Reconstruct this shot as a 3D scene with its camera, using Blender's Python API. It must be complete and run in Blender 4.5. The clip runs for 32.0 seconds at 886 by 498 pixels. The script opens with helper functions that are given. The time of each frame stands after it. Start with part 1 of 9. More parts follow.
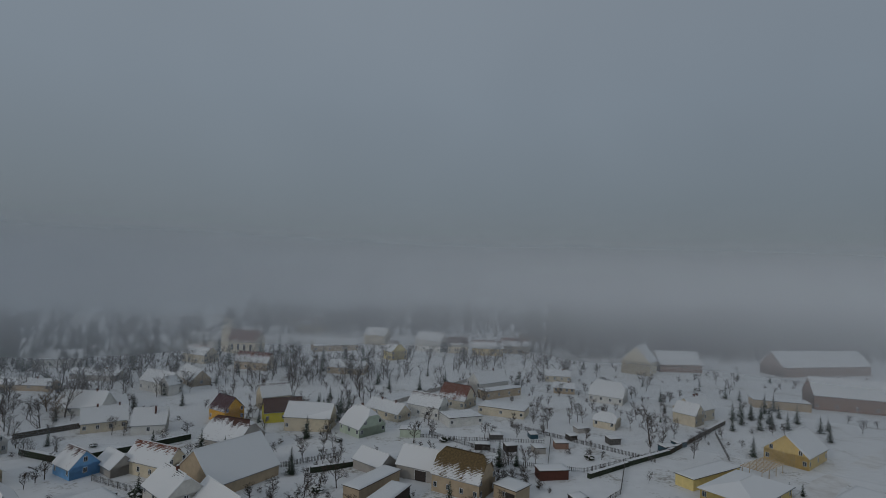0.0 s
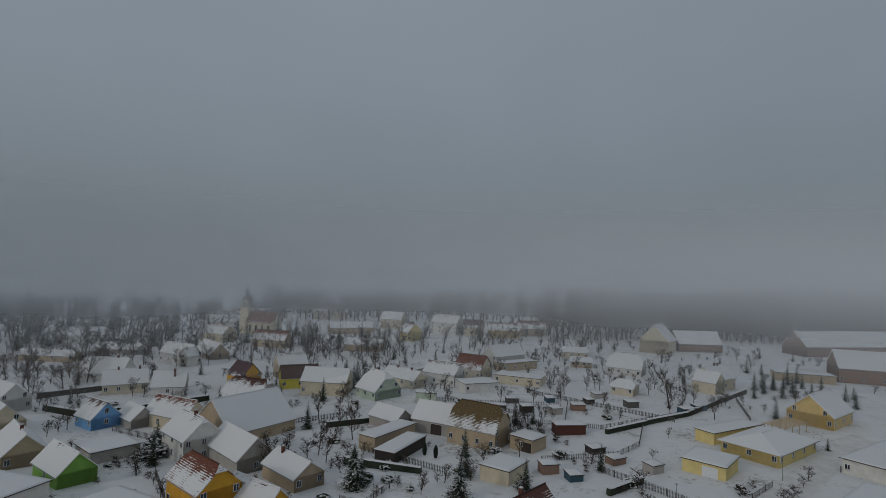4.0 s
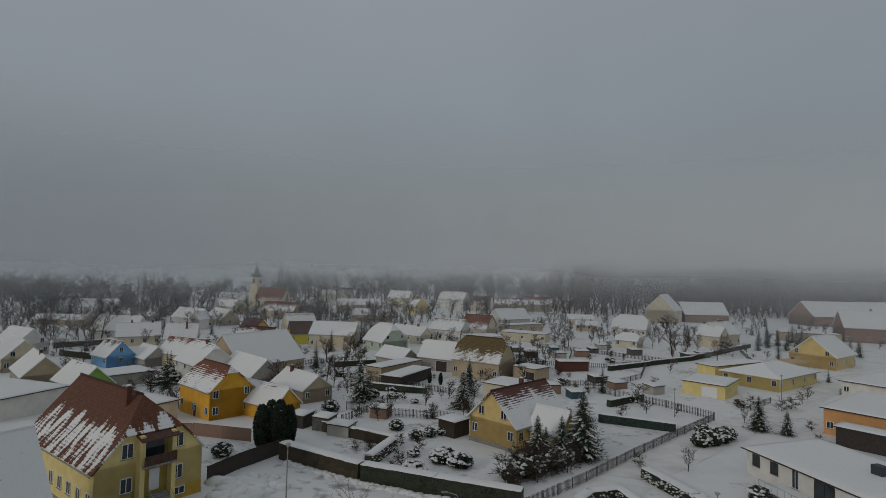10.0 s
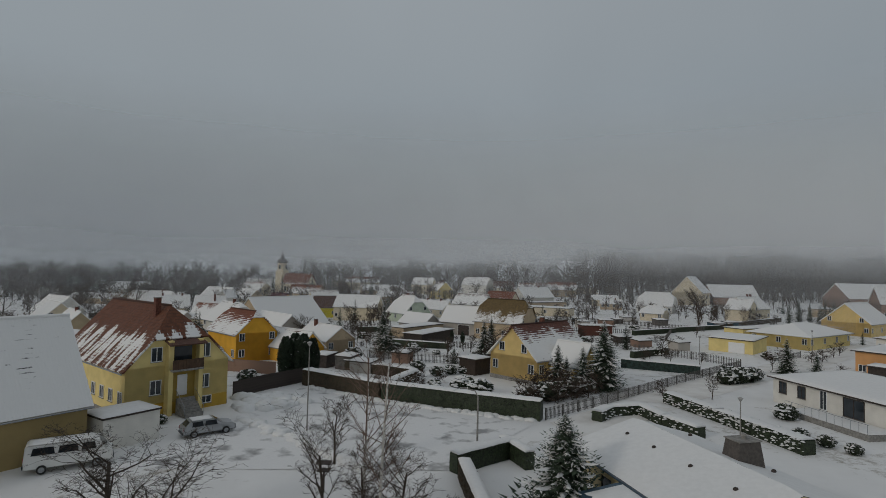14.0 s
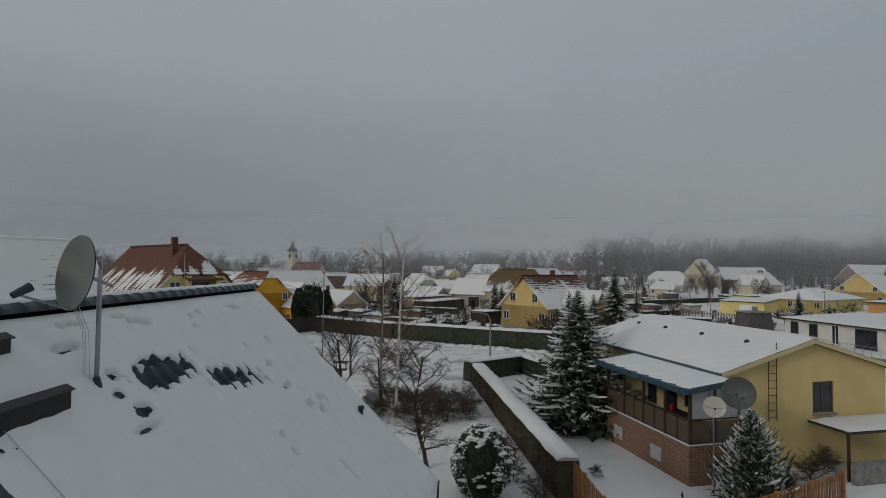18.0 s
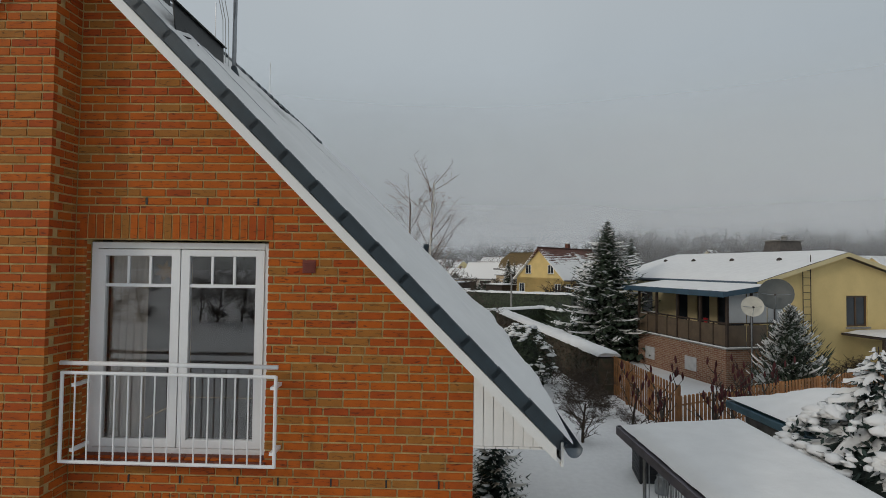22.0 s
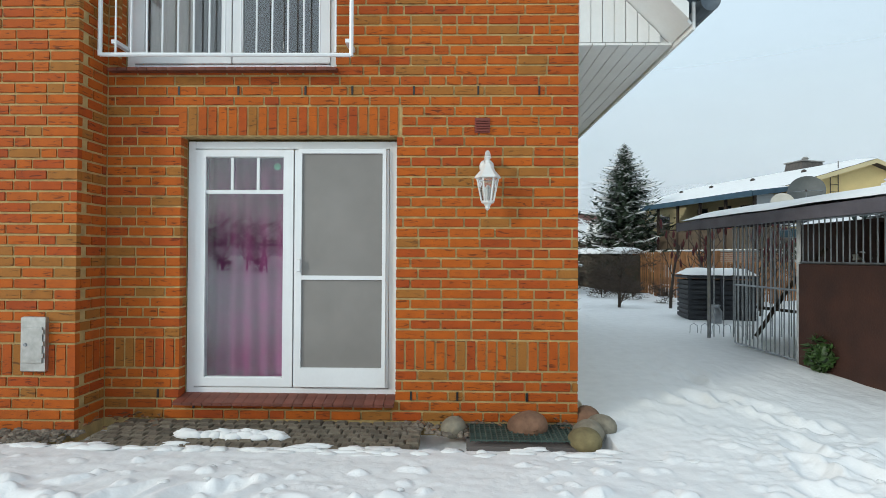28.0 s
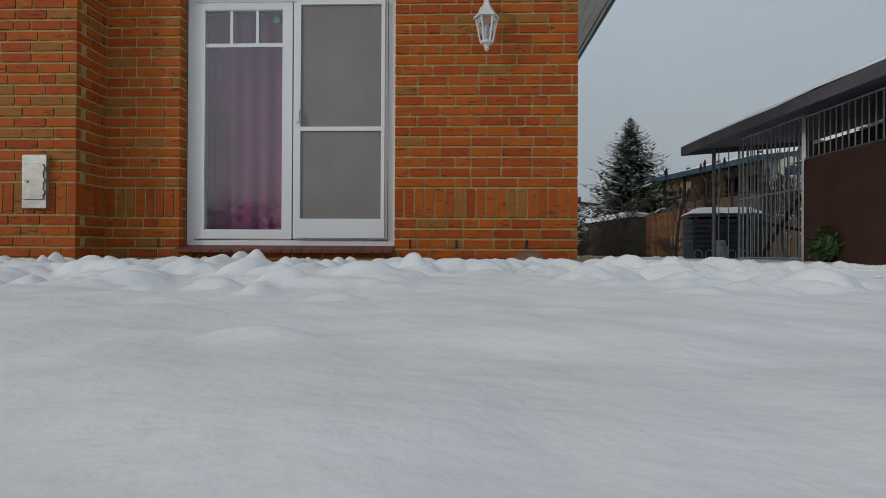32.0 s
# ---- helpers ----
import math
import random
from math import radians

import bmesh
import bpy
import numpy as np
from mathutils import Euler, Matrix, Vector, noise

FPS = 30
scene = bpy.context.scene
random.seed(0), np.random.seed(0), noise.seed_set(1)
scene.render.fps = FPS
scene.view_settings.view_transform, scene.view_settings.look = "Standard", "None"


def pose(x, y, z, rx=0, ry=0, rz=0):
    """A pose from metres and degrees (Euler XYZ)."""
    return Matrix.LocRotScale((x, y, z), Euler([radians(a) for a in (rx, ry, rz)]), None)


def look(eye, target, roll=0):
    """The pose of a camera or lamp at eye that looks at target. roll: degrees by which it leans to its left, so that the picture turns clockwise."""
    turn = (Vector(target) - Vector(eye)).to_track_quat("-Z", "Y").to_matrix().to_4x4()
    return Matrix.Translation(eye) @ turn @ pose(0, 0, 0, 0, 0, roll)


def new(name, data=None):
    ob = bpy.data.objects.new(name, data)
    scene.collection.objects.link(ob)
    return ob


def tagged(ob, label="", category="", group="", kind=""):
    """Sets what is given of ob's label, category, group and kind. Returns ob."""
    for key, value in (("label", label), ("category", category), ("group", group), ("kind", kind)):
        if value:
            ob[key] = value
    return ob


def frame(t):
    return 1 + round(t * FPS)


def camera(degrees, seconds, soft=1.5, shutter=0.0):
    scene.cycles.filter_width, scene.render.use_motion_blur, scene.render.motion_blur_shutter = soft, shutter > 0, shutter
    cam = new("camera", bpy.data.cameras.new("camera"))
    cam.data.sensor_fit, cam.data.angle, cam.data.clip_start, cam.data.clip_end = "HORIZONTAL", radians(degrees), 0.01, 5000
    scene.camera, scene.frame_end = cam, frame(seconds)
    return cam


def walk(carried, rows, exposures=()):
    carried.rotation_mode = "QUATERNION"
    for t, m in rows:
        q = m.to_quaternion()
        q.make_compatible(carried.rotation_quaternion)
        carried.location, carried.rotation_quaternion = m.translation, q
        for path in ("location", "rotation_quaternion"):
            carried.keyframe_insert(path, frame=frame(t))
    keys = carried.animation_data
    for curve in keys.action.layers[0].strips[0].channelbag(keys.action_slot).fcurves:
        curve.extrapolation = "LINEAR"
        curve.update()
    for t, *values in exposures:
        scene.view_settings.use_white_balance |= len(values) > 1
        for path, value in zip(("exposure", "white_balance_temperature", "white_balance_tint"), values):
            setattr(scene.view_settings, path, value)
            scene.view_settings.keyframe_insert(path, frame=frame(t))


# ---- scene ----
cam = camera(79.13, 32.0, 0.8)
PATH = [
    (0, (-0.422, 1.368, 51.622), (1.370, 21.270, 52.465), 2.10),
    (0.5, (-0.346, 1.531, 50.107), (1.416, 21.434, 50.986), 2.12),
    (1, (-0.267, 1.668, 48.605), (1.435, 21.576, 49.497), 2.13),
    (1.5, (-0.167, 1.769, 47.123), (1.382, 21.690, 48.006), 2.14),
    (2, (-0.053, 1.898, 45.635), (1.458, 21.822, 46.498), 2.14),
    (2.5, (0.061, 2.041, 44.117), (1.530, 21.968, 44.982), 2.07),
    (3, (0.155, 2.181, 42.582), (1.417, 22.123, 43.441), 2.03),
    (3.5, (0.241, 2.232, 41.055), (1.471, 22.175, 41.921), 1.92),
    (5.5, (0.688, 1.860, 35.116), (1.647, 21.820, 35.955), 1.84),
    (6, (0.775, 1.728, 33.662), (1.660, 21.691, 34.496), 1.84),
    (6.5, (0.859, 1.539, 32.264), (1.867, 21.496, 33.115), 1.81),
    (7, (0.942, 1.307, 30.942), (1.916, 21.264, 31.808), 1.81),
    (7.5, (1.044, 1.021, 29.701), (1.955, 20.981, 30.574), 1.76),
    (8, (1.161, 0.725, 28.543), (2.159, 20.681, 29.405), 1.69),
    (8.5, (1.261, 0.471, 27.439), (2.903, 20.384, 28.325), 1.55),
    (9, (1.368, 0.264, 26.356), (2.791, 20.194, 27.237), 1.54),
    (9.5, (1.508, 0.092, 25.235), (2.605, 20.043, 26.101), 1.52),
    (10, (1.647, -0.015, 24.082), (2.554, 19.945, 24.949), 1.51),
    (10.5, (1.805, -0.083, 22.888), (2.613, 19.882, 23.759), 1.53),
    (11, (1.987, -0.115, 21.662), (2.740, 19.852, 22.538), 1.54),
    (11.5, (2.152, -0.108, 20.414), (2.814, 19.862, 21.296), 1.53),
    (12, (2.305, -0.109, 19.148), (2.734, 19.867, 20.039), 1.55),
    (12.5, (2.408, -0.141, 17.917), (2.753, 19.836, 18.821), 1.51),
    (13, (2.390, -0.171, 16.830), (2.574, 19.809, 17.713), 1.53),
    (13.5, (2.401, -0.152, 15.927), (2.467, 19.829, 16.793), 1.40),
    (14, (2.432, -0.117, 15.062), (2.448, 19.866, 15.883), 1.30),
    (14.5, (2.490, -0.100, 14.185), (2.507, 19.885, 14.979), 1.18),
    (16.5, (2.552, -0.250, 10.335), (2.492, 19.733, 11.148), 1.01),
    (17, (2.412, -0.437, 9.778), (2.276, 19.548, 10.540), 0.90),
    (17.5, (2.377, -0.456, 9.151), (2.139, 19.529, 9.888), 0.80),
    (18, (2.254, -0.518, 8.582), (1.956, 19.467, 9.292), 0.73),
    (18.5, (2.037, -0.602, 8.025), (1.710, 19.384, 8.719), 0.72),
    (19, (1.811, -0.696, 7.498), (1.446, 19.290, 8.174), 0.70),
    (19.5, (1.545, -0.742, 7.020), (1.215, 19.246, 7.657), 0.77),
    (20, (1.262, -0.771, 6.578), (0.950, 19.216, 7.235), 0.62),
    (20.5, (1.038, -0.845, 6.112), (0.653, 19.140, 6.793), 0.48),
    (21, (0.940, -0.854, 5.668), (0.474, 19.130, 6.316), 0.48),
    (21.5, (0.935, -0.895, 5.209), (0.450, 19.088, 5.895), 0.39),
    (22, (0.941, -0.803, 4.799), (0.409, 19.180, 5.453), 0.68),
    (22.5, (0.939, -0.658, 4.417), (0.377, 19.322, 5.119), 0.59),
    (23, (0.923, -0.451, 4.055), (0.312, 19.528, 4.758), 0.64),
    (23.5, (0.889, -0.233, 3.719), (0.278, 19.744, 4.459), 0.57),
    (24, (0.815, -0.082, 3.427), (0.138, 19.892, 4.171), 0.57),
    (24.5, (0.675, 0.014, 3.143), (-0.042, 19.984, 3.978), 0.67),
    (25, (0.517, 0.051, 2.872), (-0.218, 20.024, 3.596), 0.53),
    (25.5, (0.289, 0.046, 2.631), (-0.165, 20.037, 3.009), 0.53),
    (27.5, (0.094, -0.055, 1.573), (-0.336, 19.939, 1.827), 0.24),
    (28, (0.104, -0.051, 1.368), (-0.338, 19.943, 1.592), 0.31),
    (28.5, (0.119, -0.045, 1.170), (-0.354, 19.948, 1.398), 0.30),
    (29, (0.131, -0.034, 0.994), (-0.394, 19.958, 1.178), 0.29),
    (29.5, (0.142, -0.029, 0.819), (-0.426, 19.962, 1.016), 0.28),
    (30, (0.176, -0.031, 0.665), (-0.451, 19.958, 0.849), 0.33),
    (30.5, (0.183, -0.030, 0.527), (-0.464, 19.960, 0.652), 0.36),
    (31, (0.165, -0.030, 0.371), (-0.462, 19.959, 0.547), 0.34),
    (31.5, (0.157, -0.021, 0.245), (-0.502, 19.968, 0.406), 0.33),
    (32, (0.169, -0.027, 0.145), (-0.510, 19.961, 0.255), 0.27),
]
EXPOSURES = [(0, -1.72, 6080, 10), (3.5, -1.63, 6180, 10), (6, -1.56, 6330, 10), (9, -1.5, 6520, 10), (14, -1.34, 6640, 10), (19, -1.18, 6680, 10), (21, -0.95, 6740, 10), (23, -0.60, 6640, 10), (25, -0.29, 6380, 9), (28, 0.14, 6120, 3), (29, -0.04, 6150, 4), (30, -0.24, 6220, 6), (32, -0.79, 6340, 9)]
walk(cam, [(t, look(eye, target, roll)) for t, eye, target, roll in PATH], EXPOSURES)

# ---- sky and sun: a hazy overcast winter noon, brighter towards the zenith ----
world = bpy.data.worlds.new("winter_sky")
scene.world = world
world.use_nodes = True
wn, wl = world.node_tree.nodes, world.node_tree.links
bg = wn["Background"]
sky = wn.new("ShaderNodeTexSky")
sky.sky_type = "NISHITA"
sky.sun_disc = False
sky.sun_elevation, sky.sun_rotation = radians(20), radians(235)
sky.air_density, sky.dust_density = 1.0, 4.0
wtc, wsep, wramp = wn.new("ShaderNodeTexCoord"), wn.new("ShaderNodeSeparateXYZ"), wn.new("ShaderNodeValToRGB")
wl.new(wtc.outputs["Generated"], wsep.inputs[0])
wl.new(wsep.outputs["Z"], wramp.inputs[0])
el = wramp.color_ramp.elements
el[0].position, el[0].color = 0.0, (0.44, 0.50, 0.53, 1)
el[1].position, el[1].color = 1.0, (0.84, 0.90, 0.96, 1)
mid_stop = el.new(0.30)
mid_stop.color = (0.60, 0.685, 0.75, 1)
wnoise, wadd, wsc = wn.new("ShaderNodeTexNoise"), wn.new("ShaderNodeMix"), wn.new("ShaderNodeVectorMath")
wnoise.inputs["Scale"].default_value = 1.6
wnoise.inputs["Detail"].default_value = 3
wl.new(wtc.outputs["Generated"], wnoise.inputs["Vector"])
wmap = wn.new("ShaderNodeMapRange")
wmap.inputs["From Min"].default_value, wmap.inputs["From Max"].default_value = 0.3, 0.7
wmap.inputs["To Min"].default_value, wmap.inputs["To Max"].default_value = 0.94, 1.06
wl.new(wnoise.outputs["Fac"], wmap.inputs["Value"])
wmul = wn.new("ShaderNodeVectorMath")
wmul.operation = "SCALE"
wl.new(wramp.outputs["Color"], wmul.inputs[0])
wl.new(wmap.outputs["Result"], wmul.inputs["Scale"])
wsc.operation = "SCALE"
wl.new(sky.outputs["Color"], wsc.inputs[0])
wsc.inputs["Scale"].default_value = 0.02
wsum = wn.new("ShaderNodeVectorMath")
wl.new(wmul.outputs[0], wsum.inputs[0])
wl.new(wsc.outputs[0], wsum.inputs[1])
wside = wn.new("ShaderNodeMapRange")
wside.inputs["From Min"].default_value, wside.inputs["From Max"].default_value = -0.8, 0.8
wside.inputs["To Min"].default_value, wside.inputs["To Max"].default_value = 1.06, 0.93
wl.new(wsep.outputs["X"], wside.inputs["Value"])
wlean = wn.new("ShaderNodeVectorMath")
wlean.operation = "SCALE"
wl.new(wsum.outputs[0], wlean.inputs[0])
wl.new(wside.outputs["Result"], wlean.inputs["Scale"])
wl.new(wlean.outputs[0], bg.inputs["Color"])
bg.inputs["Strength"].default_value = 1.0
sun_data = bpy.data.lights.new("sun", "SUN")
sun_data.energy, sun_data.angle, sun_data.color = 1.1, radians(7), (1.0, 0.95, 0.88)
sun = new("sun", sun_data)
sun.matrix_world = look((-60, -45, 30), (0, 0, 0))

# ---- materials ----
MATS = {}


def nodes_of(name):
    m = bpy.data.materials.new(name)
    m.use_nodes = True
    nt = m.node_tree
    return m, nt.nodes, nt.links, nt.nodes["Principled BSDF"]


def surf(name, col, rough=0.8, var=0.15, scale=3.0, bump=0.2, fine=40.0, metal=0.0, col2=None, coords="Object", per_object=0.0, spec=0.5, thr=None):
    """A plain surface with stains at one scale, grain at another and a fine relief."""
    if name in MATS:
        return MATS[name]
    m, n, l, p = nodes_of(name)
    tc = n.new("ShaderNodeTexCoord")
    big, small = n.new("ShaderNodeTexNoise"), n.new("ShaderNodeTexNoise")
    big.inputs["Scale"].default_value, big.inputs["Detail"].default_value = scale, 5
    small.inputs["Scale"].default_value, small.inputs["Detail"].default_value = fine, 3
    for t in (big, small):
        l.new(tc.outputs[coords], t.inputs["Vector"])
    ramp = n.new("ShaderNodeValToRGB")
    c2 = col2 or tuple(c * (1 - 2.2 * var) for c in col)
    lo, hi = thr or (0.32, 0.68)
    ramp.color_ramp.elements[0].position, ramp.color_ramp.elements[0].color = lo, (*c2, 1)
    ramp.color_ramp.elements[1].position, ramp.color_ramp.elements[1].color = hi, (*col, 1)
    l.new(big.outputs["Fac"], ramp.inputs["Fac"])
    hs = n.new("ShaderNodeHueSaturation")
    mr = n.new("ShaderNodeMapRange")
    mr.inputs["To Min"].default_value, mr.inputs["To Max"].default_value = 1 - var, 1 + var
    l.new(small.outputs["Fac"], mr.inputs["Value"])
    l.new(ramp.outputs["Color"], hs.inputs["Color"])
    if per_object:
        oi, mr2, mm = n.new("ShaderNodeObjectInfo"), n.new("ShaderNodeMapRange"), n.new("ShaderNodeMath")
        mr2.inputs["To Min"].default_value, mr2.inputs["To Max"].default_value = 1 - per_object, 1 + per_object
        l.new(oi.outputs["Random"], mr2.inputs["Value"])
        mm.operation = "MULTIPLY"
        l.new(mr.outputs["Result"], mm.inputs[0])
        l.new(mr2.outputs["Result"], mm.inputs[1])
        l.new(mm.outputs[0], hs.inputs["Value"])
    else:
        l.new(mr.outputs["Result"], hs.inputs["Value"])
    l.new(hs.outputs["Color"], p.inputs["Base Color"])
    p.inputs["Roughness"].default_value, p.inputs["Metallic"].default_value = rough, metal
    p.inputs["Specular IOR Level"].default_value = spec
    if bump:
        b = n.new("ShaderNodeBump")
        b.inputs["Strength"].default_value, b.inputs["Distance"].default_value = bump, 0.02
        l.new(small.outputs["Fac"], b.inputs["Height"])
        l.new(b.outputs["Normal"], p.inputs["Normal"])
    MATS[name] = m
    return m


def snow_mat(name, scale, depth, col=(0.775, 0.778, 0.775), sparkle=60.0, thin=0.0):
    m, n, l, p = nodes_of(name)
    tc = n.new("ShaderNodeTexCoord")
    a, b = n.new("ShaderNodeTexNoise"), n.new("ShaderNodeTexNoise")
    a.inputs["Scale"].default_value, a.inputs["Detail"].default_value = scale, 6
    b.inputs["Scale"].default_value, b.inputs["Detail"].default_value = sparkle, 4
    for t in (a, b):
        l.new(tc.outputs["Object"], t.inputs["Vector"])
    add = n.new("ShaderNodeMath")
    add.operation = "MULTIPLY_ADD"
    add.inputs[1].default_value = 0.15
    l.new(b.outputs["Fac"], add.inputs[0])
    l.new(a.outputs["Fac"], add.inputs[2])
    bp = n.new("ShaderNodeBump")
    bp.inputs["Strength"].default_value, bp.inputs["Distance"].default_value = 0.6, depth
    l.new(add.outputs[0], bp.inputs["Height"])
    l.new(bp.outputs["Normal"], p.inputs["Normal"])
    r = n.new("ShaderNodeValToRGB")
    r.color_ramp.elements[0].position, r.color_ramp.elements[1].position = 0.3, 0.7
    r.color_ramp.elements[0].color = (*(c * 0.93 for c in col), 1)
    r.color_ramp.elements[1].color = (*col, 1)
    l.new(a.outputs["Fac"], r.inputs["Fac"])
    if thin:
        wide, blade, mul, thr, mix = (n.new("ShaderNode" + k) for k in ("TexNoise", "TexNoise", "Math", "ValToRGB", "Mix"))
        wide.inputs["Scale"].default_value, wide.inputs["Detail"].default_value = 0.09, 3
        blade.inputs["Scale"].default_value, blade.inputs["Detail"].default_value = 0.9, 7
        blade.inputs["Roughness"].default_value = 0.7
        l.new(tc.outputs["Object"], wide.inputs["Vector"])
        l.new(tc.outputs["Object"], blade.inputs["Vector"])
        mul.operation = "MULTIPLY"
        l.new(wide.outputs["Fac"], mul.inputs[0])
        l.new(blade.outputs["Fac"], mul.inputs[1])
        thr.color_ramp.elements[0].position, thr.color_ramp.elements[1].position = 0.30, 0.42
        thr.color_ramp.elements[0].color, thr.color_ramp.elements[1].color = (0, 0, 0, 1), (thin, thin, thin, 1)
        l.new(mul.outputs[0], thr.inputs["Fac"])
        mix.data_type = "RGBA"
        l.new(thr.outputs["Color"], mix.inputs["Factor"])
        l.new(r.outputs["Color"], mix.inputs["A"])
        mix.inputs["B"].default_value = (0.20, 0.165, 0.11, 1)
        l.new(mix.outputs["Result"], p.inputs["Base Color"])
    else:
        l.new(r.outputs["Color"], p.inputs["Base Color"])
    p.inputs["Roughness"].default_value = 0.65
    p.inputs["Specular IOR Level"].default_value = 0.25
    MATS[name] = m
    return m


SNOW = snow_mat("fresh_snow", 3.0, 0.05)
SNOW_TROD = snow_mat("trodden_snow", 7.0, 0.022, (0.80, 0.806, 0.81), 45.0)
SNOW_FAR = snow_mat("field_snow", 0.35, 0.12, (0.77, 0.77, 0.765), 6.0, 0.75)


def roof_mat(tile, bare, cover, seed=0.0, row=0.34, slid=False):
    """Roof tiles under snow: laid by the UV in metres (along the ridge, down the slope). The snow has slid off for the first metres
    below the ridge (bare), and lies in broken rows further down (cover 0 to 1)."""
    key = ("roof", tile, bare, cover, seed, row, slid)
    if key in MATS:
        return MATS[key]
    m, n, l, p = nodes_of("snowy_roof_tiles")
    uv, sep = n.new("ShaderNodeTexCoord"), n.new("ShaderNodeSeparateXYZ")
    l.new(uv.outputs["UV"], sep.inputs[0])

    def math_node(op, a=None, b=None, c=None):
        k = n.new("ShaderNodeMath")
        k.operation = op
        for i, v in enumerate((a, b, c)):
            if v is None:
                continue
            if isinstance(v, (int, float)):
                k.inputs[i].default_value = v
            else:
                l.new(v, k.inputs[i])
        return k.outputs[0]

    mp = n.new("ShaderNodeMapping")
    mp.inputs["Scale"].default_value = (0.55, 0.22, 1)
    mp.inputs["Location"].default_value = (seed * 7.3, seed * 3.1, seed)
    l.new(uv.outputs["UV"], mp.inputs["Vector"])
    patch, streak = n.new("ShaderNodeTexNoise"), n.new("ShaderNodeTexNoise")
    patch.inputs["Scale"].default_value, patch.inputs["Detail"].default_value = 0.8, 5
    patch.inputs["Roughness"].default_value = 0.65
    l.new(mp.outputs["Vector"], patch.inputs["Vector"])
    mp2 = n.new("ShaderNodeMapping")
    mp2.inputs["Scale"].default_value = (1.5, 0.30, 1) if slid else (0.9, 3.0, 1)
    mp2.inputs["Location"].default_value = (seed, seed * 5, 0)
    l.new(uv.outputs["UV"], mp2.inputs["Vector"])
    streak.inputs["Scale"].default_value, streak.inputs["Detail"].default_value = 1.0, 4
    l.new(mp2.outputs["Vector"], streak.inputs["Vector"])
    vrow = math_node("FRACT", math_node("DIVIDE", sep.outputs["Y"], row))
    urow = math_node("SINE", math_node("MULTIPLY", sep.outputs["X"], 2 * math.pi / 0.24))
    # height field of the tiles: each row rises towards its lower edge
    tile_h = math_node("ADD", math_node("MULTIPLY", vrow, 0.6), math_node("MULTIPLY", urow, 0.3))
    grow_v = math_node("MULTIPLY", math_node("SUBTRACT", sep.outputs["Y"], bare), 0.22)
    grow_v = math_node("MINIMUM", grow_v, 0.35)
    s = math_node("ADD", math_node("MULTIPLY", patch.outputs["Fac"], 1.5), math_node("MULTIPLY", streak.outputs["Fac"], 1.5 if slid else 0.9))
    s = math_node("ADD", s, math_node("MULTIPLY", vrow, -0.16 if slid else -0.42))
    s = math_node("ADD", s, grow_v)
    s = math_node("ADD", s, cover - (1.88 if slid else 1.45))
    ms = n.new("ShaderNodeMapRange")
    ms.inputs["From Min"].default_value, ms.inputs["From Max"].default_value = 0.0, 0.12
    l.new(s, ms.inputs["Value"])
    tn = n.new("ShaderNodeTexNoise")
    tn.inputs["Scale"].default_value, tn.inputs["Detail"].default_value = 2.2, 6
    l.new(uv.outputs["UV"], tn.inputs["Vector"])
    tr = n.new("ShaderNodeValToRGB")
    tr.color_ramp.elements[0].position, tr.color_ramp.elements[1].position = 0.3, 0.72
    tr.color_ramp.elements[0].color = (*(c * 0.5 for c in tile), 1)
    tr.color_ramp.elements[1].color = (*tile, 1)
    l.new(tn.outputs["Fac"], tr.inputs["Fac"])
    # tile colour drops to 0.45 at the upper end of each row
    dark = n.new("ShaderNodeMix")
    dark.data_type = "RGBA"
    dark.blend_type = "MULTIPLY"
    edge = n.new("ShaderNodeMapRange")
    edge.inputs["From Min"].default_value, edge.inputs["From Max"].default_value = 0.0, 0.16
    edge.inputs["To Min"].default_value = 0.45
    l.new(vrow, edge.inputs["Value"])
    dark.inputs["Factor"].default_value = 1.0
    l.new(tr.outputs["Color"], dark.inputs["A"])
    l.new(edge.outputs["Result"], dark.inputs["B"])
    mx = n.new("ShaderNodeMix")
    mx.data_type = "RGBA"
    l.new(ms.outputs["Result"], mx.inputs["Factor"])
    l.new(dark.outputs["Result"], mx.inputs["A"])
    mx.inputs["B"].default_value = (0.78, 0.78, 0.775, 1)
    l.new(mx.outputs["Result"], p.inputs["Base Color"])
    h = math_node("ADD", math_node("MULTIPLY", ms.outputs["Result"], 1.6), math_node("MULTIPLY", tile_h, math_node("SUBTRACT", 1.5, ms.outputs["Result"])))
    h = math_node("ADD", h, math_node("MULTIPLY", patch.outputs["Fac"], 1.2))
    bp = n.new("ShaderNodeBump")
    bp.inputs["Strength"].default_value, bp.inputs["Distance"].default_value = 0.7, 0.05
    l.new(h, bp.inputs["Height"])
    l.new(bp.outputs["Normal"], p.inputs["Normal"])
    p.inputs["Roughness"].default_value = 0.7
    MATS[key] = m
    return m


GLASS_FAR = surf("dark_window_glass", (0.035, 0.045, 0.055), 0.08, 0.2, 1.5, 0, metal=0.0)
WHITE = surf("white_plastic_frame", (0.78, 0.79, 0.80), 0.35, 0.03, 2.0, 0)
DARK_WOOD = surf("dark_stained_wood", (0.06, 0.045, 0.038), 0.75, 0.25, 4, 0.3)
FENCE_GREY = surf("weathered_fence_wood", (0.15, 0.14, 0.13), 0.85, 0.25, 3, 0.3)
BARK = surf("grey_brown_bark", (0.085, 0.065, 0.05), 0.9, 0.3, 6, 0.5)
BARK_RED = surf("reddish_twig_bark", (0.092, 0.066, 0.048), 0.9, 0.3, 6, 0.4)
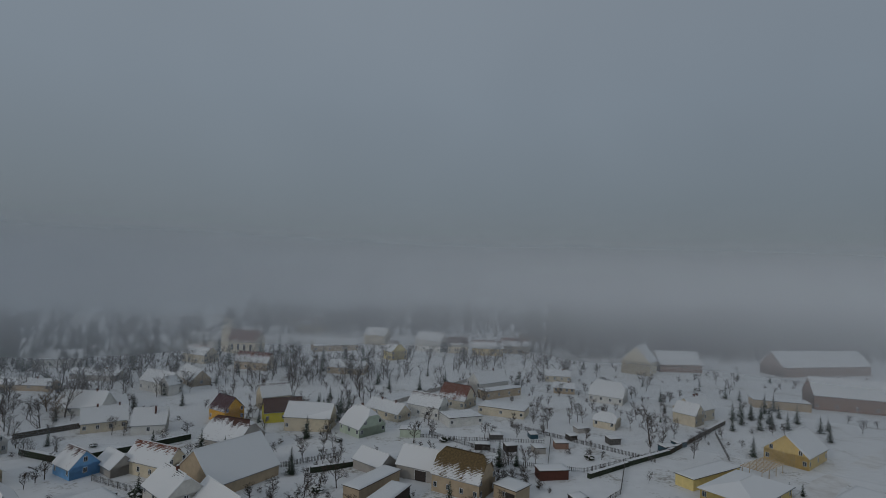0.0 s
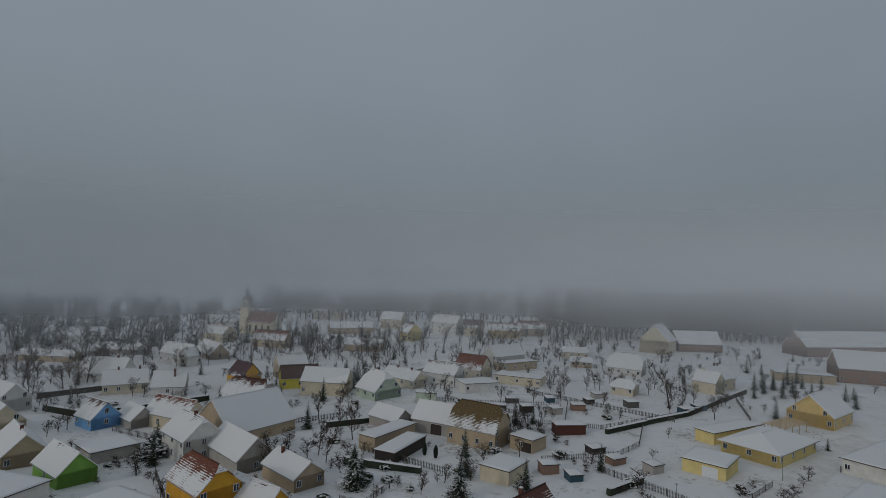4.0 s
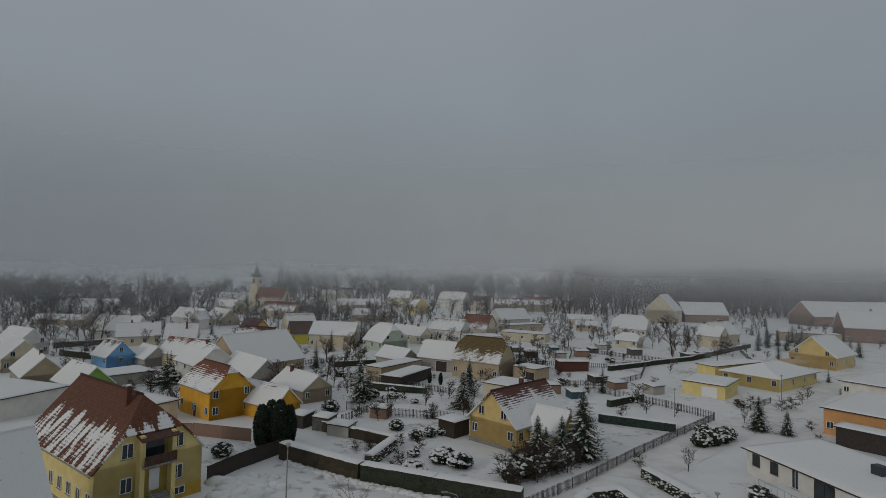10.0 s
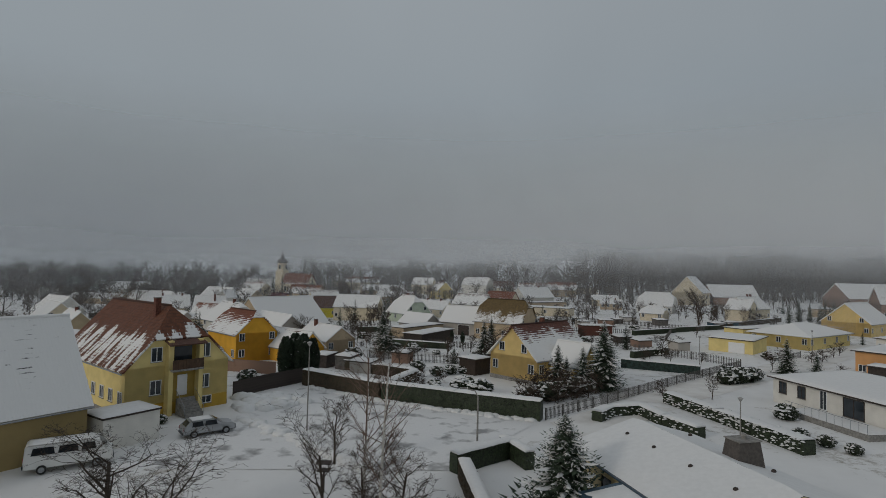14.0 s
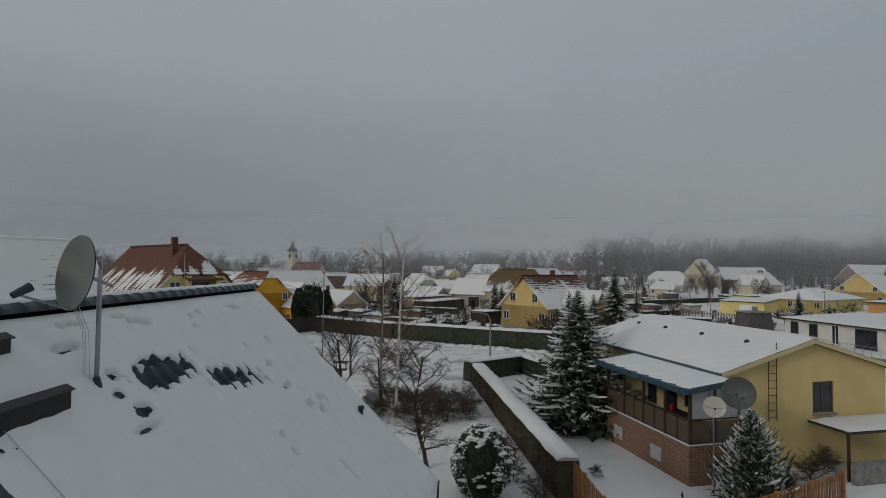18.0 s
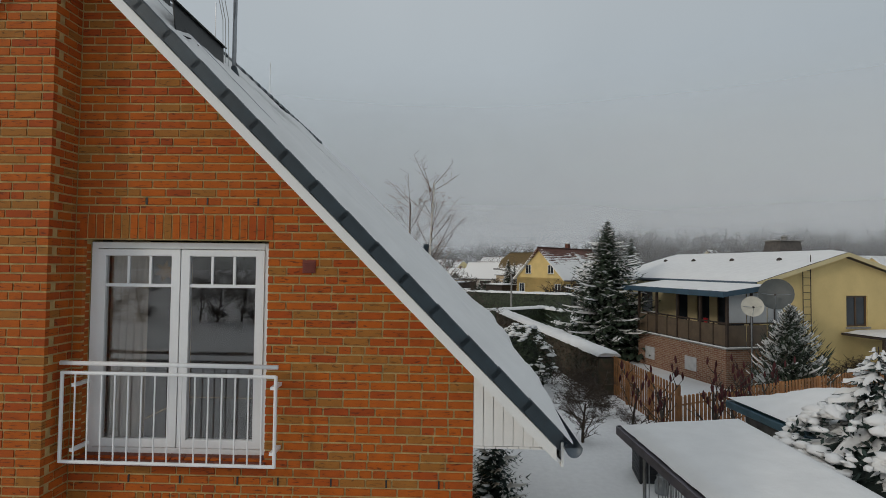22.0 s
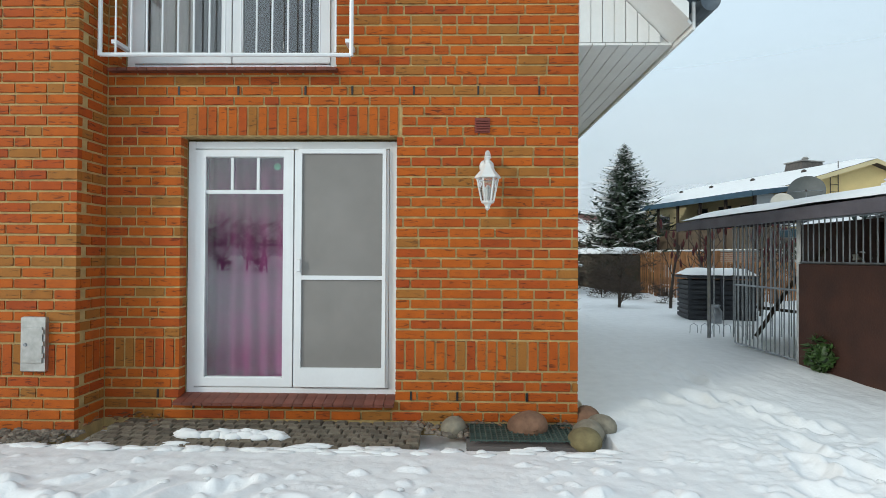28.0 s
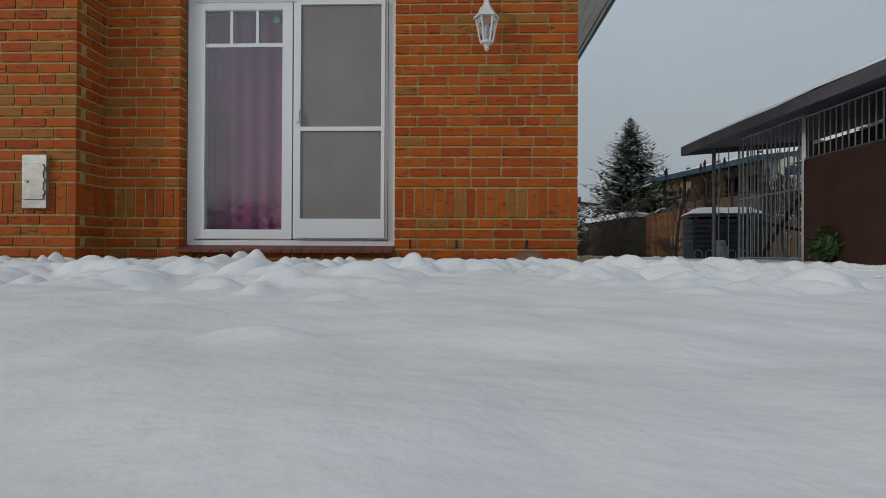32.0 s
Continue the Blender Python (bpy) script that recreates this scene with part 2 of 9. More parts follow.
BARK_FAR = surf("grey_wood_of_far_trees", (0.085, 0.066, 0.052), 0.95, 0.2, 0.3, 0)
BIRCH = surf("white_birch_bark", (0.52, 0.50, 0.47), 0.8, 0.2, 5, 0.3, col2=(0.10, 0.09, 0.08), thr=(0.36, 0.46))
NEEDLE = surf("dark_green_needles", (0.055, 0.085, 0.050), 0.8, 0.35, 3, 0.2, per_object=0.25)
NEEDLE_BLUE = surf("blue_green_needles", (0.035, 0.065, 0.055), 0.8, 0.35, 3, 0.2)
LEAF = surf("evergreen_leaves", (0.035, 0.055, 0.022), 0.6, 0.4, 6, 0.2)
LEAF_BROWN = surf("brown_beech_hedge_leaves", (0.085, 0.055, 0.035), 0.85, 0.35, 5, 0.2, col2=(0.04, 0.042, 0.025))
METAL = surf("galvanised_steel", (0.38, 0.40, 0.42), 0.42, 0.15, 8, 0.05, metal=0.85)
BRICK_CHIM = surf("red_chimney_brick", (0.20, 0.075, 0.05), 0.9, 0.3, 7, 0.4)
CONCRETE = surf("grey_concrete", (0.30, 0.29, 0.27), 0.9, 0.2, 4, 0.3)


def stucco(name, col):
    return surf("plaster_" + name, col, 0.92, 0.07, 0.8, 0.25, fine=22)


# ---- mesh tools ----
class M:
    """A growing mesh: vertices, faces and, if any, a UV for each face corner."""

    def __init__(self):
        self.v, self.f, self.uv = [], [], []

    def add(self, pts, faces, uvs=None):
        k = len(self.v)
        self.v.extend(pts)
        self.f.extend([tuple(i + k for i in f) for f in faces])
        if uvs is not None:
            self.uv.extend(uvs)
        return self

    def box(self, a, b, chamfer=0.0):
        (x0, y0, z0), (x1, y1, z1) = a, b
        if chamfer <= 0:
            return self.add([(x0, y0, z0), (x1, y0, z0), (x1, y1, z0), (x0, y1, z0), (x0, y0, z1), (x1, y0, z1), (x1, y1, z1), (x0, y1, z1)],
                            [(3, 2, 1, 0), (4, 5, 6, 7), (0, 1, 5, 4), (1, 2, 6, 5), (2, 3, 7, 6), (3, 0, 4, 7)])
        c = chamfer
        p = []
        for z, i in ((z0, c), (z0 + c, 0), (z1 - c, 0), (z1, c)):
            p += [(x0 + i, y0 + i, z), (x1 - i, y0 + i, z), (x1 - i, y1 - i, z), (x0 + i, y1 - i, z)]
        f = [(3, 2, 1, 0), (12, 13, 14, 15)]
        for r in range(3):
            for i in range(4):
                j = (i + 1) % 4
                f.append((r * 4 + i, r * 4 + j, r * 4 + 4 + j, r * 4 + 4 + i))
        return self.add(p, f)

    def tube(self, pts, radii, n=6, caps=True):
        pts = [Vector(p) for p in pts]
        k = len(self.v)
        for i, p in enumerate(pts):
            d = (pts[min(i + 1, len(pts) - 1)] - pts[max(i - 1, 0)]).normalized()
            a = d.orthogonal().normalized() if abs(d.z) < 0.99 else Vector((1, 0, 0))
            if abs(d.z) < 0.99:
                a = d.cross(Vector((0, 0, 1))).normalized()
            b = d.cross(a)
            r = radii[i] if isinstance(radii, (list, tuple)) else radii
            for j in range(n):
                w = 2 * math.pi * j / n
                self.v.append(tuple(p + (a * math.cos(w) + b * math.sin(w)) * r))
        for i in range(len(pts) - 1):
            for j in range(n):
                q = (j + 1) % n
                self.f.append((k + i * n + j, k + i * n + q, k + (i + 1) * n + q, k + (i + 1) * n + j))
        if caps:
            self.f.append(tuple(k + j for j in range(n))[::-1])
            self.f.append(tuple(k + (len(pts) - 1) * n + j for j in range(n)))
        return self

    def lathe(self, prof, n=16, centre=(0, 0, 0)):
        k = len(self.v)
        for r, z in prof:
            for j in range(n):
                w = 2 * math.pi * j / n
                self.v.append((centre[0] + r * math.cos(w), centre[1] + r * math.sin(w), centre[2] + z))
        for i in range(len(prof) - 1):
            for j in range(n):
                q = (j + 1) % n
                self.f.append((k + i * n + j, k + i * n + q, k + (i + 1) * n + q, k + (i + 1) * n + j))
        self.f.append(tuple(k + j for j in range(n))[::-1])
        self.f.append(tuple(k + (len(prof) - 1) * n + j for j in range(n)))
        return self

    def slab(self, poly, thick, uvs=None):
        """A plate: the polygon (counter-clockwise from above) and its copy below it by thick, along its normal."""
        P = [Vector(p) for p in poly]
        nrm = (P[1] - P[0]).cross(P[-1] - P[0]).normalized()
        k, c = len(self.v), len(P)
        self.v.extend([tuple(p) for p in P] + [tuple(p - nrm * thick) for p in P])
        fs = [tuple(k + i for i in range(c)), tuple(k + c + i for i in reversed(range(c)))]
        for i in range(c):
            j = (i + 1) % c
            fs.append((k + j, k + i, k + c + i, k + c + j))
        self.f.extend(fs)
        if uvs is not None:
            for f in fs:
                self.uv.extend([uvs[(i - k) % c] for i in f])
        return self

    def blob(self, c, rx, ry, rz, rng=None, n=6, rough=0.15):
        """A lump: a low rounded form with an uneven skin, flat below."""
        k = len(self.v)
        rings = ((1.0, -0.25), (1.0, 0.15), (0.72, 0.7))
        for rr, zz in rings:
            for j in range(n):
                w = 2 * math.pi * j / n
                q = 1 + (rng.uniform(-rough, rough) if rng else 0)
                self.v.append((c[0] + rx * rr * q * math.cos(w), c[1] + ry * rr * q * math.sin(w), c[2] + rz * zz))
        self.v.append((c[0], c[1], c[2] + rz))
        for i in range(2):
            for j in range(n):
                q = (j + 1) % n
                self.f.append((k + i * n + j, k + i * n + q, k + (i + 1) * n + q, k + (i + 1) * n + j))
        for j in range(n):
            self.f.append((k + 2 * n + j, k + 2 * n + (j + 1) % n, k + 3 * n))
        self.f.append(tuple(k + j for j in range(n))[::-1])
        return self

    def weld(self):
        """Joins corners that meet, so that touching blocks make one body."""
        seen, new_of = {}, []
        for q in self.v:
            new_of.append(seen.setdefault(tuple(round(c, 4) for c in q), len(seen)))
        self.v = list(seen)
        self.f = [tuple(new_of[i] for i in f) for f in self.f]
        return self

    def mesh(self, name, material=None, smooth=False):
        me = bpy.data.meshes.new(name)
        me.from_pydata(self.v, [], self.f)
        if self.uv:
            lay = me.uv_layers.new(name="metres")
            lay.data.foreach_set("uv", np.array(self.uv, dtype=np.float32).ravel())
        if smooth:
            me.polygons.foreach_set("use_smooth", [True] * len(me.polygons))
        if material:
            me.materials.append(material)
        me.update()
        return me


def part(name, m, material, parent, label="", smooth=False, at=None):
    """One mesh object under a thing or a part."""
    ob = new(name, m if isinstance(m, bpy.types.Mesh) else m.mesh(name, material, smooth))
    ob.parent = parent
    if at is not None:
        ob.matrix_basis = at
    return tagged(ob, label)


def thing(name, m, label, category, group="", kind=""):
    ob = new(name)
    ob.empty_display_size = 0.2
    ob.matrix_basis = m
    return tagged(ob, label, category, group, kind)


def solid(name, m, material, label, category="", kind="", smooth=False, group="", at=None):
    """A thing that is one mesh."""
    ob = new(name, m.mesh(name, material, smooth))
    if at is not None:
        ob.matrix_basis = at
    return tagged(ob, label, category, group, kind)


# ---- the lie of the ground ----
def hollow(x, y):
    """How far the village lies below the house: lower to the west of the pond meadow than to the east."""
    side = float(np.interp(x, (-35, 0, 45, 90), (2.6, 1.6, 0.4, 0.0)))
    return side * float(np.interp(y, (70, 130), (0, 1)))


def ground_z(x, y):
    """Height of the snow: flat, with low swells further out; lumps and footprints close to the house."""
    far = min(1.0, max(0.0, (math.hypot(x, y) - 15) / 40))
    z = far * 0.12 * noise.noise(Vector((x * 0.05, y * 0.05, 3.0))) - hollow(x, y)
    near = 1 - min(1.0, max(0.0, (math.hypot(x - 1, y - 1) - 9) / 8))
    if near > 0:
        q = Vector((x, y, 0))
        path = math.exp(-((x - 2.5 - 0.06 * (y - 3)) / 0.75) ** 2) if y > 1.5 else 0.0
        wake = math.exp(-((x + 1.75 + 0.25 * (y - 2)) / 0.5) ** 2)
        clods = float(np.interp(y, (0.55, 1.15, 2.25, 2.9), (0.12, 1.0, 1.0, 0.22)))
        clods = min(1.0, max(clods, 0.75 * path, 0.8 * wake * min(1.0, max(0.0, (y - 0.6) / 0.6))))
        warp = q + Vector((0.10 * noise.noise(q * 2.3), 0.10 * noise.noise(q * 2.3 + Vector((7, 2, 0))), 0))
        pit = 0.03 * min(0.0, noise.noise(warp * 4.2 + Vector((9, 3, 0))) + 0.10)
        side = min(1.0, max(0.0, (x - 0.9) / 1.0))
        base = (1 - side) * 0.07 * min(1.0, max(0.0, (3.75 - y) / 0.9)) + side * 0.04
        z += near * (0.025 * noise.noise(q * 1.1) + 0.009 * noise.noise(q * 5.0) + 0.005 * noise.noise(q * 13.0) + clods * pit + base)
    if x < 1.25 and 3.6 < y < 15:
        z = min(z, 0.05) - 0.10 * min(1.0, max(0.0, (y - 3.72) / 0.2))
    return z


def graded(lo, hi, a, b, fine, growth):
    """Steps from lo to hi that are fine between a and b and grow outside."""
    out = list(np.arange(a, b, fine))
    s, q = fine, a
    left = []
    while q > lo:
        s *= growth
        q -= s
        left.append(q)
    s, q = fine, out[-1]
    while q < hi:
        s *= growth
        q += s
        out.append(q)
    return left[::-1] + out


gx, gy = graded(-2500, 2500, -3.3, 5.0, 0.014, 1.075), graded(-400, 4000, 0.2, 3.7, 0.014, 1.06)
g = M()
g.v = [(x, y, ground_z(x, y)) for y in gy for x in gx]
w_ = len(gx)
# rounded clods thrown up by many feet, then the footprints before the house and down the garden path
gv = np.array(g.v)
hgt = gv[:, 2].reshape(len(gy), w_)
gxa, gya = np.array(gx), np.array(gy)
steps_ = random.Random(5)


def stamp(x, y, a, b, turn, rim=1.0):
    """The part of the ground round a mark, and how far its points lie from the middle in lengths of the mark."""
    m_ = max(a, b) * rim
    i0, i1, j0, j1 = *np.searchsorted(gxa, (x - m_, x + m_)), *np.searchsorted(gya, (y - m_, y + m_))
    dx, dy = np.meshgrid(gxa[i0:i1] - x, gya[j0:j1] - y)
    u, v = dx * math.cos(turn) + dy * math.sin(turn), -dx * math.sin(turn) + dy * math.cos(turn)
    th_ = np.arctan2(v, u)
    r = np.hypot(u / a, v / b) * (1 + 0.13 * np.sin(3 * th_ + x * 40) + 0.08 * np.sin(5 * th_ + y * 70))
    return hgt[j0:j1, i0:i1], r


for i in range(46):
    if i < 24:
        cy_ = steps_.uniform(2.4, 8.0)
        cx_ = 2.5 + 0.06 * (cy_ - 3) + steps_.gauss(0, 0.35)
    else:
        cx_, cy_ = steps_.uniform(-3.6, 4.4), steps_.uniform(1.3, 2.9)
    z_, r_ = stamp(cx_, cy_, steps_.uniform(0.09, 0.12), steps_.uniform(0.16, 0.22), steps_.uniform(-0.9, 0.9), 2.2)
    dp = steps_.uniform(0.03, 0.065)
    z_ += -dp * np.exp(-r_ ** 4) + dp * 0.35 * np.exp(-((r_ - 1.4) / 0.3) ** 2)
mound = np.zeros_like(hgt)
low, hgt = hgt, mound
for i in range(13000):
    cx_, cy_ = steps_.uniform(-3.9, 5.2), steps_.choice((steps_.uniform(1.0, 2.7), steps_.uniform(1.0, 2.7), steps_.uniform(0.1, 4.5)))
    if i % 5 == 0:
        cy_ = steps_.uniform(2.5, 6.6)
        cx_ = 2.5 + 0.06 * (cy_ - 3) + steps_.gauss(0, 0.45)
    full = float(np.interp(cy_, (0.1, 0.9, 1.4, 2.9, 3.4, 3.6), (0.08, 0.28, 1.0, 0.9, 0.45, 0.0))) if cx_ < 1.5 else float(np.interp(cy_, (0.1, 0.9, 1.5, 6.5), (0.08, 0.28, 0.7, 0.5)))
    if steps_.random() > full + 0.15 or noise.noise(Vector((cx_ * 1.7, cy_ * 1.7, 8))) + 0.6 * noise.noise(Vector((cx_ * 5, cy_ * 5, 2))) < -0.14:
        continue
    size = 0.013 + 0.05 * steps_.random() ** 4
    z_, r_ = stamp(cx_, cy_, size * steps_.uniform(0.9, 1.9), size * steps_.uniform(0.8, 1.1), steps_.uniform(-0.7, 0.7))
    top = size * steps_.uniform(0.35, 0.85) * (0.35 + 0.65 * full) * (1.0 if cx_ < 1.5 else 0.6)
    np.maximum(z_, top * np.maximum(0.0, 1 - r_ * r_) ** 0.7 + 0.5 * z_ * (r_ < 1), out=z_)
low += mound
gv[:, 2] = low.ravel()
g.v = [tuple(q) for q in gv.tolist()]
g.f = [(j * w_ + i, j * w_ + i + 1, (j + 1) * w_ + i + 1, (j + 1) * w_ + i) for j in range(len(gy) - 1) for i in range(w_ - 1)]
ground = solid("ground", g, SNOW_TROD, "uneven white snow over the gardens and fields", "", "structure", True)
ground.data.materials.append(SNOW_FAR)
far_ = [1 if g.v[f_[0]][1] > 24 or g.v[f_[0]][0] > 30 or g.v[f_[0]][0] < -16 else 0 for f_ in g.f]
ground.data.polygons.foreach_set("material_index", far_)
# ---- houses of the village ----
WINDOWS = {}
FOOT = []


def window_meshes(w, h, frame_mat, cross=True):
    key = (round(w, 2), round(h, 2), frame_mat.name, cross)
    if key not in WINDOWS:
        t, fr, pane = 0.07, M(), M()
        fr.box((-w / 2, -0.05, 0), (w / 2, 0.03, t)).box((-w / 2, -0.05, h - t), (w / 2, 0.03, h))
        fr.box((-w / 2, -0.05, t), (-w / 2 + t, 0.03, h - t)).box((w / 2 - t, -0.05, t), (w / 2, 0.03, h - t))
        if cross and w > 0.8:
            fr.box((-t / 2, -0.04, t), (t / 2, 0.03, h - t))
        sill = M().box((-w / 2 - 0.06, -0.12, -0.05), (w / 2 + 0.06, 0.03, -0.003))
        pane.box((-w / 2 + t - 0.01, -0.015, t - 0.01), (w / 2 - t + 0.01, 0.02, h - t + 0.01))
        WINDOWS[key] = (fr.mesh("window", frame_mat), pane.mesh("pane", GLASS_FAR), sill.mesh("sill", CONCRETE))
    return WINDOWS[key]


def put_window(root, side, u, z, w, h, L, W, frame_mat=None, cross=True):
    """A window in a wall of a house: side e, w (gables at the ends of the ridge) or n, s (under the eaves)."""
    fm, pm, sm = window_meshes(w, h, frame_mat or WHITE, cross)
    at = {"e": pose(L / 2 + 0.02, u, z, 0, 0, 90), "w": pose(-L / 2 - 0.02, -u, z, 0, 0, -90),
          "n": pose(-u, W / 2 + 0.02, z, 0, 0, 180), "s": pose(u, -W / 2 - 0.02, z)}[side]
    fr = part("window", fm, None, root, at=at)
    part("pane", pm, None, fr)
    if abs(root.matrix_basis.translation.y) < 175:
        part("sill", sm, None, fr)


def roof_parts(root, L, W, he, hr, roof, over, gover, hip, hip_e, hip_w, z_lift=0.0):
    t = (hr - he) / (W / 2)
    b, a = W / 2 + over, L / 2 + gover
    ze = hr - b * t

    def d_of(on):
        return hip * b if on else 0.0

    sl = math.hypot(1, t)
    ae, aw = a - d_of(hip_e), -a + d_of(hip_w)
    zh, yh = hr - hip * b * t, hip * b
    for s in (-1, 1):
        poly = [(aw, 0, hr)]
        if hip_w:
            poly.append((-a, s * yh, zh))
        poly += [(-a, s * b, ze), (a, s * b, ze)]
        if hip_e:
            poly.append((a, s * yh, zh))
        poly.append((ae, 0, hr))
        clean = []
        for q in poly:
            if not clean or (Vector(q) - Vector(clean[-1])).length > 1e-4:
                clean.append(q)
        if (Vector(clean[0]) - Vector(clean[-1])).length < 1e-4:
            clean.pop()
        if s > 0:
            clean = clean[::-1]
        clean = [(x, y, z + 0.16 + z_lift) for x, y, z in clean]
        uvs = [(x * s, abs(y) * sl) for x, y, z in clean]
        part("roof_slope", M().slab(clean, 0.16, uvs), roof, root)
    for on, e in ((hip_e, 1), (hip_w, -1)):
        if on:
            tip = (ae if e > 0 else aw, 0, hr)
            tri = [tip, (e * a, -e * yh, zh), (e * a, e * yh, zh)]
            tri = [(x, y, z + 0.16 + z_lift) for x, y, z in tri]
            uvs = [(y, (abs(a) - abs(x)) * -1.2 + 5) for x, y, z in tri]
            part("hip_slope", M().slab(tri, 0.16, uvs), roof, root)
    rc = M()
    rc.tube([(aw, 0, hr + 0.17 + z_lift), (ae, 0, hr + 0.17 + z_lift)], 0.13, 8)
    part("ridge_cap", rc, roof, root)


def chimney(root, x, y, z0, z1, size=0.55):
    c = part("chimney", M().box((x - size / 2, y - size / 2, z0), (x + size / 2, y + size / 2, z1), 0.02), BRICK_CHIM, root)
    part("chimney_cap", M().box((x - size / 2 - 0.06, y - size / 2 - 0.06, z1 + 0.002), (x + size / 2 + 0.06, y + size / 2 + 0.06, z1 + 0.1), 0.02), CONCRETE, c)
    part("snow_cap", M().blob((x, y, z1 + 0.12), size * 0.5, size * 0.5, 0.13, random.Random(3), 8), SNOW, c)


def house(cx, cy, ang, L, W, he, hr, wall, roof, label, hip=0.0, hip_e=True, hip_w=True, wins="", chim=(), over=0.4, gover=0.3, z0=0.0, name="house", plinth=None, frame_mat=None, doors=(), group="houses of the village"):
    """A house with a gabled roof. wins: for each side letter, columns and rows, as 'e2x2 s4x1'. It stands on the low ground of the village."""
    z0 -= hollow(cx, cy)
    FOOT.append((cx, cy, math.hypot(L, W) * 0.5))
    root = thing(name, pose(cx, cy, z0, 0, 0, ang), label, "house" if name != "barn" else "barn", group)
    hx, hy = L / 2, W / 2
    t = (hr - he) / hy
    zc = hr - hip * (hy + over) * t
    yc = (hr - zc) / t
    body = M()

    def end(x, on):
        p = [(x, -hy, -0.8), (x, hy, -0.8), (x, hy, he)]
        p += [(x, yc, zc), (x, -yc, zc)] if on and hip > 0 and zc > he else ([(x, 0, hr)] if not (on and hip > 0) else [])
        return p + [(x, -hy, he)]

    A, B = end(-hx, hip_w), end(hx, hip_e)
    body.add(B, [tuple(range(len(B)))])
    body.add(A, [tuple(reversed(range(len(A))))])
    body.box((-hx, -hy, -0.8), (hx, hy, he - 0.02))
    wall_ob = part("wall", body, wall, root)
    if plinth:
        part("plinth", M().box((-hx - 0.03, -hy - 0.03, -0.8), (hx + 0.03, hy + 0.03, 0.55), 0.02), plinth, root)
    roof_parts(root, L, W, he, hr, roof, over, gover, hip, hip_e and hip > 0, hip_w and hip > 0)
    for side in (1, -1):
        g_ = M().tube([(-hx - gover, side * (hy + over + 0.05), hr - (hy + over) * t + 0.03), (hx + gover, side * (hy + over + 0.05), hr - (hy + over) * t + 0.03)], 0.07, 6)
        part("gutter", g_, METAL, root)
    for spec in wins.split():
        side, (cols, rows) = spec[0], (int(k) for k in spec[1:].split("x"))
        span = W if side in "ew" else L
        for r in range(rows):
            z = 1.1 + r * 2.65 + (0.4 if plinth else 0)
            usable = span - 2.0
            c_here = cols
            if side in "ew" and z > he - 0.9:
                usable, c_here = max(1.6, span * (hr - z - 1.6) / max(0.1, hr - he)), min(cols, 2)
                if z + 1.5 > (zc if hip else hr - 0.6):
                    continue
            elif side in "ns" and z + 1.3 > he:
                continue
            for c in range(c_here):
                u = 0 if c_here == 1 else -usable / 2 + usable * c / (c_here - 1)
                put_window(root, side, u, z, 1.0, 1.25, L, W, frame_mat)
    for side, u, w, h, mat_ in doors:
        at = {"e": pose(L / 2 + 0.02, u, 0, 0, 0, 90), "w": pose(-L / 2 - 0.02, -u, 0, 0, 0, -90), "n": pose(-u, W / 2 + 0.02, 0, 0, 0, 180), "s": pose(u, -W / 2 - 0.02, 0)}[side]
        d = part("door", M().box((-w / 2, -0.04, 0.02), (w / 2, 0.03, h), 0.01), mat_, root, at=at)
        part("door_frame", M().box((-w / 2 - 0.08, -0.06, 0), (-w / 2 - 0.002, 0.03, h + 0.08)).box((w / 2 + 0.002, -0.06, 0), (w / 2 + 0.08, 0.03, h + 0.08)).box((-w / 2, -0.06, h + 0.002), (w / 2, 0.03, h + 0.08)), WHITE, d)
    for x, y in chim:
        zr = hr - abs(y) * t
        chimney(root, x, y, zr - 0.5, hr + 0.9)
    return root


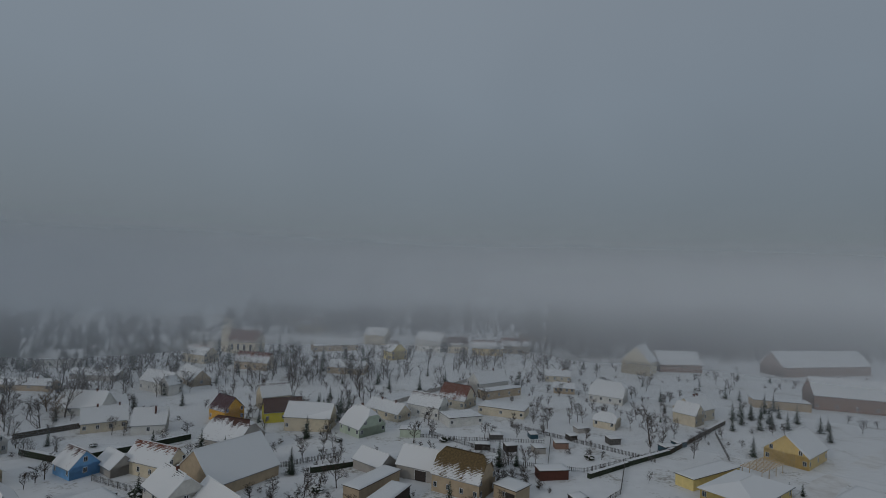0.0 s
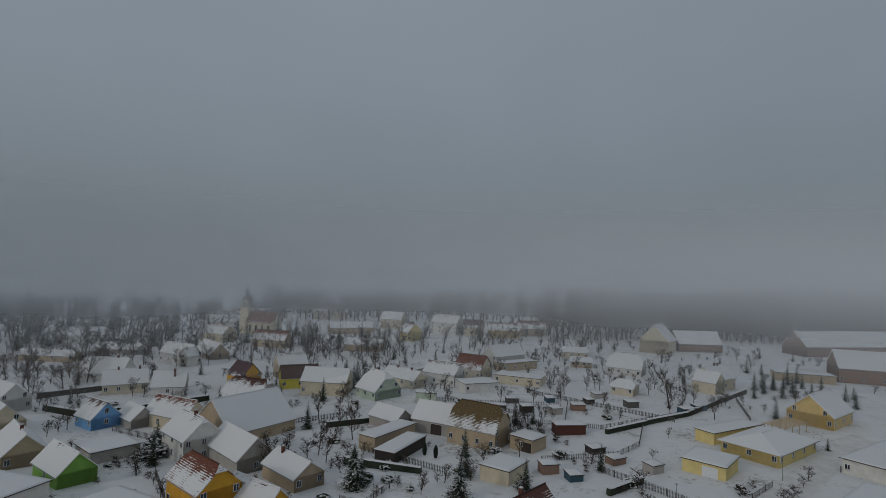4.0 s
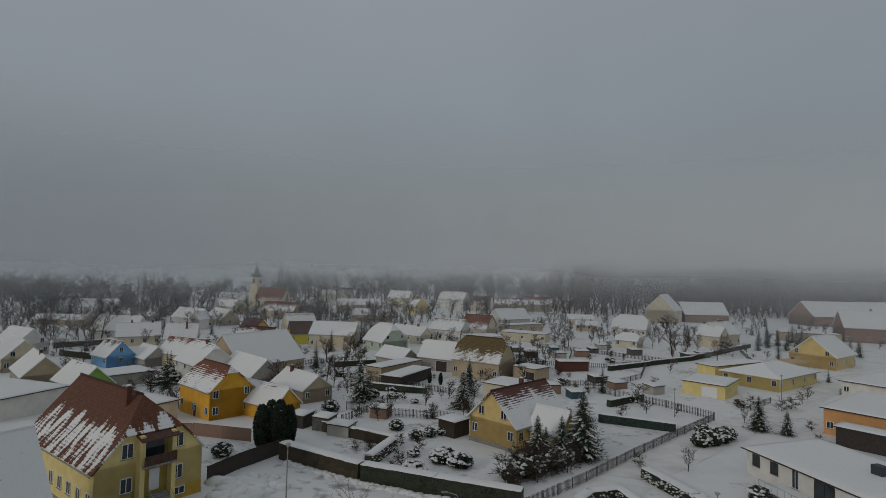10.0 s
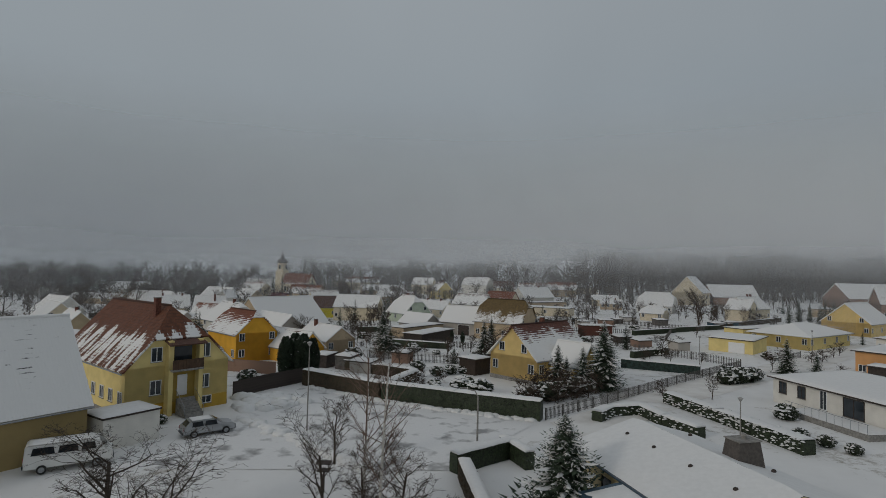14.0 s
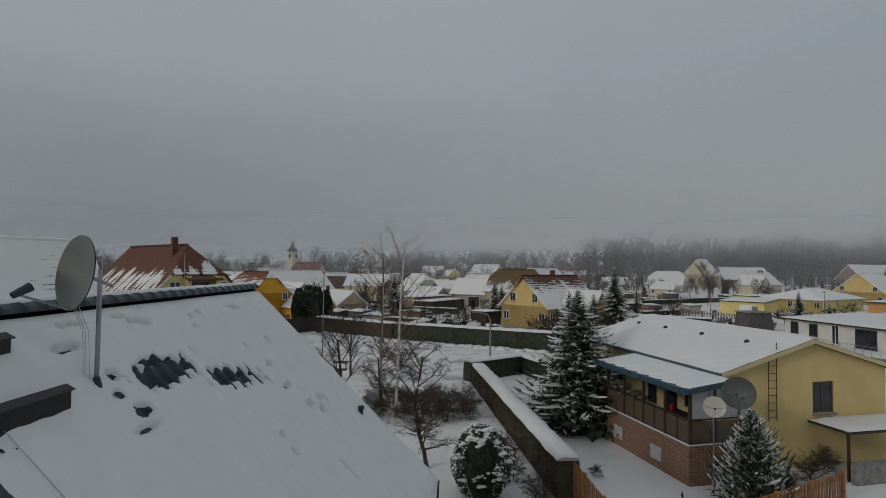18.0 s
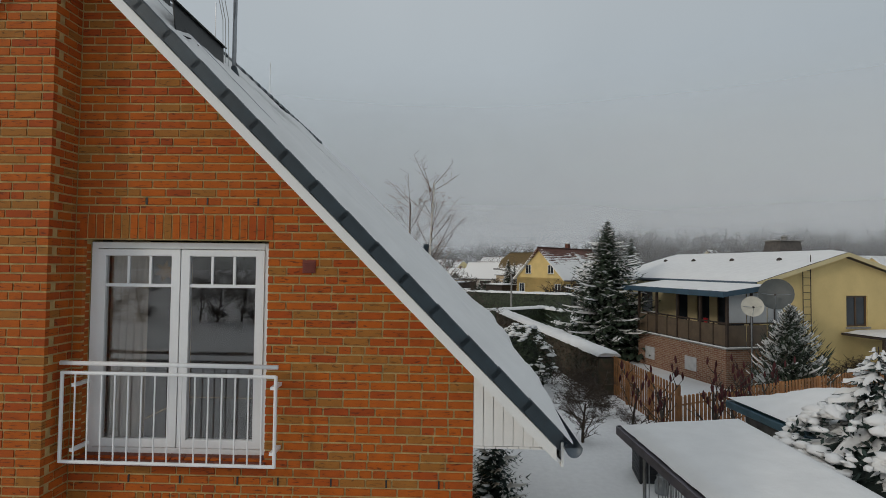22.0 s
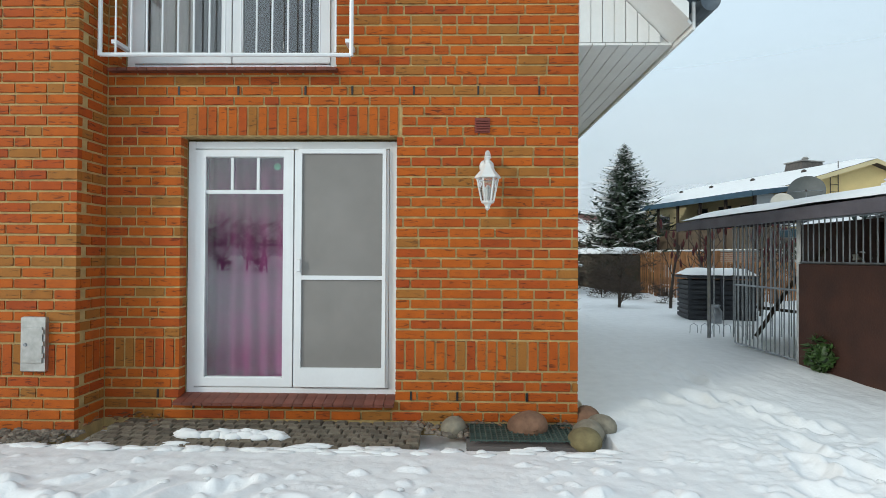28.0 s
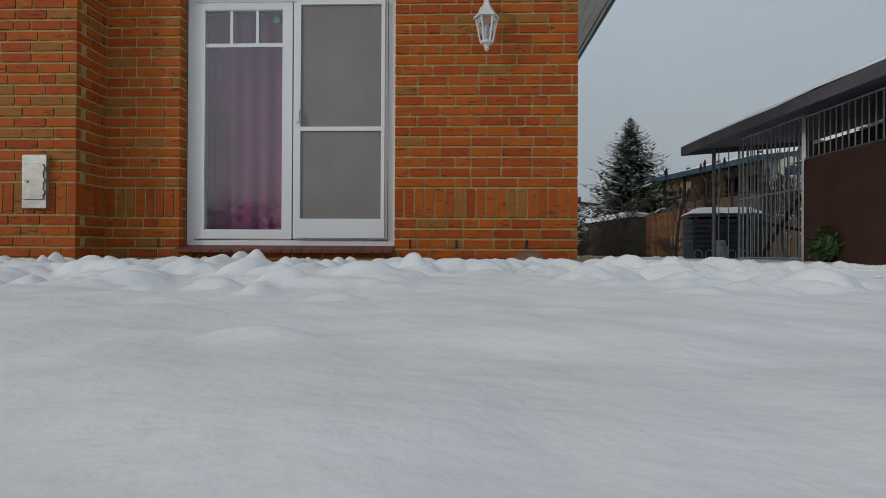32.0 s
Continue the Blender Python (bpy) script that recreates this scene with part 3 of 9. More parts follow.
def flat_house(cx, cy, ang, L, W, h, wall, label, name="garage", wins="", doors=(), over=0.3, z0=0.0, tilt=0.0, group="garages and sheds"):
    """A low building with a flat, snow-laden roof. tilt: how much higher the far long side (n) is."""
    z0 -= hollow(cx, cy)
    FOOT.append((cx, cy, math.hypot(L, W) * 0.5))
    root = thing(name, pose(cx, cy, z0, 0, 0, ang), label, name.replace("_", " "), group)
    hx, hy = L / 2, W / 2
    body = M().add([(-hx, -hy, -0.8), (hx, -hy, -0.8), (hx, hy, -0.8), (-hx, hy, -0.8), (-hx, -hy, h), (hx, -hy, h), (hx, hy, h + tilt), (-hx, hy, h + tilt)],
                   [(3, 2, 1, 0), (4, 5, 6, 7), (0, 1, 5, 4), (1, 2, 6, 5), (2, 3, 7, 6), (3, 0, 4, 7)])
    part("wall", body, wall, root)
    o = over
    k = tilt / W
    poly = [(-hx - o, -hy - o, h + 0.16 - o * k), (hx + o, -hy - o, h + 0.16 - o * k), (hx + o, hy + o, h + 0.16 + tilt + o * k), (-hx - o, hy + o, h + 0.16 + tilt + o * k)]
    part("roof", M().slab(poly, 0.15), DARK_WOOD, root)
    sn = M()
    nx, ny = max(4, int(L / 0.8)), max(4, int(W / 0.8))
    rng = random.Random(int(abs(cx * 31 + cy * 17)))
    for j in range(ny + 1):
        for i in range(nx + 1):
            u, v = i / nx, j / ny
            x, y = -hx - o + 0.03 + u * (2 * hx + 2 * o - 0.06), -hy - o + 0.03 + v * (2 * hy + 2 * o - 0.06)
            e = min(u, 1 - u) * L / 0.5, min(v, 1 - v) * W / 0.5
            th = 0.16 * min(1.0, 0.25 + min(e)) + rng.uniform(-0.015, 0.015)
            sn.v.append((x, y, h + 0.165 + (y + hy) * k + th))
    for j in range(ny):
        for i in range(nx):
            a = j * (nx + 1) + i
            sn.f.append((a, a + 1, a + nx + 2, a + nx + 1))
    k0 = len(sn.v)
    rim = [i for i in range(nx + 1)] + [j * (nx + 1) + nx for j in range(1, ny + 1)] + [ny * (nx + 1) + i for i in range(nx - 1, -1, -1)] + [j * (nx + 1) for j in range(ny - 1, 0, -1)]
    for i in rim:
        x, y, z = sn.v[i]
        sn.v.append((x, y, h + 0.163 + (y + hy) * k))
    for i in range(len(rim)):
        j = (i + 1) % len(rim)
        sn.f.append((rim[j], rim[i], k0 + i, k0 + j))
    part("roof_snow", sn, SNOW, root, smooth=True)
    for spec in wins.split():
        side, c = spec[0], int(spec[1:])
        span = (W if side in "ew" else L) - 1.8
        for i in range(c):
            put_window(root, side, 0 if c == 1 else -span / 2 + span * i / (c - 1), 1.05, 1.0, 1.1, L, W)
    for side, u, w, hh, mat_ in doors:
        at = {"e": pose(hx + 0.02, u, 0, 0, 0, 90), "w": pose(-hx - 0.02, -u, 0, 0, 0, -90), "n": pose(-u, hy + 0.02, 0, 0, 0, 180), "s": pose(u, -hy - 0.02, 0)}[side]
        part("door", M().box((-w / 2, -0.04, 0.02), (w / 2, 0.03, hh), 0.01), mat_, root, at=at)
    return root


RED, BROWN, DARK, OCHRE = (0.24, 0.075, 0.035), (0.12, 0.05, 0.032), (0.05, 0.045, 0.045), (0.19, 0.125, 0.045)
YEL, CREAM, WHT, ORANGE = stucco("yellow", (0.74, 0.55, 0.23)), stucco("cream", (0.70, 0.61, 0.45)), stucco("white", (0.74, 0.72, 0.67)), stucco("orange", (0.75, 0.40, 0.04))
ACID, GREEN, BLUE, PALE = stucco("lemon", (0.72, 0.62, 0.03)), stucco("green", (0.22, 0.42, 0.08)), stucco("blue", (0.22, 0.45, 0.75)), stucco("pale_green", (0.55, 0.62, 0.50))
APRICOT, GREYW, BEIGE, LIGHTYEL = stucco("apricot", (0.72, 0.38, 0.16)), stucco("grey", (0.44, 0.41, 0.37)), stucco("beige", (0.52, 0.41, 0.28)), stucco("light_yellow", (0.80, 0.65, 0.28))
BRICKISH = stucco("rust_red", (0.30, 0.19, 0.14))

house(-31.2, 61.1, -39, 18, 10.4, 5.0, 10.6, LIGHTYEL, roof_mat((0.17, 0.055, 0.022), 3.2, 0.16, 1.0, 0.34, True), "large yellow house with a half-hipped rust-red roof under patchy snow", hip=0.52, hip_w=False, wins="s8x1 n6x1", chim=((5.2, -0.9),), name="village_house", plinth=CONCRETE)
house(-35.2, 37.7, 57, 20, 9.4, 4, 10.4, stucco("ochre", (0.36, 0.27, 0.12)), roof_mat(DARK, -1.5, 0.58, 2.0, 0.42), "ochre barn with a wide snow-covered tile roof", wins="", name="barn")
house(-32.6, 95.2, -44, 11, 7.4, 5, 8.4, ORANGE, roof_mat(RED, 2.2, 0.45, 3.0), "bright orange two-storey house with a red roof half under snow", hip=0.25, wins="e2x3 s3x2 w2x2 n3x2", name="village_house", doors=(("s", 0.5, 1.0, 2.0, DARK_WOOD),))
house(-23.6, 93.8, -38, 11.4, 5.2, 2.6, 5.2, ORANGE, roof_mat(BROWN, 0.6, 0.75, 4.0, 0.5), "low orange annexe with snow in rows on its roof", wins="e1x2 s2x1", name="annexe")
house(-46, 124.8, -46, 11.5, 8.6, 5.2, 9, WHT, roof_mat(DARK, 1.2, 0.9, 5.0), "white two-storey house with arched attic windows and snowy roof", hip=0.2, wins="e3x2 s3x2 n3x2", name="village_house", chim=((1.0, 0),))
house(-59.1, 147.4, -27, 14.1, 7.3, 3.6, 7.3, CREAM, roof_mat(RED, 1.6, 0.6, 6.0), "cream house with a red roof partly under snow", wins="e2x2 s4x1", name="village_house")
house(-34.2, 119.5, -48, 15, 8, 3.4, 7, GREYW, roof_mat(DARK, -1, 0.86, 7.0, 0.5), "low grey outbuilding with ribbed snow on its roof", wins="e1x1", name="outbuilding")
house(-20.7, 108.3, -47, 11.5, 6.4, 2.8, 5.1, BEIGE, roof_mat(DARK, -2, 1.3, 8.0), "small beige house with a white snow roof and a chimney", wins="e2x1", name="outbuilding", chim=((-3.0, -0.5),))
house(-78.3, 146.9, -36, 8.2, 7.1, 2.9, 6.4, BLUE, roof_mat(BROWN, 1.0, 0.55, 9.0), "light blue house with a brown roof under thin snow", wins="e1x2 s2x1 w1x1", name="village_house")
house(-69.6, 148.6, -42, 9, 6.2, 2.3, 5, GREYW, roof_mat(DARK, -2, 1.2, 10.0), "small grey outbuilding with a snow-white roof", wins="", name="outbuilding")
flat_house(-63.2, 123.6, -42, 8.8, 9.5, 2.6, GREYW, "flat-roofed workshop under thick snow", "workshop", "s2")
house(-63.4, 109.4, -39, 11.5, 6.6, 2.8, 6, GREEN, roof_mat(BROWN, 0.5, 0.9, 11.0), "small bright green house with a snowy brown roof", wins="s1x1", name="village_house")
flat_house(-68.4, 94.2, -20, 16.6, 12.4, 3.6, WHT, "wide flat-roofed hall under smooth snow", "hall", "s3")
flat_house(-43.3, 90.6, -30, 11.3, 6.2, 3, CREAM, "cream flat-roofed annexe under snow", "garage", "s1")
house(-112, 161, -32, 13, 8.5, 3.6, 7.6, WHT, roof_mat(DARK, -1, 1.0, 12.0), "white house with snow-covered roof and gable windows", wins="e2x2 s3x1 w2x1", name="village_house")
house(-98, 140, -42, 12, 8.5, 3.4, 7.4, CREAM, roof_mat(DARK, -1, 1.0, 13.0), "cream gabled house with snow on its roof", wins="e2x2 s2x1", name="village_house")
house(-79.6, 120.6, -47, 14, 7.6, 3, 6.6, BEIGE, roof_mat(DARK, -1, 1.1, 14.0), "beige house with a thickly snowed roof", wins="e2x1 s2x1", name="village_house", chim=((2.0, 0),))
house(-107, 203.6, -5, 16, 9.3, 2.9, 7.6, WHT, roof_mat(DARK, -1, 1.05, 15.0), "white house with a thick snow roof and small windows", hip=0.12, wins="s4x1 e2x1", name="village_house", chim=((4, 0),))
house(-90.9, 184.4, 28, 12.5, 7.5, 3.4, 7.2, CREAM, roof_mat(DARK, -1, 0.9, 16.0), "cream house with dormer and snowy roof", wins="s4x1 e2x2", name="village_house", chim=((-2, 0), (4, 0)))
house(-75.9, 182.8, 14, 9.5, 8.3, 3.2, 7.3, WHT, roof_mat(DARK, -2, 1.2, 17.0), "white barn-like house with smooth snow roof and tall chimney", wins="s1x1", name="village_house", chim=((1.5, -1.5),))
house(-95.9, 238.7, -32, 17, 7.5, 4.5, 8.2, WHT, roof_mat(BROWN, 0.5, 0.8, 18.0), "white house with gables and snow-streaked roof", wins="e2x2 s4x1", name="village_house")
house(-89, 256, -50, 19, 8.6, 2.8, 7, BEIGE, roof_mat(DARK, -2, 1.2, 19.0), "beige barn with a white snow roof", wins="e1x1", name="barn")
house(-40, 142.6, 52, 19, 15.7, 3.2, 9.8, BEIGE, roof_mat(DARK, -2, 1.35, 20.0), "large barn with a smooth white snow roof", wins="", name="barn")
house(-46.2, 168.1, -25, 13.7, 12, 3.5, 8.4, GREYW, roof_mat(BROWN, 2.0, 0.5, 21.0), "grey house with a dark roof streaked with snow", hip=0.2, wins="e2x2 s3x1", name="village_house")
house(-44.5, 215, 30, 11, 7.6, 5, 8.8, CREAM, roof_mat(BROWN, 1.0, 0.7, 22.5), "cream house behind the lemon-yellow one", wins="e2x2 s1x1", name="village_house")
house(-26.2, 187.1, -10, 15.2, 8.7, 4.6, 8.3, CREAM, roof_mat(DARK, -1, 1.1, 22.0), "cream house with a snow-covered roof", wins="e2x2 s3x1 w2x2", name="village_house")
house(-37.8, 197.9, 20, 12.8, 7.2, 3.8, 7.4, ACID, roof_mat(BROWN, 5.5, -0.1, 23.0), "lemon-yellow house with a bare dark brown roof", wins="s3x1 e2x1", name="village_house")
house(-71, 293, -18, 18.7, 8.8, 4.2, 8.4, BEIGE, roof_mat(RED, 2.5, 0.5, 24.0), "beige house with a red roof snowed at the eaves", wins="s4x1 e2x2", name="village_house")
house(-8.6, 181.5, -50, 10.5, 10.6, 3, 8.3, PALE, roof_mat(DARK, 0.5, 0.78, 25.0), "pale green half-hipped house with thin snow on dark tiles", hip=0.35, wins="e2x3 s3x1 n2x1", name="village_house", chim=((-1.0, 0.4),))
house(-0.5, 199.3, -45, 16.4, 6.6, 3, 5.7, CREAM, roof_mat(DARK, -1, 1.0, 26.0), "long low cream house with two chimneys in the snow", wins="s4x1 e2x1", name="village_house", chim=((-3, 0), (4, 0)))
house(14.1, 199.8, -36, 13.2, 7.2, 4.5, 8, WHT, roof_mat(BROWN, 1.2, 0.65, 27.0), "white house with snow in rows on a dark roof", wins="s4x2 e2x2", name="village_house")
house(26.5, 213.7, -38, 11.8, 9.5, 3.6, 8.3, CREAM, roof_mat(RED, 4.0, 0.3, 28.0), "cream house with a bare red roof and snowy eaves", wins="e3x2 s3x1", name="village_house")
house(42.7, 236.4, 33, 17, 8.2, 5.2, 9.2, WHT, roof_mat(DARK, -0.5, 0.95, 29.0), "white two-storey house with dormers and snowy roof", wins="s4x1 e2x2 w2x2", name="village_house", chim=((3, 0),))
flat_house(46.5, 229, 30, 19, 6, 3.2, BEIGE, "long flat-roofed annexe under snow", "workshop", "s4")
flat_house(25, 190, 17, 12.5, 9, 3, WHT, "flat-roofed white garage row under snow", "garage", "s2")
flat_house(42.5, 200.5, -27, 17, 9, 2.9, CREAM, "long flat-roofed shed under snow", "shed", "s3")
house(18.4, 132.4, -36, 12.8, 8.6, 4.4, 9.4, BEIGE, roof_mat(OCHRE, 4.2, 0.35, 30.0), "beige half-hipped house with mossy ochre-brown tiles and thin snow", hip=0.32, wins="e2x2 s4x1 w2x2", name="village_house", frame_mat=WHITE)
house(9.4, 142.3, -31, 12, 7.6, 3.4, 7.1, GREYW, roof_mat(DARK, -1, 1.05, 31.0), "grey barn with a snowy roof and a wide gate", wins="", name="barn", doors=(("s", 1.0, 3.2, 2.6, DARK_WOOD),))
flat_house(-3.5, 134, 53, 15.5, 4.8, 3.1, BEIGE, "beige flat-roofed garage under snow", "garage", "e2")
flat_house(-0.2, 124.8, 61, 14.5, 4.8, 2.5, DARK_WOOD, "open lean-to with a snowy flat roof", "lean_to")
house(-3.4, 147.6, -45, 10.2, 6.2, 2.6, 5, GREYW, roof_mat(DARK, -2, 1.25, 32.0), "low shed with a white snow roof", wins="", name="shed")
flat_house(29.2, 127.5, -47, 6.2, 5.8, 3, BEIGE, "beige flat-roofed garage beside the ochre roof", "garage", "s1", doors=(("s", 1.5, 2.6, 2.2, DARK_WOOD),))
flat_house(20.4, 109.6, -39, 6.4, 8, 2.8, CREAM, "cream flat-roofed garage under snow", "garage")
flat_house(42.3, 139.1, 4, 7.6, 4.1, 2.4, surf("red_shed_planks", (0.13, 0.045, 0.03), 0.85, 0.2, 4, 0.3), "dark red garden shed under snow", "shed")
house(-56.5, 196.5, -39, 9.0, 7.6, 4.4, 8.2, ORANGE, roof_mat((0.10, 0.03, 0.035), 4.0, 0.1, 74.0), "orange house with a bare plum-red roof", wins="e2x2 s2x1", name="village_house")
house(-90.0, 232.5, 58, 5.0, 5.6, 4.5, 7.4, WHT, roof_mat(BROWN, -0.5, 0.9, 75.0), "white front gable wing with a snowy roof", wins="w1x2", name="annexe")
flat_house(7.0, 176.5, -5, 6.5, 4.5, 2.4, PALE, "small pale green flat-roofed shed under snow", "shed", over=0.2)
# right-hand side
house(17.3, 80.3, 43, 12.6, 8.4, 3.6, 7.7, YEL, roof_mat((0.16, 0.055, 0.035), 2.4, 0.62, 33.0), "yellow gabled house with snow rows on dark red tiles", wins="w2x3 s2x1 e2x2", name="village_house", chim=((0.8, 0.3),), plinth=CONCRETE, gover=0.5)
house(119.6, 151.6, 34, 15.5, 11.5, 3.6, 8.6, YEL, roof_mat(DARK, 1.2, 0.95, 34.0), "yellow gabled house with slate-grey snowy roof", wins="w2x2 s3x1", name="village_house", gover=0.6)
house(85.6, 124.6, 33, 20, 12.4, 2.9, 4.9, LIGHTYEL, roof_mat(DARK, -3, 1.5, 35.0), "yellow bungalow with a low hipped snow roof", hip=0.999, wins="s4x1 w3x1", name="bungalow", over=0.6, gover=0.6)
flat_house(64.6, 112.7, -47, 8.4, 8.6, 2.6, LIGHTYEL, "yellow flat-roofed double garage under snow", "garage", "w1", doors=(("s", 1.2, 3.0, 2.1, WHITE),), tilt=0.4)
flat_house(83, 136, 26, 20, 5, 2.7, LIGHTYEL, "long low flat roof behind the yellow bungalow", "annexe")
flat_house(78.7, 84.3, 35, 20, 12.5, 4.1, APRICOT, "apricot flat-roofed bungalow under snow", "bungalow", "w3 s2", over=0.5)
flat_house(68.3, 75.2, -55, 9, 3.6, 2.7, DARK_WOOD, "dark glazed winter garden with a snowy roof", "winter garden".replace(" ", "_"))
flat_house(106, 113, 30, 24, 11, 3.1, WHT, "white flat-roofed bungalow with a wide window", "bungalow", "w2 s3", over=0.5)
house(91.2, 221, -35, 13.5, 10.5, 3.2, 8.2, WHT, roof_mat(BROWN, -0.5, 1.05, 36.0), "white mansard-like house with roof windows in the snow", hip=0.4, wins="s4x1 e2x2", name="village_house")
house(75.5, 184.2, -40, 7.5, 6.6, 2.6, 4.8, CREAM, roof_mat(DARK, -2, 1.2, 37.0), "low cream garden house under snow", hip=0.5, wins="s2x1", name="shed")
house(114, 196, 30, 13, 9, 4.2, 8.2, CREAM, roof_mat(BROWN, 0.5, 0.8, 38.0), "cream house with several gables and snow-streaked roof", wins="w2x2 s3x1", name="village_house", chim=((0, 0), (2, 0)))
house(108, 189, -55, 8, 7, 4.2, 7.4, CREAM, roof_mat(BROWN, 0.5, 0.8, 39.0), "front gable wing of the cream house", wins="e2x2", name="annexe")
house(136.8, 289, 50, 16, 15, 6.9, 15, CREAM, roof_mat(DARK, -1, 1.1, 40.0), "tall cream gabled house with three attic windows", wins="e2x2 s3x2", name="village_house")
house(162.4, 298, 0, 25, 13, 4.5, 10.8, BRICKISH, roof_mat(DARK, -2, 1.3, 41.0), "long barn with a snow-covered roof", wins="", name="barn")
house(247, 296, 10, 64, 16, 5.5, 13, BRICKISH, roof_mat(DARK, -2, 1.35, 42.0), "long farm barn under smooth snow", wins="", name="barn")
house(203, 209, -22, 52, 14, 6, 12.4, BRICKISH, roof_mat(DARK, -2, 1.35, 43.0), "red-brown brick barn with vents along its snow roof", wins="s8x1", name="barn", chim=((-14, 2), (-4, 2), (7, 2)))
flat_house(162, 214, -20, 21, 8, 3.2, BEIGE, "long low shed under snow behind young spruces", "shed")
# further back
for (x, y, a, L_, W_, he_, hr_, wl_, rf_, lb_) in (
        (-66.1, 462, 10, 28.6, 12.1, 6.6, 11, CREAM, roof_mat(RED, 2.5, 0.45, 44.0), "cream house with a red roof in the haze"),
        (-37.5, 362.6, 20, 28.6, 11, 4, 7.3, BEIGE, roof_mat(DARK, -2, 1.1, 45.0), "long low snowy barn in the haze"),
        (-10.4, 392, -22, 16, 9.5, 7, 11.6, CREAM, roof_mat(BROWN, 0.5, 0.9, 46.0), "cream house with snowy roof in the haze"),
        (2.2, 327, -62, 11, 10, 5.2, 10.2, LIGHTYEL, roof_mat(BROWN, 2.0, 0.6, 47.0), "yellow gabled house in the haze"),
        (26.2, 358, -34, 19, 9.6, 7.5, 12.2, WHT, roof_mat(RED, 1.0, 0.8, 48.0), "white two-storey house with snowy roof"),
        (42.9, 351, 0, 13, 8, 5.6, 9.6, CREAM, roof_mat(BROWN, 4.0, 0.2, 49.0), "low house with a bare brown roof"),
        (61, 342, -5, 19, 8.5, 4.8, 8.8, YEL, roof_mat(RED, 1.5, 0.6, 50.0), "yellow house with a red and white roof"),
        (81, 352, -8, 18, 9, 5, 9.4, BEIGE, roof_mat(RED, 2.5, 0.5, 51.0), "beige house with a reddish snowy roof"),
        (82.2, 262.7, -12, 12, 8, 3, 5, CREAM, roof_mat(DARK, -2, 1.2, 52.0), "low cream house under snow"),
        (77.3, 237, -18, 9, 7, 2.6, 4.2, BEIGE, roof_mat(DARK, -2, 1.2, 53.0), "small garden house under snow"),
        (-121.1, 363, 0, 22, 11, 5.5, 9.5, WHT, roof_mat(DARK, -1, 1.0, 54.0), "white house near the church in the haze"),
        (-85.9, 517, 5, 33, 13.2, 6.6, 11, BEIGE, roof_mat(DARK, -2, 1.2, 55.0), "far long house under snow"),
        (-165.1, 288.2, 20, 19.8, 9.9, 4.6, 8.1, WHT, roof_mat(DARK, -1, 1.0, 56.0), "white house among bare trees"),
        (-132.1, 259.6, -10, 22, 6.6, 2.6, 4.6, GREYW, roof_mat(DARK, -2, 1.2, 57.0), "row of garden sheds under snow"),
        (-148.6, 237.6, -5, 24.2, 6.6, 2.6, 4.4, BEIGE, roof_mat(DARK, -2, 1.2, 58.0), "row of garden huts under snow"),
        (112, 420, 5, 22, 11, 5, 9, CREAM, roof_mat(DARK, -1, 1.0, 59.0), "far cream house before the wood"),
        (-104.6, 310.2, -30, 16.5, 9.9, 4.8, 8.8, CREAM, roof_mat(RED, 1.5, 0.7, 60.0), "cream house with a reddish snowy roof"),
        (-21.8, 283.9, -18, 19.5, 8.7, 3.3, 6.1, BEIGE, roof_mat(DARK, -2, 1.1, 61.0), "long shed by the pond meadow")):
    house(x, y, a, L_, W_, he_, hr_, wl_, rf_, lb_, wins="s4x2 e2x2 w2x2", name="village_house", chim=((L_ * 0.2, 0),), hip=0.15)
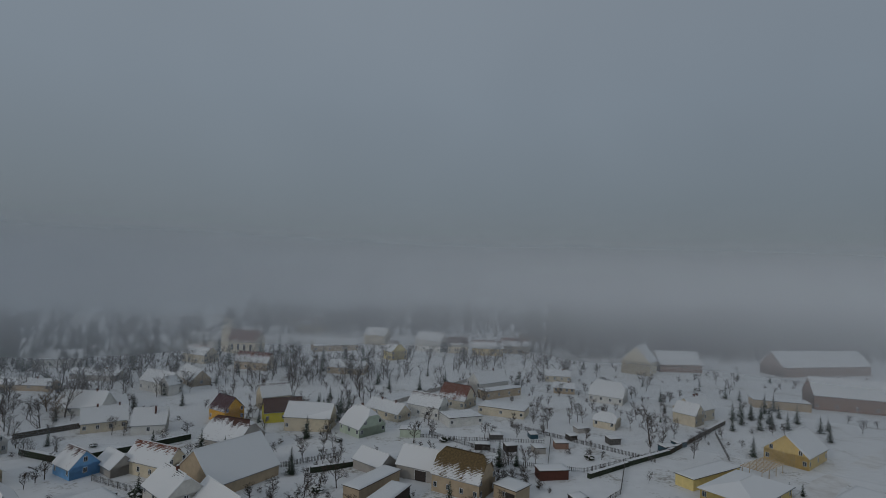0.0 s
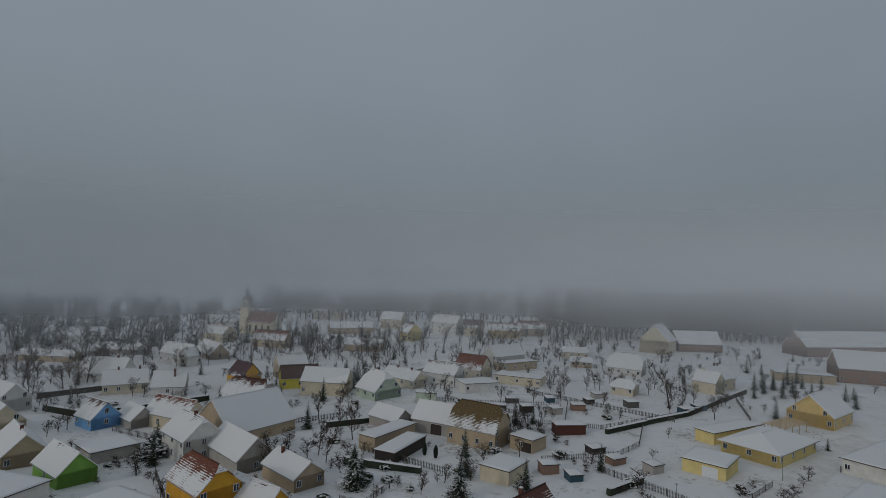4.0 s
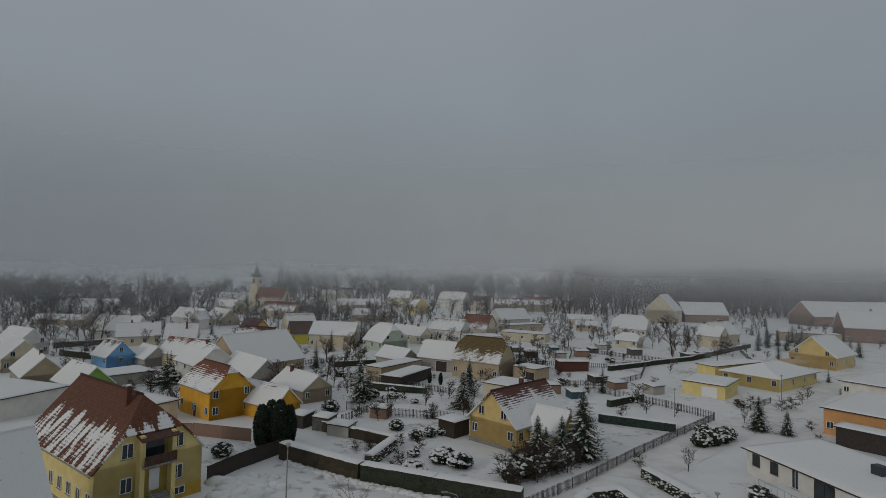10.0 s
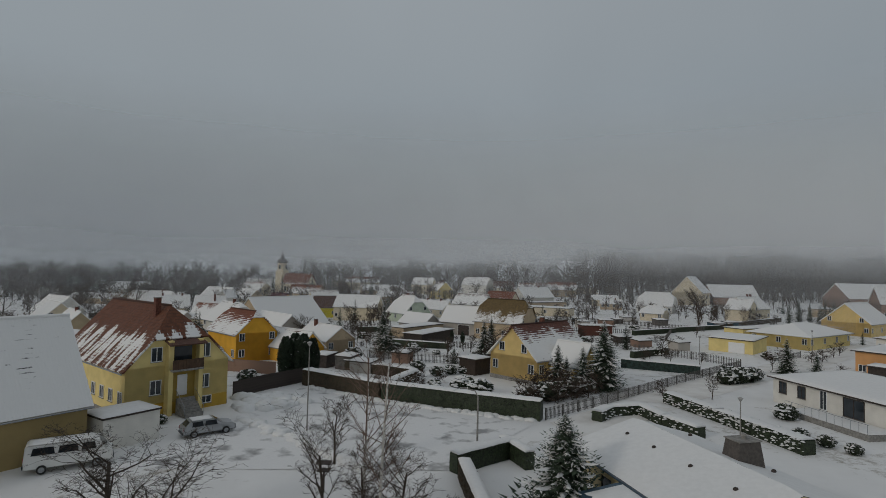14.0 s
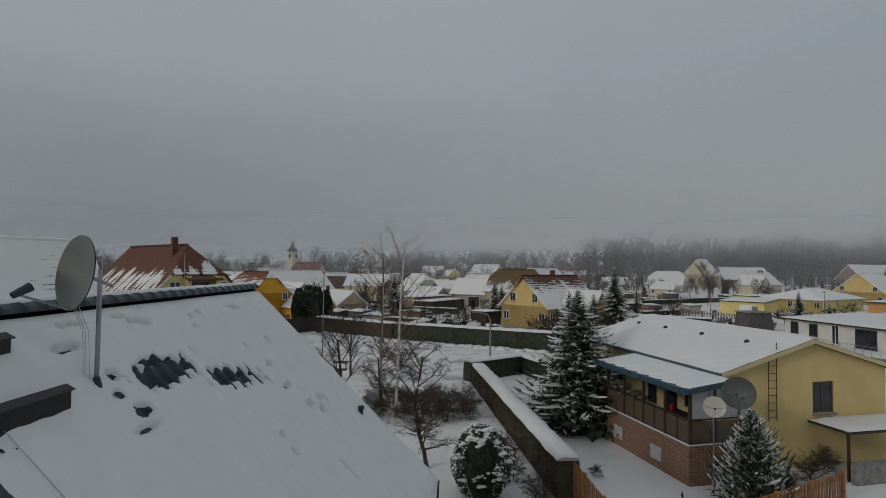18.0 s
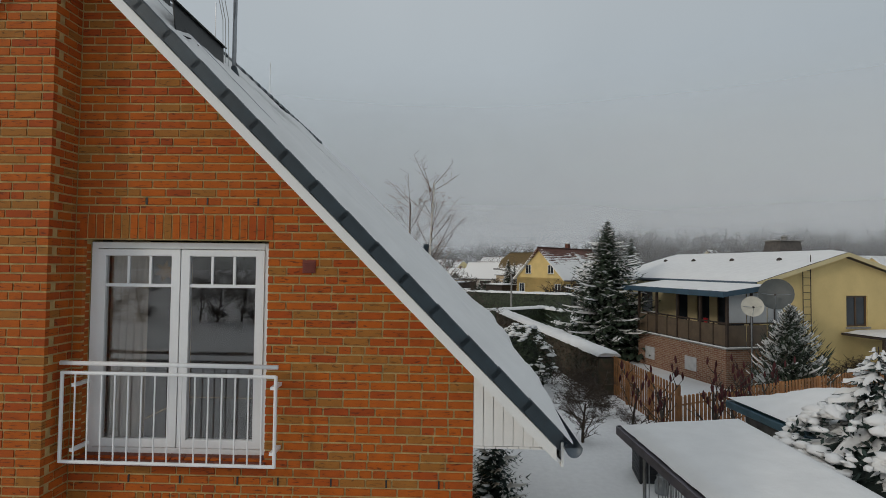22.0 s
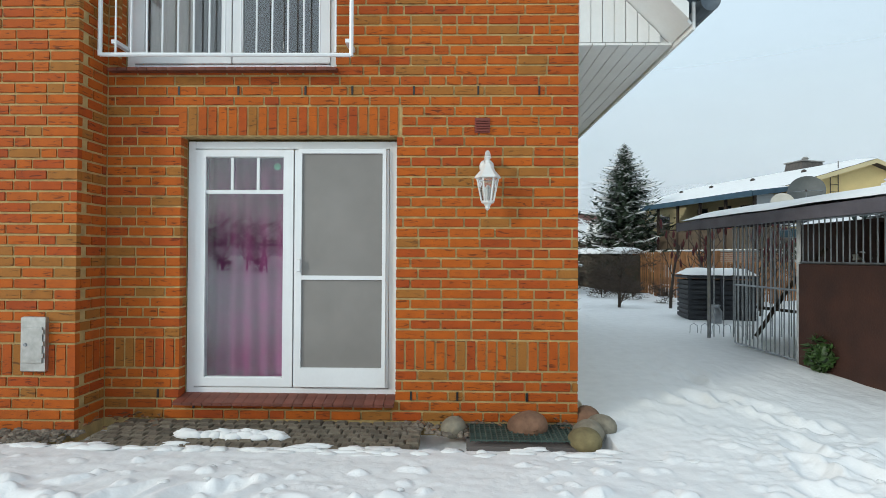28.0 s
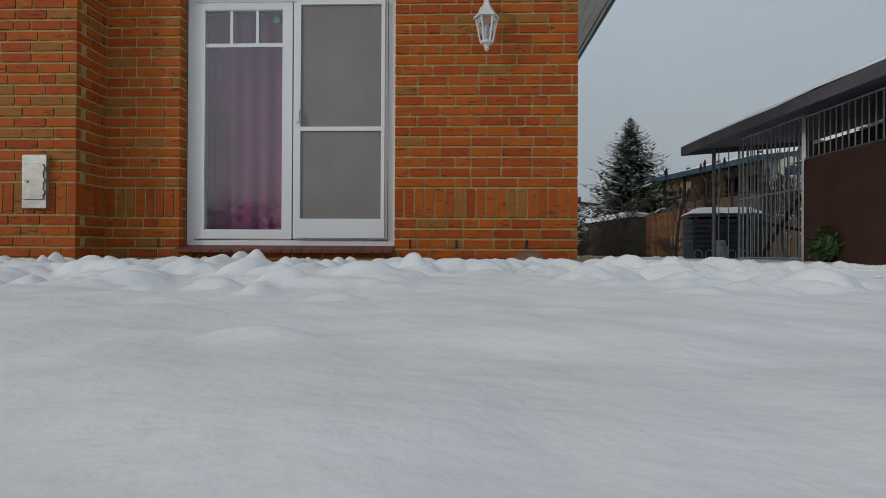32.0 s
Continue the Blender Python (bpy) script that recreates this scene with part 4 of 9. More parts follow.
# ---- the brick house ----
def brick_mat(name, per_object):
    m, n, l, p = nodes_of(name)
    if per_object:
        src = n.new("ShaderNodeObjectInfo").outputs["Random"]
    else:
        src = n.new("ShaderNodeNewGeometry").outputs["Random Per Island"]
    ramp = n.new("ShaderNodeValToRGB")
    ramp.color_ramp.interpolation = "CONSTANT"
    e = ramp.color_ramp.elements
    e[0].position, e[0].color = 0.0, (0.335, 0.076, 0.018, 1)
    e[1].position, e[1].color = 0.22, (0.38, 0.098, 0.023, 1)
    for pos, col in ((0.48, (0.325, 0.068, 0.018)), (0.64, (0.29, 0.120, 0.032)), (0.71, (0.37, 0.098, 0.026)), (0.89, (0.28, 0.115, 0.030)), (0.95, (0.29, 0.056, 0.014))):
        k = e.new(pos)
        k.color = (*col, 1)
    l.new(src, ramp.inputs["Fac"])
    tc, mp = n.new("ShaderNodeTexCoord"), n.new("ShaderNodeMapping")
    mp.inputs["Scale"].default_value = (11, 11, 55)
    geo = n.new("ShaderNodeNewGeometry")
    l.new(geo.outputs["Position"], mp.inputs["Vector"])
    cr, gr, st = n.new("ShaderNodeTexNoise"), n.new("ShaderNodeTexNoise"), n.new("ShaderNodeTexNoise")
    cr.inputs["Scale"].default_value, cr.inputs["Detail"].default_value = 1.0, 5
    cr.inputs["Distortion"].default_value = 0.8
    gr.inputs["Scale"].default_value, gr.inputs["Detail"].default_value = 160.0, 3
    st.inputs["Scale"].default_value, st.inputs["Detail"].default_value = 9.0, 3
    l.new(mp.outputs["Vector"], cr.inputs["Vector"])
    l.new(geo.outputs["Position"], gr.inputs["Vector"])
    l.new(geo.outputs["Position"], st.inputs["Vector"])
    crack = n.new("ShaderNodeMapRange")
    crack.inputs["From Min"].default_value, crack.inputs["From Max"].default_value = 0.32, 0.42
    crack.inputs["To Min"].default_value = 0.38
    l.new(cr.outputs["Fac"], crack.inputs["Value"])
    grain = n.new("ShaderNodeMapRange")
    grain.inputs["To Min"].default_value, grain.inputs["To Max"].default_value = 0.80, 1.32
    l.new(gr.outputs["Fac"], grain.inputs["Value"])
    stain = n.new("ShaderNodeMapRange")
    stain.inputs["To Min"].default_value, stain.inputs["To Max"].default_value = 0.75, 1.25
    l.new(st.outputs["Fac"], stain.inputs["Value"])
    mm, m2 = n.new("ShaderNodeMath"), n.new("ShaderNodeMath")
    mm.operation = m2.operation = "MULTIPLY"
    l.new(crack.outputs["Result"], mm.inputs[0])
    l.new(grain.outputs["Result"], mm.inputs[1])
    l.new(mm.outputs[0], m2.inputs[0])
    l.new(stain.outputs["Result"], m2.inputs[1])
    hs = n.new("ShaderNodeHueSaturation")
    hs.inputs["Saturation"].default_value = 1.07
    l.new(ramp.outputs["Color"], hs.inputs["Color"])
    l.new(m2.outputs[0], hs.inputs["Value"])
    l.new(hs.outputs["Color"], p.inputs["Base Color"])
    p.inputs["Roughness"].default_value = 0.85
    bp = n.new("ShaderNodeBump")
    bp.inputs["Strength"].default_value, bp.inputs["Distance"].default_value = 0.8, 0.004
    l.new(mm.outputs[0], bp.inputs["Height"])
    l.new(bp.outputs["Normal"], p.inputs["Normal"])
    return m


BRICK_OBJ, BRICK_ISLE = brick_mat("clinker_brick", True), brick_mat("clinker_brick_field", False)
MORTAR = surf("sandy_mortar", (0.50, 0.355, 0.15), 0.95, 0.15, 12, 0.4, fine=120)
ANTHRACITE = surf("anthracite_roof_tile", (0.022, 0.040, 0.054), 0.38, 0.25, 5, 0.15, fine=90, per_object=0.15)
PVC = surf("white_pvc_boards", (0.74, 0.74, 0.72), 0.4, 0.04, 2, 0.02)
BLACKISH = surf("black_bitumen_panel", (0.012, 0.014, 0.015), 0.5, 0.25, 8, 0.2)
ZINC = surf("zinc_gutter", (0.10, 0.125, 0.15), 0.45, 0.15, 5, 0.05, metal=0.2)
WALL_Y, BAY_Y, BAY_X, CORNER_X, COURSE = 4.35, 4.0, -2.80, 1.11, 0.0838
RIDGE_X, RIDGE_Z = -2.80, 8.05
HOLES = [(-2.18, -0.375, 1 / 6, 28 * COURSE), (-2.72, -0.885, 34.5 * COURSE, 60 * COURSE)]


def under_roof(x):
    """Height of the underside of the roof over x."""
    return RIDGE_Z - 0.29 - abs(x - RIDGE_X)


brick_house = thing("brick_house", pose(0, 0, 0), "red and ochre clinker brick house with a steep snow-covered roof", "house")
wall_m = M()
cuts = sorted({BAY_X - 0.03, CORNER_X, *(h[0] for h in HOLES), *(h[1] for h in HOLES)})


def wall_piece(x0, x1, z0, z1, y0, depth):
    """A piece of the mortar wall, cut by the roof's line."""
    a, b = min(z1, under_roof(x0)), min(z1, under_roof(x1))
    wall_m.add([(x0, y0, z0), (x1, y0, z0), (x1, y0 + depth, z0), (x0, y0 + depth, z0), (x0, y0, a), (x1, y0, b), (x1, y0 + depth, b), (x0, y0 + depth, a)],
               [(3, 2, 1, 0), (4, 5, 6, 7), (0, 1, 5, 4), (1, 2, 6, 5), (2, 3, 7, 6), (3, 0, 4, 7)])


for x0, x1 in zip(cuts, cuts[1:]):
    solid_z = [-0.3, 9.0]
    gaps = sorted((h[2], h[3]) for h in HOLES if h[0] <= x0 + 1e-6 and h[1] >= x1 - 1e-6)
    z = -0.3
    for lo, hi in gaps + [(9.0, 9.0)]:
        if lo > z:
            wall_piece(x0, x1, z, lo, WALL_Y + 0.010, 0.28)
        z = hi
bay_m, wall_m = wall_m, M()
wall_piece(-6.8, BAY_X - 0.0099, -0.3, 9.0, BAY_Y + 0.010, 0.63)
part("bay_wall", wall_m, MORTAR, brick_house)
part("mortar_wall", bay_m.weld(), MORTAR, brick_house)
part("side_wall", M().box((CORNER_X - 0.29, WALL_Y + 0.291, -0.3), (CORNER_X - 0.010, 13.1, 3.4)), MORTAR, brick_house)
part("rear_wall", M().box((-7.6, 12.82, -0.3), (CORNER_X - 0.291, 13.1, 3.4)), MORTAR, brick_house)
part("rear_gable", M().add([(-7.6, 12.82, 3.401), (CORNER_X - 0.3, 12.82, 3.401), (RIDGE_X, 12.82, 8.0)], [(0, 1, 2)]), MORTAR, brick_house)

BR_MESH = {}


def brick_mesh(w, h):
    key = (round(w, 3), round(h, 3))
    if key not in BR_MESH:
        BR_MESH[key] = M().box((0, 0, 0), (w, 0.05, h), 0.004).mesh("brick", BRICK_OBJ)
    return BR_MESH[key]


rng = random.Random(11)
field, near_bricks = M(), []


def lay(x, z, w, h, y, face=None):
    """One brick at the wall's face; the ones low on the wall become objects, the rest one field."""
    if face is None and z + 0.5 * h > under_roof(x + w / 2) + 0.05:
        return
    if w < 0.03 or h < 0.03:
        return
    y += rng.uniform(-0.002, 0.002)
    if face is None and len(near_bricks) < 290 and -0.4 < x < 1.2 and z < 2.5 and abs(h - 0.0668) < 1e-3:
        near_bricks.append((x, y, z, w, h))
    elif face is None:
        field.box((x, y, z), (x + w, y + 0.05, z + h), 0.004)
    else:
        # a brick on a wall that faces +x: x is then the place along y
        field.box((face - 0.05, x, z), (face, x + w, z + h), 0.004)


J, BL, BH = 0.0165, 0.234, 0.0668
SOLDIERS = [(28, 31, -2.20, -0.33), (60, 63, -2.76, -0.84)]
k = 0
while k * COURSE < 8.2:
    z = k * COURSE + J / 2
    for (xa, xb, y) in ((BAY_X + 0.006, CORNER_X, WALL_Y), (-6.8, BAY_X, BAY_Y)):
        spans = [(xa, xb)]
        if y == WALL_Y:
            blocks = [(h[0], h[1]) for h in HOLES if h[2] < z + BH * 0.5 < h[3]]
            blocks += [(s[2], s[3]) for s in SOLDIERS if s[0] <= k < s[1]]
            for b0, b1 in blocks:
                spans = [q for s0, s1 in spans for q in ((s0, min(s1, b0 + 0.003)), (max(s0, b1 - 0.003), s1)) if q[1] - q[0] > 0.02]
        for s0, s1 in spans:
            if 5 <= k < 8:
                if k == 5:
                    x = s0
                    while x < s1 - 0.03:
                        lay(x, z, min(BH, s1 - x), 3 * COURSE - J, y)
                        x += COURSE
                continue
            x = s0 - (0.125 if k % 2 else 0.0) + (0.0 if rng.random() < 0.7 else -0.0625)
            first = True
            while x < s1 - 0.02:
                w = BL if rng.random() < 0.78 else 0.113
                if first and y == WALL_Y and k % 2 == 0:
                    w = BL
                a, b = max(x, s0), min(x + w, s1)
                if s1 - b < 0.05:
                    b = s1
                lay(a, z, b - a, BH, y)
                x = b + J if b == s1 else x + w + J
                first = False
    if k < 96:
        # the bay's return, which faces the garden side
        if 5 <= k < 8:
            if k == 5:
                yy = BAY_Y + 0.0515
                while yy < WALL_Y - 0.03:
                    lay(yy, z, min(BH, WALL_Y - 0.006 - yy), 3 * COURSE - J, 0, BAY_X)
                    yy += COURSE
        else:
            yy = BAY_Y + 0.0515 + (0.0 if k % 2 else 0.07)
            for w in ((0.113, 0.22) if k % 2 else (0.16, 0.11)):
                lay(yy, z, min(w, WALL_Y - 0.006 - yy), BH, 0, BAY_X)
                yy += w + J
    k += 1
for c0, c1, xa, xb in SOLDIERS:
    x = xa
    while x < xb - 0.05:
        lay(x, c0 * COURSE + J / 2, BH, 3 * COURSE - J, WALL_Y)
        x += COURSE
# reveals of the openings: brick faces that turn into the wall
for h in HOLES:
    for xx, sgn in ((h[0], 1), (h[1], -1)):
        zz = h[2]
        while zz < h[3] - 0.05:
            field.box((xx - (0.02 if sgn > 0 else -0.002), WALL_Y + 0.052, zz + 0.006), (xx + (0.002 if sgn > 0 else 0.02) * 1.0, WALL_Y + 0.11, min(zz + 0.077, h[3])), 0.002)
            zz += COURSE
tagged(part("brick_field", field, BRICK_ISLE, brick_house), kind="stuff")

# roof: dark tiled slabs, verge boards and tiles, ridge, snow
VERGE_Y, BACK_Y, EAVE_X = 3.94, 13.3, 1.93
for s, nm in ((1, "roof_slope"), (-1, "roof_slope")):
    e = 4.73
    q = [(RIDGE_X, VERGE_Y + 0.051, RIDGE_Z - 0.06), (RIDGE_X + s * e, VERGE_Y + 0.051, RIDGE_Z - 0.06 - e), (RIDGE_X + s * e, BACK_Y, RIDGE_Z - 0.06 - e), (RIDGE_X, BACK_Y, RIDGE_Z - 0.06)]
    part(nm, M().slab(q if s > 0 else q[::-1], 0.10), ANTHRACITE, brick_house)
for s in (1, -1):
    bd = M().add([(RIDGE_X, VERGE_Y - 0.02, RIDGE_Z - 0.19), (RIDGE_X + s * 4.62, VERGE_Y - 0.02, RIDGE_Z - 0.19 - 4.62), (RIDGE_X + s * 4.62, VERGE_Y - 0.02, RIDGE_Z - 0.31 - 4.62), (RIDGE_X, VERGE_Y - 0.02, RIDGE_Z - 0.31),
                  (RIDGE_X, VERGE_Y + 0.03, RIDGE_Z - 0.19), (RIDGE_X + s * 4.62, VERGE_Y + 0.03, RIDGE_Z - 0.19 - 4.62), (RIDGE_X + s * 4.62, VERGE_Y + 0.03, RIDGE_Z - 0.31 - 4.62), (RIDGE_X, VERGE_Y + 0.03, RIDGE_Z - 0.31)],
                 [(0, 3, 2, 1), (4, 5, 6, 7), (0, 1, 5, 4), (1, 2, 6, 5), (2, 3, 7, 6), (3, 0, 4, 7)])
    part("verge_board", bd, PVC, brick_house, "white painted verge board")
    sf = M().slab([(RIDGE_X, VERGE_Y + 0.031, RIDGE_Z - 0.27), (RIDGE_X + s * 4.67, VERGE_Y + 0.031, RIDGE_Z - 0.27 - 4.67), (RIDGE_X + s * 4.67, WALL_Y + 0.0, RIDGE_Z - 0.27 - 4.67), (RIDGE_X, WALL_Y + 0.0, RIDGE_Z - 0.27)][::s], 0.02)
    part("verge_soffit", sf, PVC, brick_house)
vt = M().box((0, 0, -0.112), (0.43, 0.085, 0.008), 0.006).mesh("verge_tile", ANTHRACITE)
for i in range(17):
    d = 0.04 + i * 0.385
    at = Matrix.Translation((RIDGE_X + d / math.sqrt(2), VERGE_Y - 0.035, RIDGE_Z - 0.015 - d / math.sqrt(2))) @ pose(0, 0, 0, 0, 45 + 1.1, 0)
    part("verge_tile", vt, None, brick_house, at=at)
part("verge_wire", M().tube([(RIDGE_X + 0.1, VERGE_Y + 0.34, RIDGE_Z + 0.02), (1.85, VERGE_Y + 0.34, 3.44)], 0.003, 5), METAL, brick_house, "thin lightning wire along the verge")
rt = M()
for j in range(7):
    w = math.pi * j / 6
    rt.v += [(0.13 * math.cos(w), 0, 0.11 * math.sin(w)), (0.145 * math.cos(w), 0.36, 0.125 * math.sin(w))]
rt.f = [(2 * j, 2 * j + 2, 2 * j + 3, 2 * j + 1) for j in range(6)] + [(0, 2, 4, 6, 8, 10, 12), (13, 11, 9, 7, 5, 3, 1)]
rtm = rt.mesh("ridge_tile", ANTHRACITE, True)
for i in range(27):
    part("ridge_tile", rtm, None, brick_house, at=pose(RIDGE_X, VERGE_Y + 0.0 + i * 0.342, RIDGE_Z - 0.045))


def roof_pt(v, y, lift=0.0):
    """A point on the garden-side slope: v metres down from the ridge."""
    q = v / math.sqrt(2) - 0.45
    return (RIDGE_X + q + lift / math.sqrt(2), y, RIDGE_Z - 0.06 - q + lift / math.sqrt(2))


# pantiles where the snow has slid away
BARE = [(2.02, 7.0, 0.27, 0.74, 0.0), (2.55, 8.62, 0.23, 0.86, 0.6), (2.42, 6.07, 0.10, 0.12, 0.0), (2.64, 5.92, 0.03, 0.14, 0.0), (1.83, 6.08, 0.06, 0.07, 0.0), (2.10, 5.90, 0.03, 0.06, 0.0),
        (3.76, 10.24, 0.06, 0.13, 0.0), (4.02, 10.6, 0.10, 0.13, 0.0), (3.91, 11.1, 0.12, 0.08, 0.0), (3.80, 10.85, 0.06, 0.07, 0.0), (2.15, 11.04, 0.07, 0.13, 0.3), (2.64, 10.14, 0.03, 0.10, 0.0), (3.20, 10.04, 0.03, 0.12, 0.0),
        (3.82, 8.39, 0.03, 0.06, 0.0), (4.18, 8.27, 0.04, 0.05, 0.0), (1.16, 10.88, 0.03, 0.17, 0.3), (4.75, 12.6, 0.14, 0.08, 0.0), (5.15, 9.40, 0.34, 0.06, 0.1), (6.3, 9.9, 0.10, 0.06, 0.0), (1.31, 5.78, 0.025, 0.12, 0.0)]
BARE += [(v_, y_, 0.028, 0.045, 0.0) for v_, y_ in ((0.97, 6.0), (0.95, 6.19), (0.96, 6.37), (0.94, 7.07), (0.95, 7.23), (1.08, 7.27), (1.10, 7.44), (1.16, 7.61), (1.18, 9.03), (1.12, 9.34), (1.41, 8.83), (2.09, 9.89))]
pt = M()
for i in range(9):
    u = 0.31 * i / 8
    hgt = 0.028 * math.sin(2 * math.pi * u / 0.31)
    pt.v += [(0, u, hgt + 0.035), (0.40, u, hgt + 0.055), (0.40, u, hgt + 0.028)]
for i in range(8):
    a = 3 * i
    pt.f += [(a, a + 1, a + 4, a + 3), (a + 1, a + 2, a + 5, a + 4)]
ptm = pt.mesh("pantile", ANTHRACITE, True)
slope_rot = pose(0, 0, 0, 0, 45, 0)
for row in range(2, 10):
    for col in range(5, 22):
        v, y = row * 0.36, 4.1 + col * 0.30
        if any(abs(v + 0.18 - b[0]) < b[2] + 0.35 and abs(y + 0.15 - b[1]) < b[3] + 0.3 for b in BARE[:2]):
            part("pantile", ptm, None, brick_house, at=Matrix.Translation(roof_pt(v, y)) @ slope_rot)
sn = M()
vs, ys = np.linspace(0.74, 7.36, 192), np.linspace(VERGE_Y + 0.035, BACK_Y - 0.08, 330)
for v in vs:
    for y in ys:
        q = Vector((v * 0.9, y * 0.9, 0))
        th = 0.115 + 0.03 * noise.noise(q * 0.8) + 0.012 * noise.noise(q * 3.0)
        th += 0.010 * math.sin(2 * math.pi * y / 0.31) * max(0.0, noise.noise(q * 0.45 + Vector((3, 7, 0))) + 0.25)
        edge = min(v - 0.71, 7.42 - v, (y - VERGE_Y - 0.03) * 1.0, BACK_Y - y)
        th *= min(1.0, 0.25 + max(0.0, edge) * 2.2)
        th += 0.10 * max(0.0, 1 - abs(v - 6.9) / 0.5) * (0.4 + noise.noise(Vector((y * 1.4, 2, 0))))
        for bv, by, hv, hy, sk in BARE:
            r_ = math.hypot((v - bv - sk * (y - by) * 0.35) / hv, (y - by) / hy)
            if r_ > 3.2:
                continue
            r_ += 0.5 * noise.noise(Vector((v * 3.6, y * 3.6, 4))) + 0.45 * noise.noise(Vector((v * 10, y * 10, 1))) + 0.22 * math.sin(2 * math.pi * y / 0.30)
            th = min(th, -0.035 + 3.4 * max(0.0, r_ - 0.8) * min(hv, 0.22))
        sn.v.append(roof_pt(v, y, max(th, -0.02)))
ny = len(ys)
sn.f = [(i * ny + j, (i + 1) * ny + j, (i + 1) * ny + j + 1, i * ny + j + 1) for i in range(len(vs) - 1) for j in range(ny - 1)]
part("roof_snow", sn, SNOW, brick_house, "thick snow sheet, torn open over the dark tiles", smooth=True)
ry = np.linspace(VERGE_Y + 0.06, BACK_Y - 0.06, 80)
rs = M().tube([(RIDGE_X - 0.04 + 0.02 * noise.noise(Vector((y, 0, 0))), y, RIDGE_Z + 0.045 + 0.015 * noise.noise(Vector((y * 2, 3, 0)))) for y in ry], [0.075 + 0.03 * noise.noise(Vector((y * 2.4, 5, 0))) for y in ry], 8)
part("ridge_snow", rs, SNOW, brick_house, smooth=True)
for v0, y0 in ((1.02, 3.92), (1.80, 4.06)):
    vb = M().slab([roof_pt(v0 + 0.10, y0, 0.24), roof_pt(v0 + 0.34, y0 + 0.03, 0.03), roof_pt(v0 + 0.34, y0 + 1.05, 0.03), roof_pt(v0 + 0.10, y0 + 1.08, 0.24)], 0.012)
    v_ = part("roof_vent", vb, BLACKISH, brick_house, "black roof step panel poking through the snow")
    part("top_lip", M().slab([roof_pt(v0 + 0.02, y0 - 0.02, 0.22), roof_pt(v0 + 0.13, y0 - 0.02, 0.255), roof_pt(v0 + 0.13, y0 + 1.10, 0.255), roof_pt(v0 + 0.02, y0 + 1.10, 0.22)], 0.014), BLACKISH, v_)
    for i in range(8):
        part("drip_tooth", M().slab([roof_pt(v0 + 0.33, y0 + 0.06 + i * 0.125, 0.05), roof_pt(v0 + 0.43 + 0.02 * (i % 3), y0 + 0.09 + i * 0.125, 0.10), roof_pt(v0 + 0.33, y0 + 0.15 + i * 0.125, 0.05)], 0.01), BLACKISH, v_)
ch = part("chimney", M().box((-3.98, 4.2, 6.9), (-3.15, 4.84, 8.84), 0.01), surf("slate_clad_chimney", (0.030, 0.034, 0.04), 0.5, 0.2, 6, 0.2), brick_house, "dark slate-clad chimney")
part("chimney_cap", M().box((-4.08, 4.1, 8.842), (-3.05, 4.94, 8.95), 0.02), CONCRETE, ch)
vp = M().lathe([(0.05, 0), (0.05, 0.22), (0.075, 0.23), (0.075, 0.30), (0.05, 0.31)], 10, roof_pt(4.85, 12.15, 0.02))
part("vent_pipe", vp, ANTHRACITE, brick_house, smooth=True)
for y in (7.2, 9.6):
    part("lightning_rod", M().tube([(RIDGE_X, y, RIDGE_Z), (RIDGE_X, y, RIDGE_Z + 0.75)], 0.006, 5), METAL, brick_house)
# eaves: white boarded box, soffit, gutter
for i in range(8):
    x0, x1 = CORNER_X + 0.004 + i * 0.094, CORNER_X + 0.004 + (i + 1) * 0.094 - 0.006
    z0, za, zb = 3.11, under_roof(x0) - 0.02, under_roof(x1) - 0.02
    if zb > z0 + 0.02:
        y0 = WALL_Y - 0.02
        part("eave_board", M().add([(x0, y0, z0), (x1, y0, z0), (x1, y0, zb), (x0, y0, za), (x0, y0 + 0.03, z0), (x1, y0 + 0.03, z0), (x1, y0 + 0.03, zb), (x0, y0 + 0.03, za)],
                                   [(0, 1, 2, 3), (7, 6, 5, 4), (0, 4, 5, 1), (1, 5, 6, 2), (2, 6, 7, 3), (3, 7, 4, 0)]), PVC, brick_house)
part("eave_backing", M().add([(CORNER_X, WALL_Y + 0.012, 3.1), (1.86, WALL_Y + 0.012, 3.1), (CORNER_X, WALL_Y + 0.012, 3.82)], [(0, 1, 2)]), PVC, brick_house)
for i in range(7):
    x0 = CORNER_X + 0.002 + i * 0.108
    part("soffit_board", M().box((x0, WALL_Y - 0.02, 3.085), (x0 + 0.102, 13.1, 3.105)), PVC, brick_house)
part("fascia_board", M().box((1.868, VERGE_Y + 0.03, 3.06), (1.89, 13.3, 3.27)), PVC, brick_house)
gt = M()
for y in (VERGE_Y - 0.05, 13.3):
    for j in range(9):
        w = math.pi * j / 8
        gt.v.append((1.965 - 0.075 * math.cos(w), y, 3.25 - 0.085 * math.sin(w)))
gt.f = [(j, j + 1, j + 10, j + 9) for j in range(8)] + [tuple(range(9))]
part("gutter", gt, ZINC, brick_house, "rounded zinc gutter", smooth=True)

# glazing: terrace door below, window door above with a white rail
def glass_mat(name, tint, rough=0.03):
    m, n, l, p = nodes_of(name)
    p.inputs["Base Color"].default_value = (*tint, 1)
    p.inputs["Roughness"].default_value = rough
    p.inputs["Specular IOR Level"].default_value = 0.9
    p.inputs["Transmission Weight"].default_value = 1.0
    p.inputs["IOR"].default_value = 1.9
    return m


